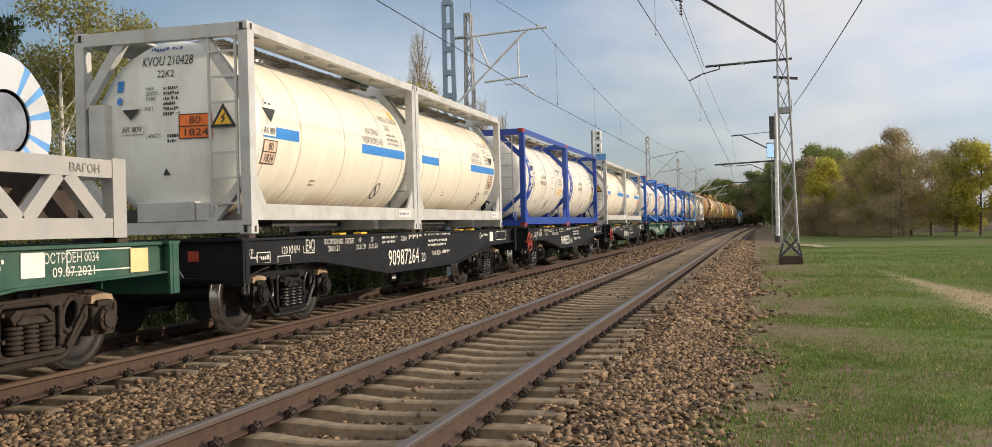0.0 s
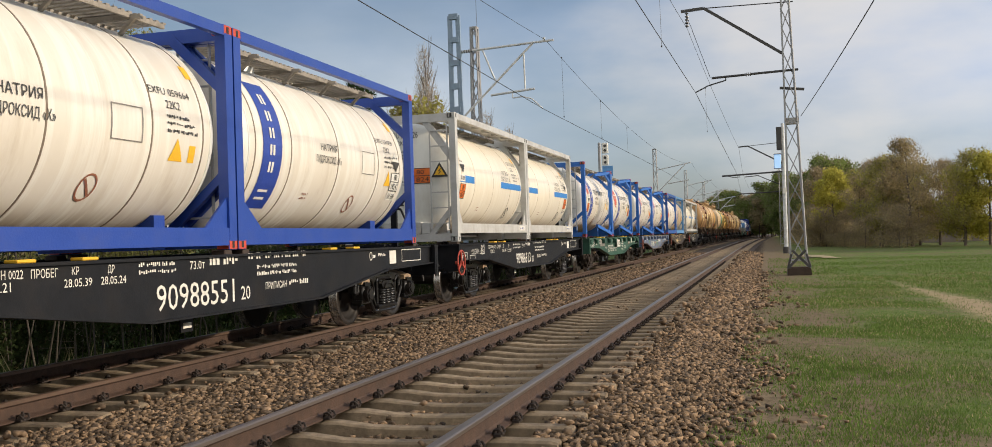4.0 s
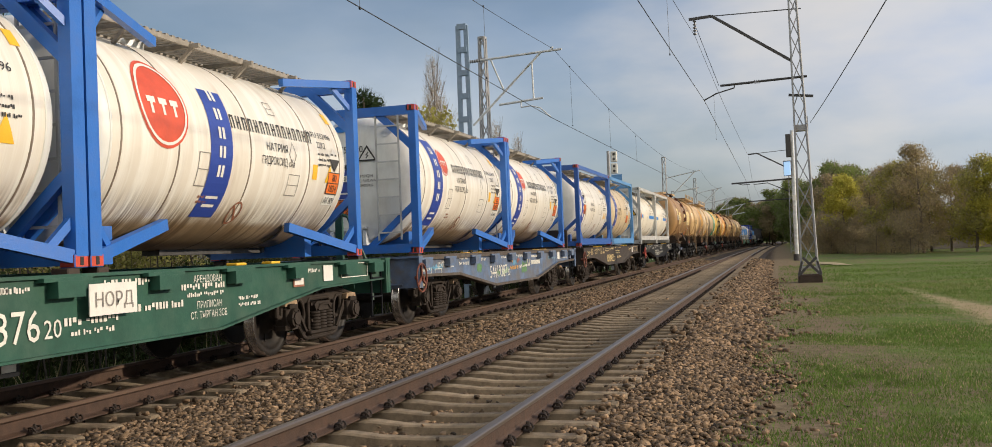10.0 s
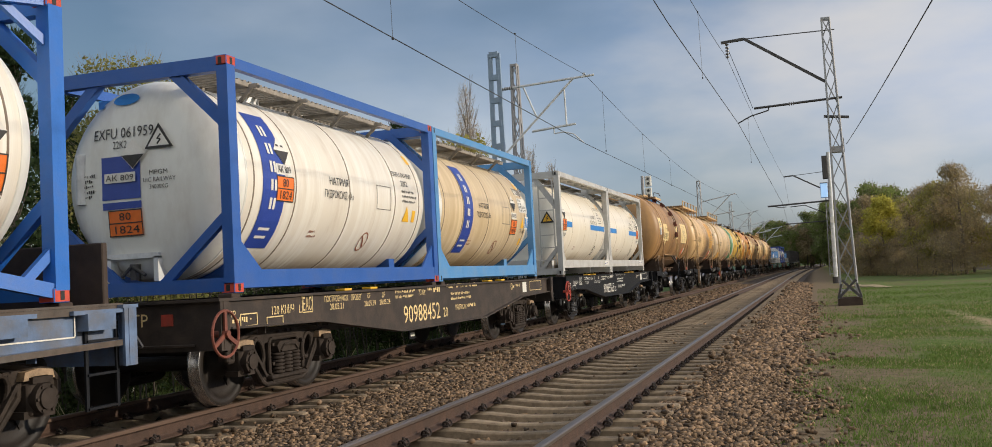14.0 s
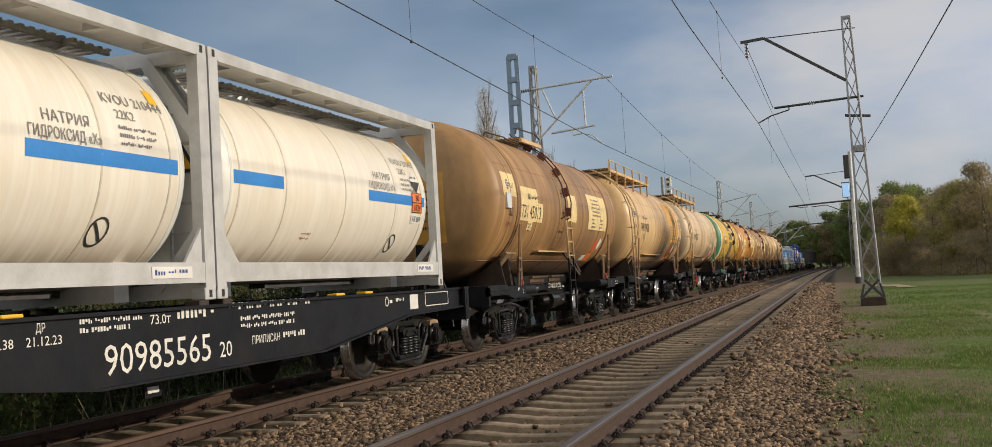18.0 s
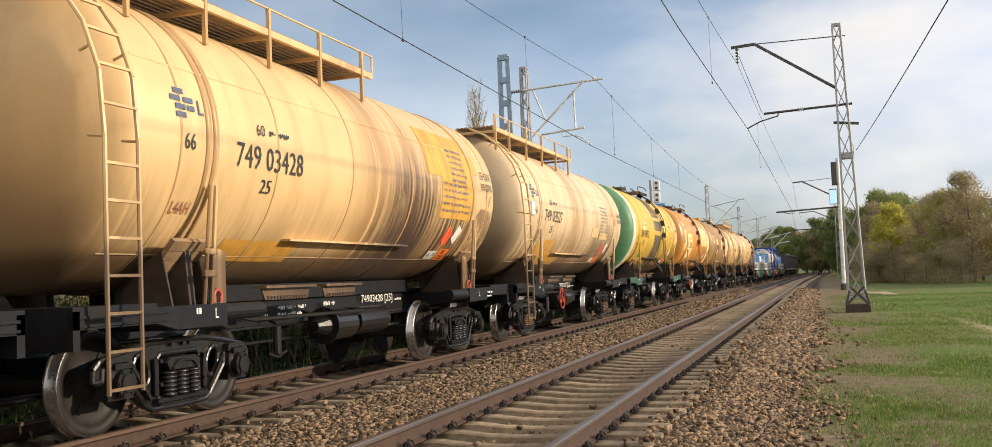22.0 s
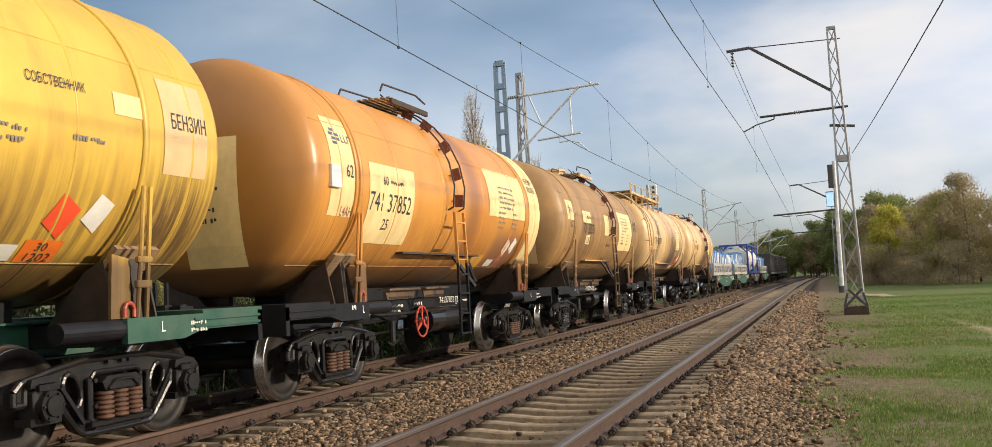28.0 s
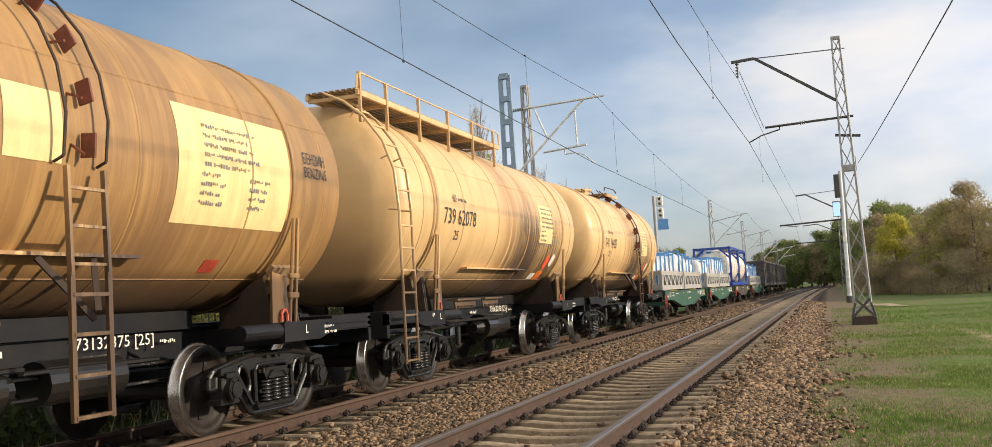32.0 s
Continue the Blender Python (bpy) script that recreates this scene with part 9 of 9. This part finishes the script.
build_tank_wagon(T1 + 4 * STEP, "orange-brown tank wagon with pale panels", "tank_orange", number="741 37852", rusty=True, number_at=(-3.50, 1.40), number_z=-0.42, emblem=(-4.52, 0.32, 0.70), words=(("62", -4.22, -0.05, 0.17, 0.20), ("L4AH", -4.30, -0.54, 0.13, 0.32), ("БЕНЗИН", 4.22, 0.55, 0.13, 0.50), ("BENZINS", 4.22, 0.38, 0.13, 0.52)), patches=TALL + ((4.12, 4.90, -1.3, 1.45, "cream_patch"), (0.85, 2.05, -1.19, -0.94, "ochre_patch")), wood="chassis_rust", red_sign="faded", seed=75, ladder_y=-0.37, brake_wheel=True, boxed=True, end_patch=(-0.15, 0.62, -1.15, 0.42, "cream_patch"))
build_tank_wagon(T1 + 5 * STEP, "dull olive-brown tank wagon with pale yellow panels", "tank_olive", number="731 32375", patches=DULL, ladder_y=0.40, number_at=(-2.91, 1.22), wood="tank_sand", words=(("БЕНЗИН", 4.08, 0.16, 0.13, 0.52), ("BENZINS", 4.08, 0.0, 0.13, 0.54), ("62", -4.28, -0.20, 0.17, 0.20), ("L4AH", -4.47, -0.77, 0.12, 0.30)), emblem=(-4.47, 0.12, 0.62), end_patch=(0.05, 0.85, -1.05, 0.30, "tan_patch"), red_sign=False, seed=76)
build_tank_wagon(T1 + 6 * STEP, "sand-coloured tank wagon with dark streaks and a long ladder", "tank_sand", "end", number="739 62078", patches=((2.0, 3.0, -0.4, 0.4, "cream_patch"),), wood="tank_sand", seed=77)
build_tank_wagon(T1 + 7 * STEP, "sand-coloured tank wagon with a short ladder", "tank_sand", number="741 14427", patches=((2.0, 3.0, -0.4, 0.4, "cream_patch"),), wood="tank_sand", seed=78)
R0 = T1 + 7 * STEP + 6.01 + 7.31
for k in (0, 1):
    build_lattice_wagon(R0 + k * PITCH, "green flat wagon loaded with white wrapped bundles", "bundle")
build_flat_wagon(R0 + 2 * PITCH, "chassis_brown", "brown flat wagon under navy-framed tank containers", "", seed=9)
for s in (-1, 1):
    build_container(R0 + 2 * PITCH + s * 3.045, "navy", NAVY, "frame_navy", "tank_white", "tank_end_grey", (), seed=80 + s, code="EXFU 550001", panel=True, flip=True, ends=(1,))
build_lattice_wagon(R0 + 3 * PITCH, "green flat wagon with white bundles near the train's end", "bundle")
for k in range(3):
    build_gondola(R0 + 3 * PITCH + 7.31 + 6.96 + k * 13.92, "dark steel gondola wagon at the end of the train")

# ---- what moves ----
TRAVEL = (0.0, 21.206, 42.477, 63.975, 85.366, 106.852, 128.690, 150.468, 172.018)     # metres, every four seconds


def travel(t):
    """How far the train has gone at t seconds."""
    j = max(0, min(7, int(t // 4)))
    u = (t - 4 * j) / 4

    def slope(i):
        a, b = max(0, i - 1), min(8, i + 1)
        return (TRAVEL[b] - TRAVEL[a]) / (b - a)
    p, q, m, n = TRAVEL[j], TRAVEL[j + 1], slope(j), slope(j + 1)
    return p * (1 + 2 * u) * (1 - u) ** 2 + m * u * (1 - u) ** 2 + q * u * u * (3 - 2 * u) + n * u * u * (u - 1)


def motions():
    times = [0.5 * k for k in range(65)]
    for ob, place in TRAIN:
        rows = []
        for t in times:
            y = place - travel(t)
            rows.append((t, pose(TRAIN_C + bend(y), y, 0, 0, 0, heading(y))))
        walk(ob, rows)
    spin = [k / 10 for k in range(321)]
    for ob, dy in WHEELS:
        walk(ob, [(t, pose(0, dy, WHEEL_R, math.degrees(travel(t) / WHEEL_R) % 360)) for t in spin])


motions()
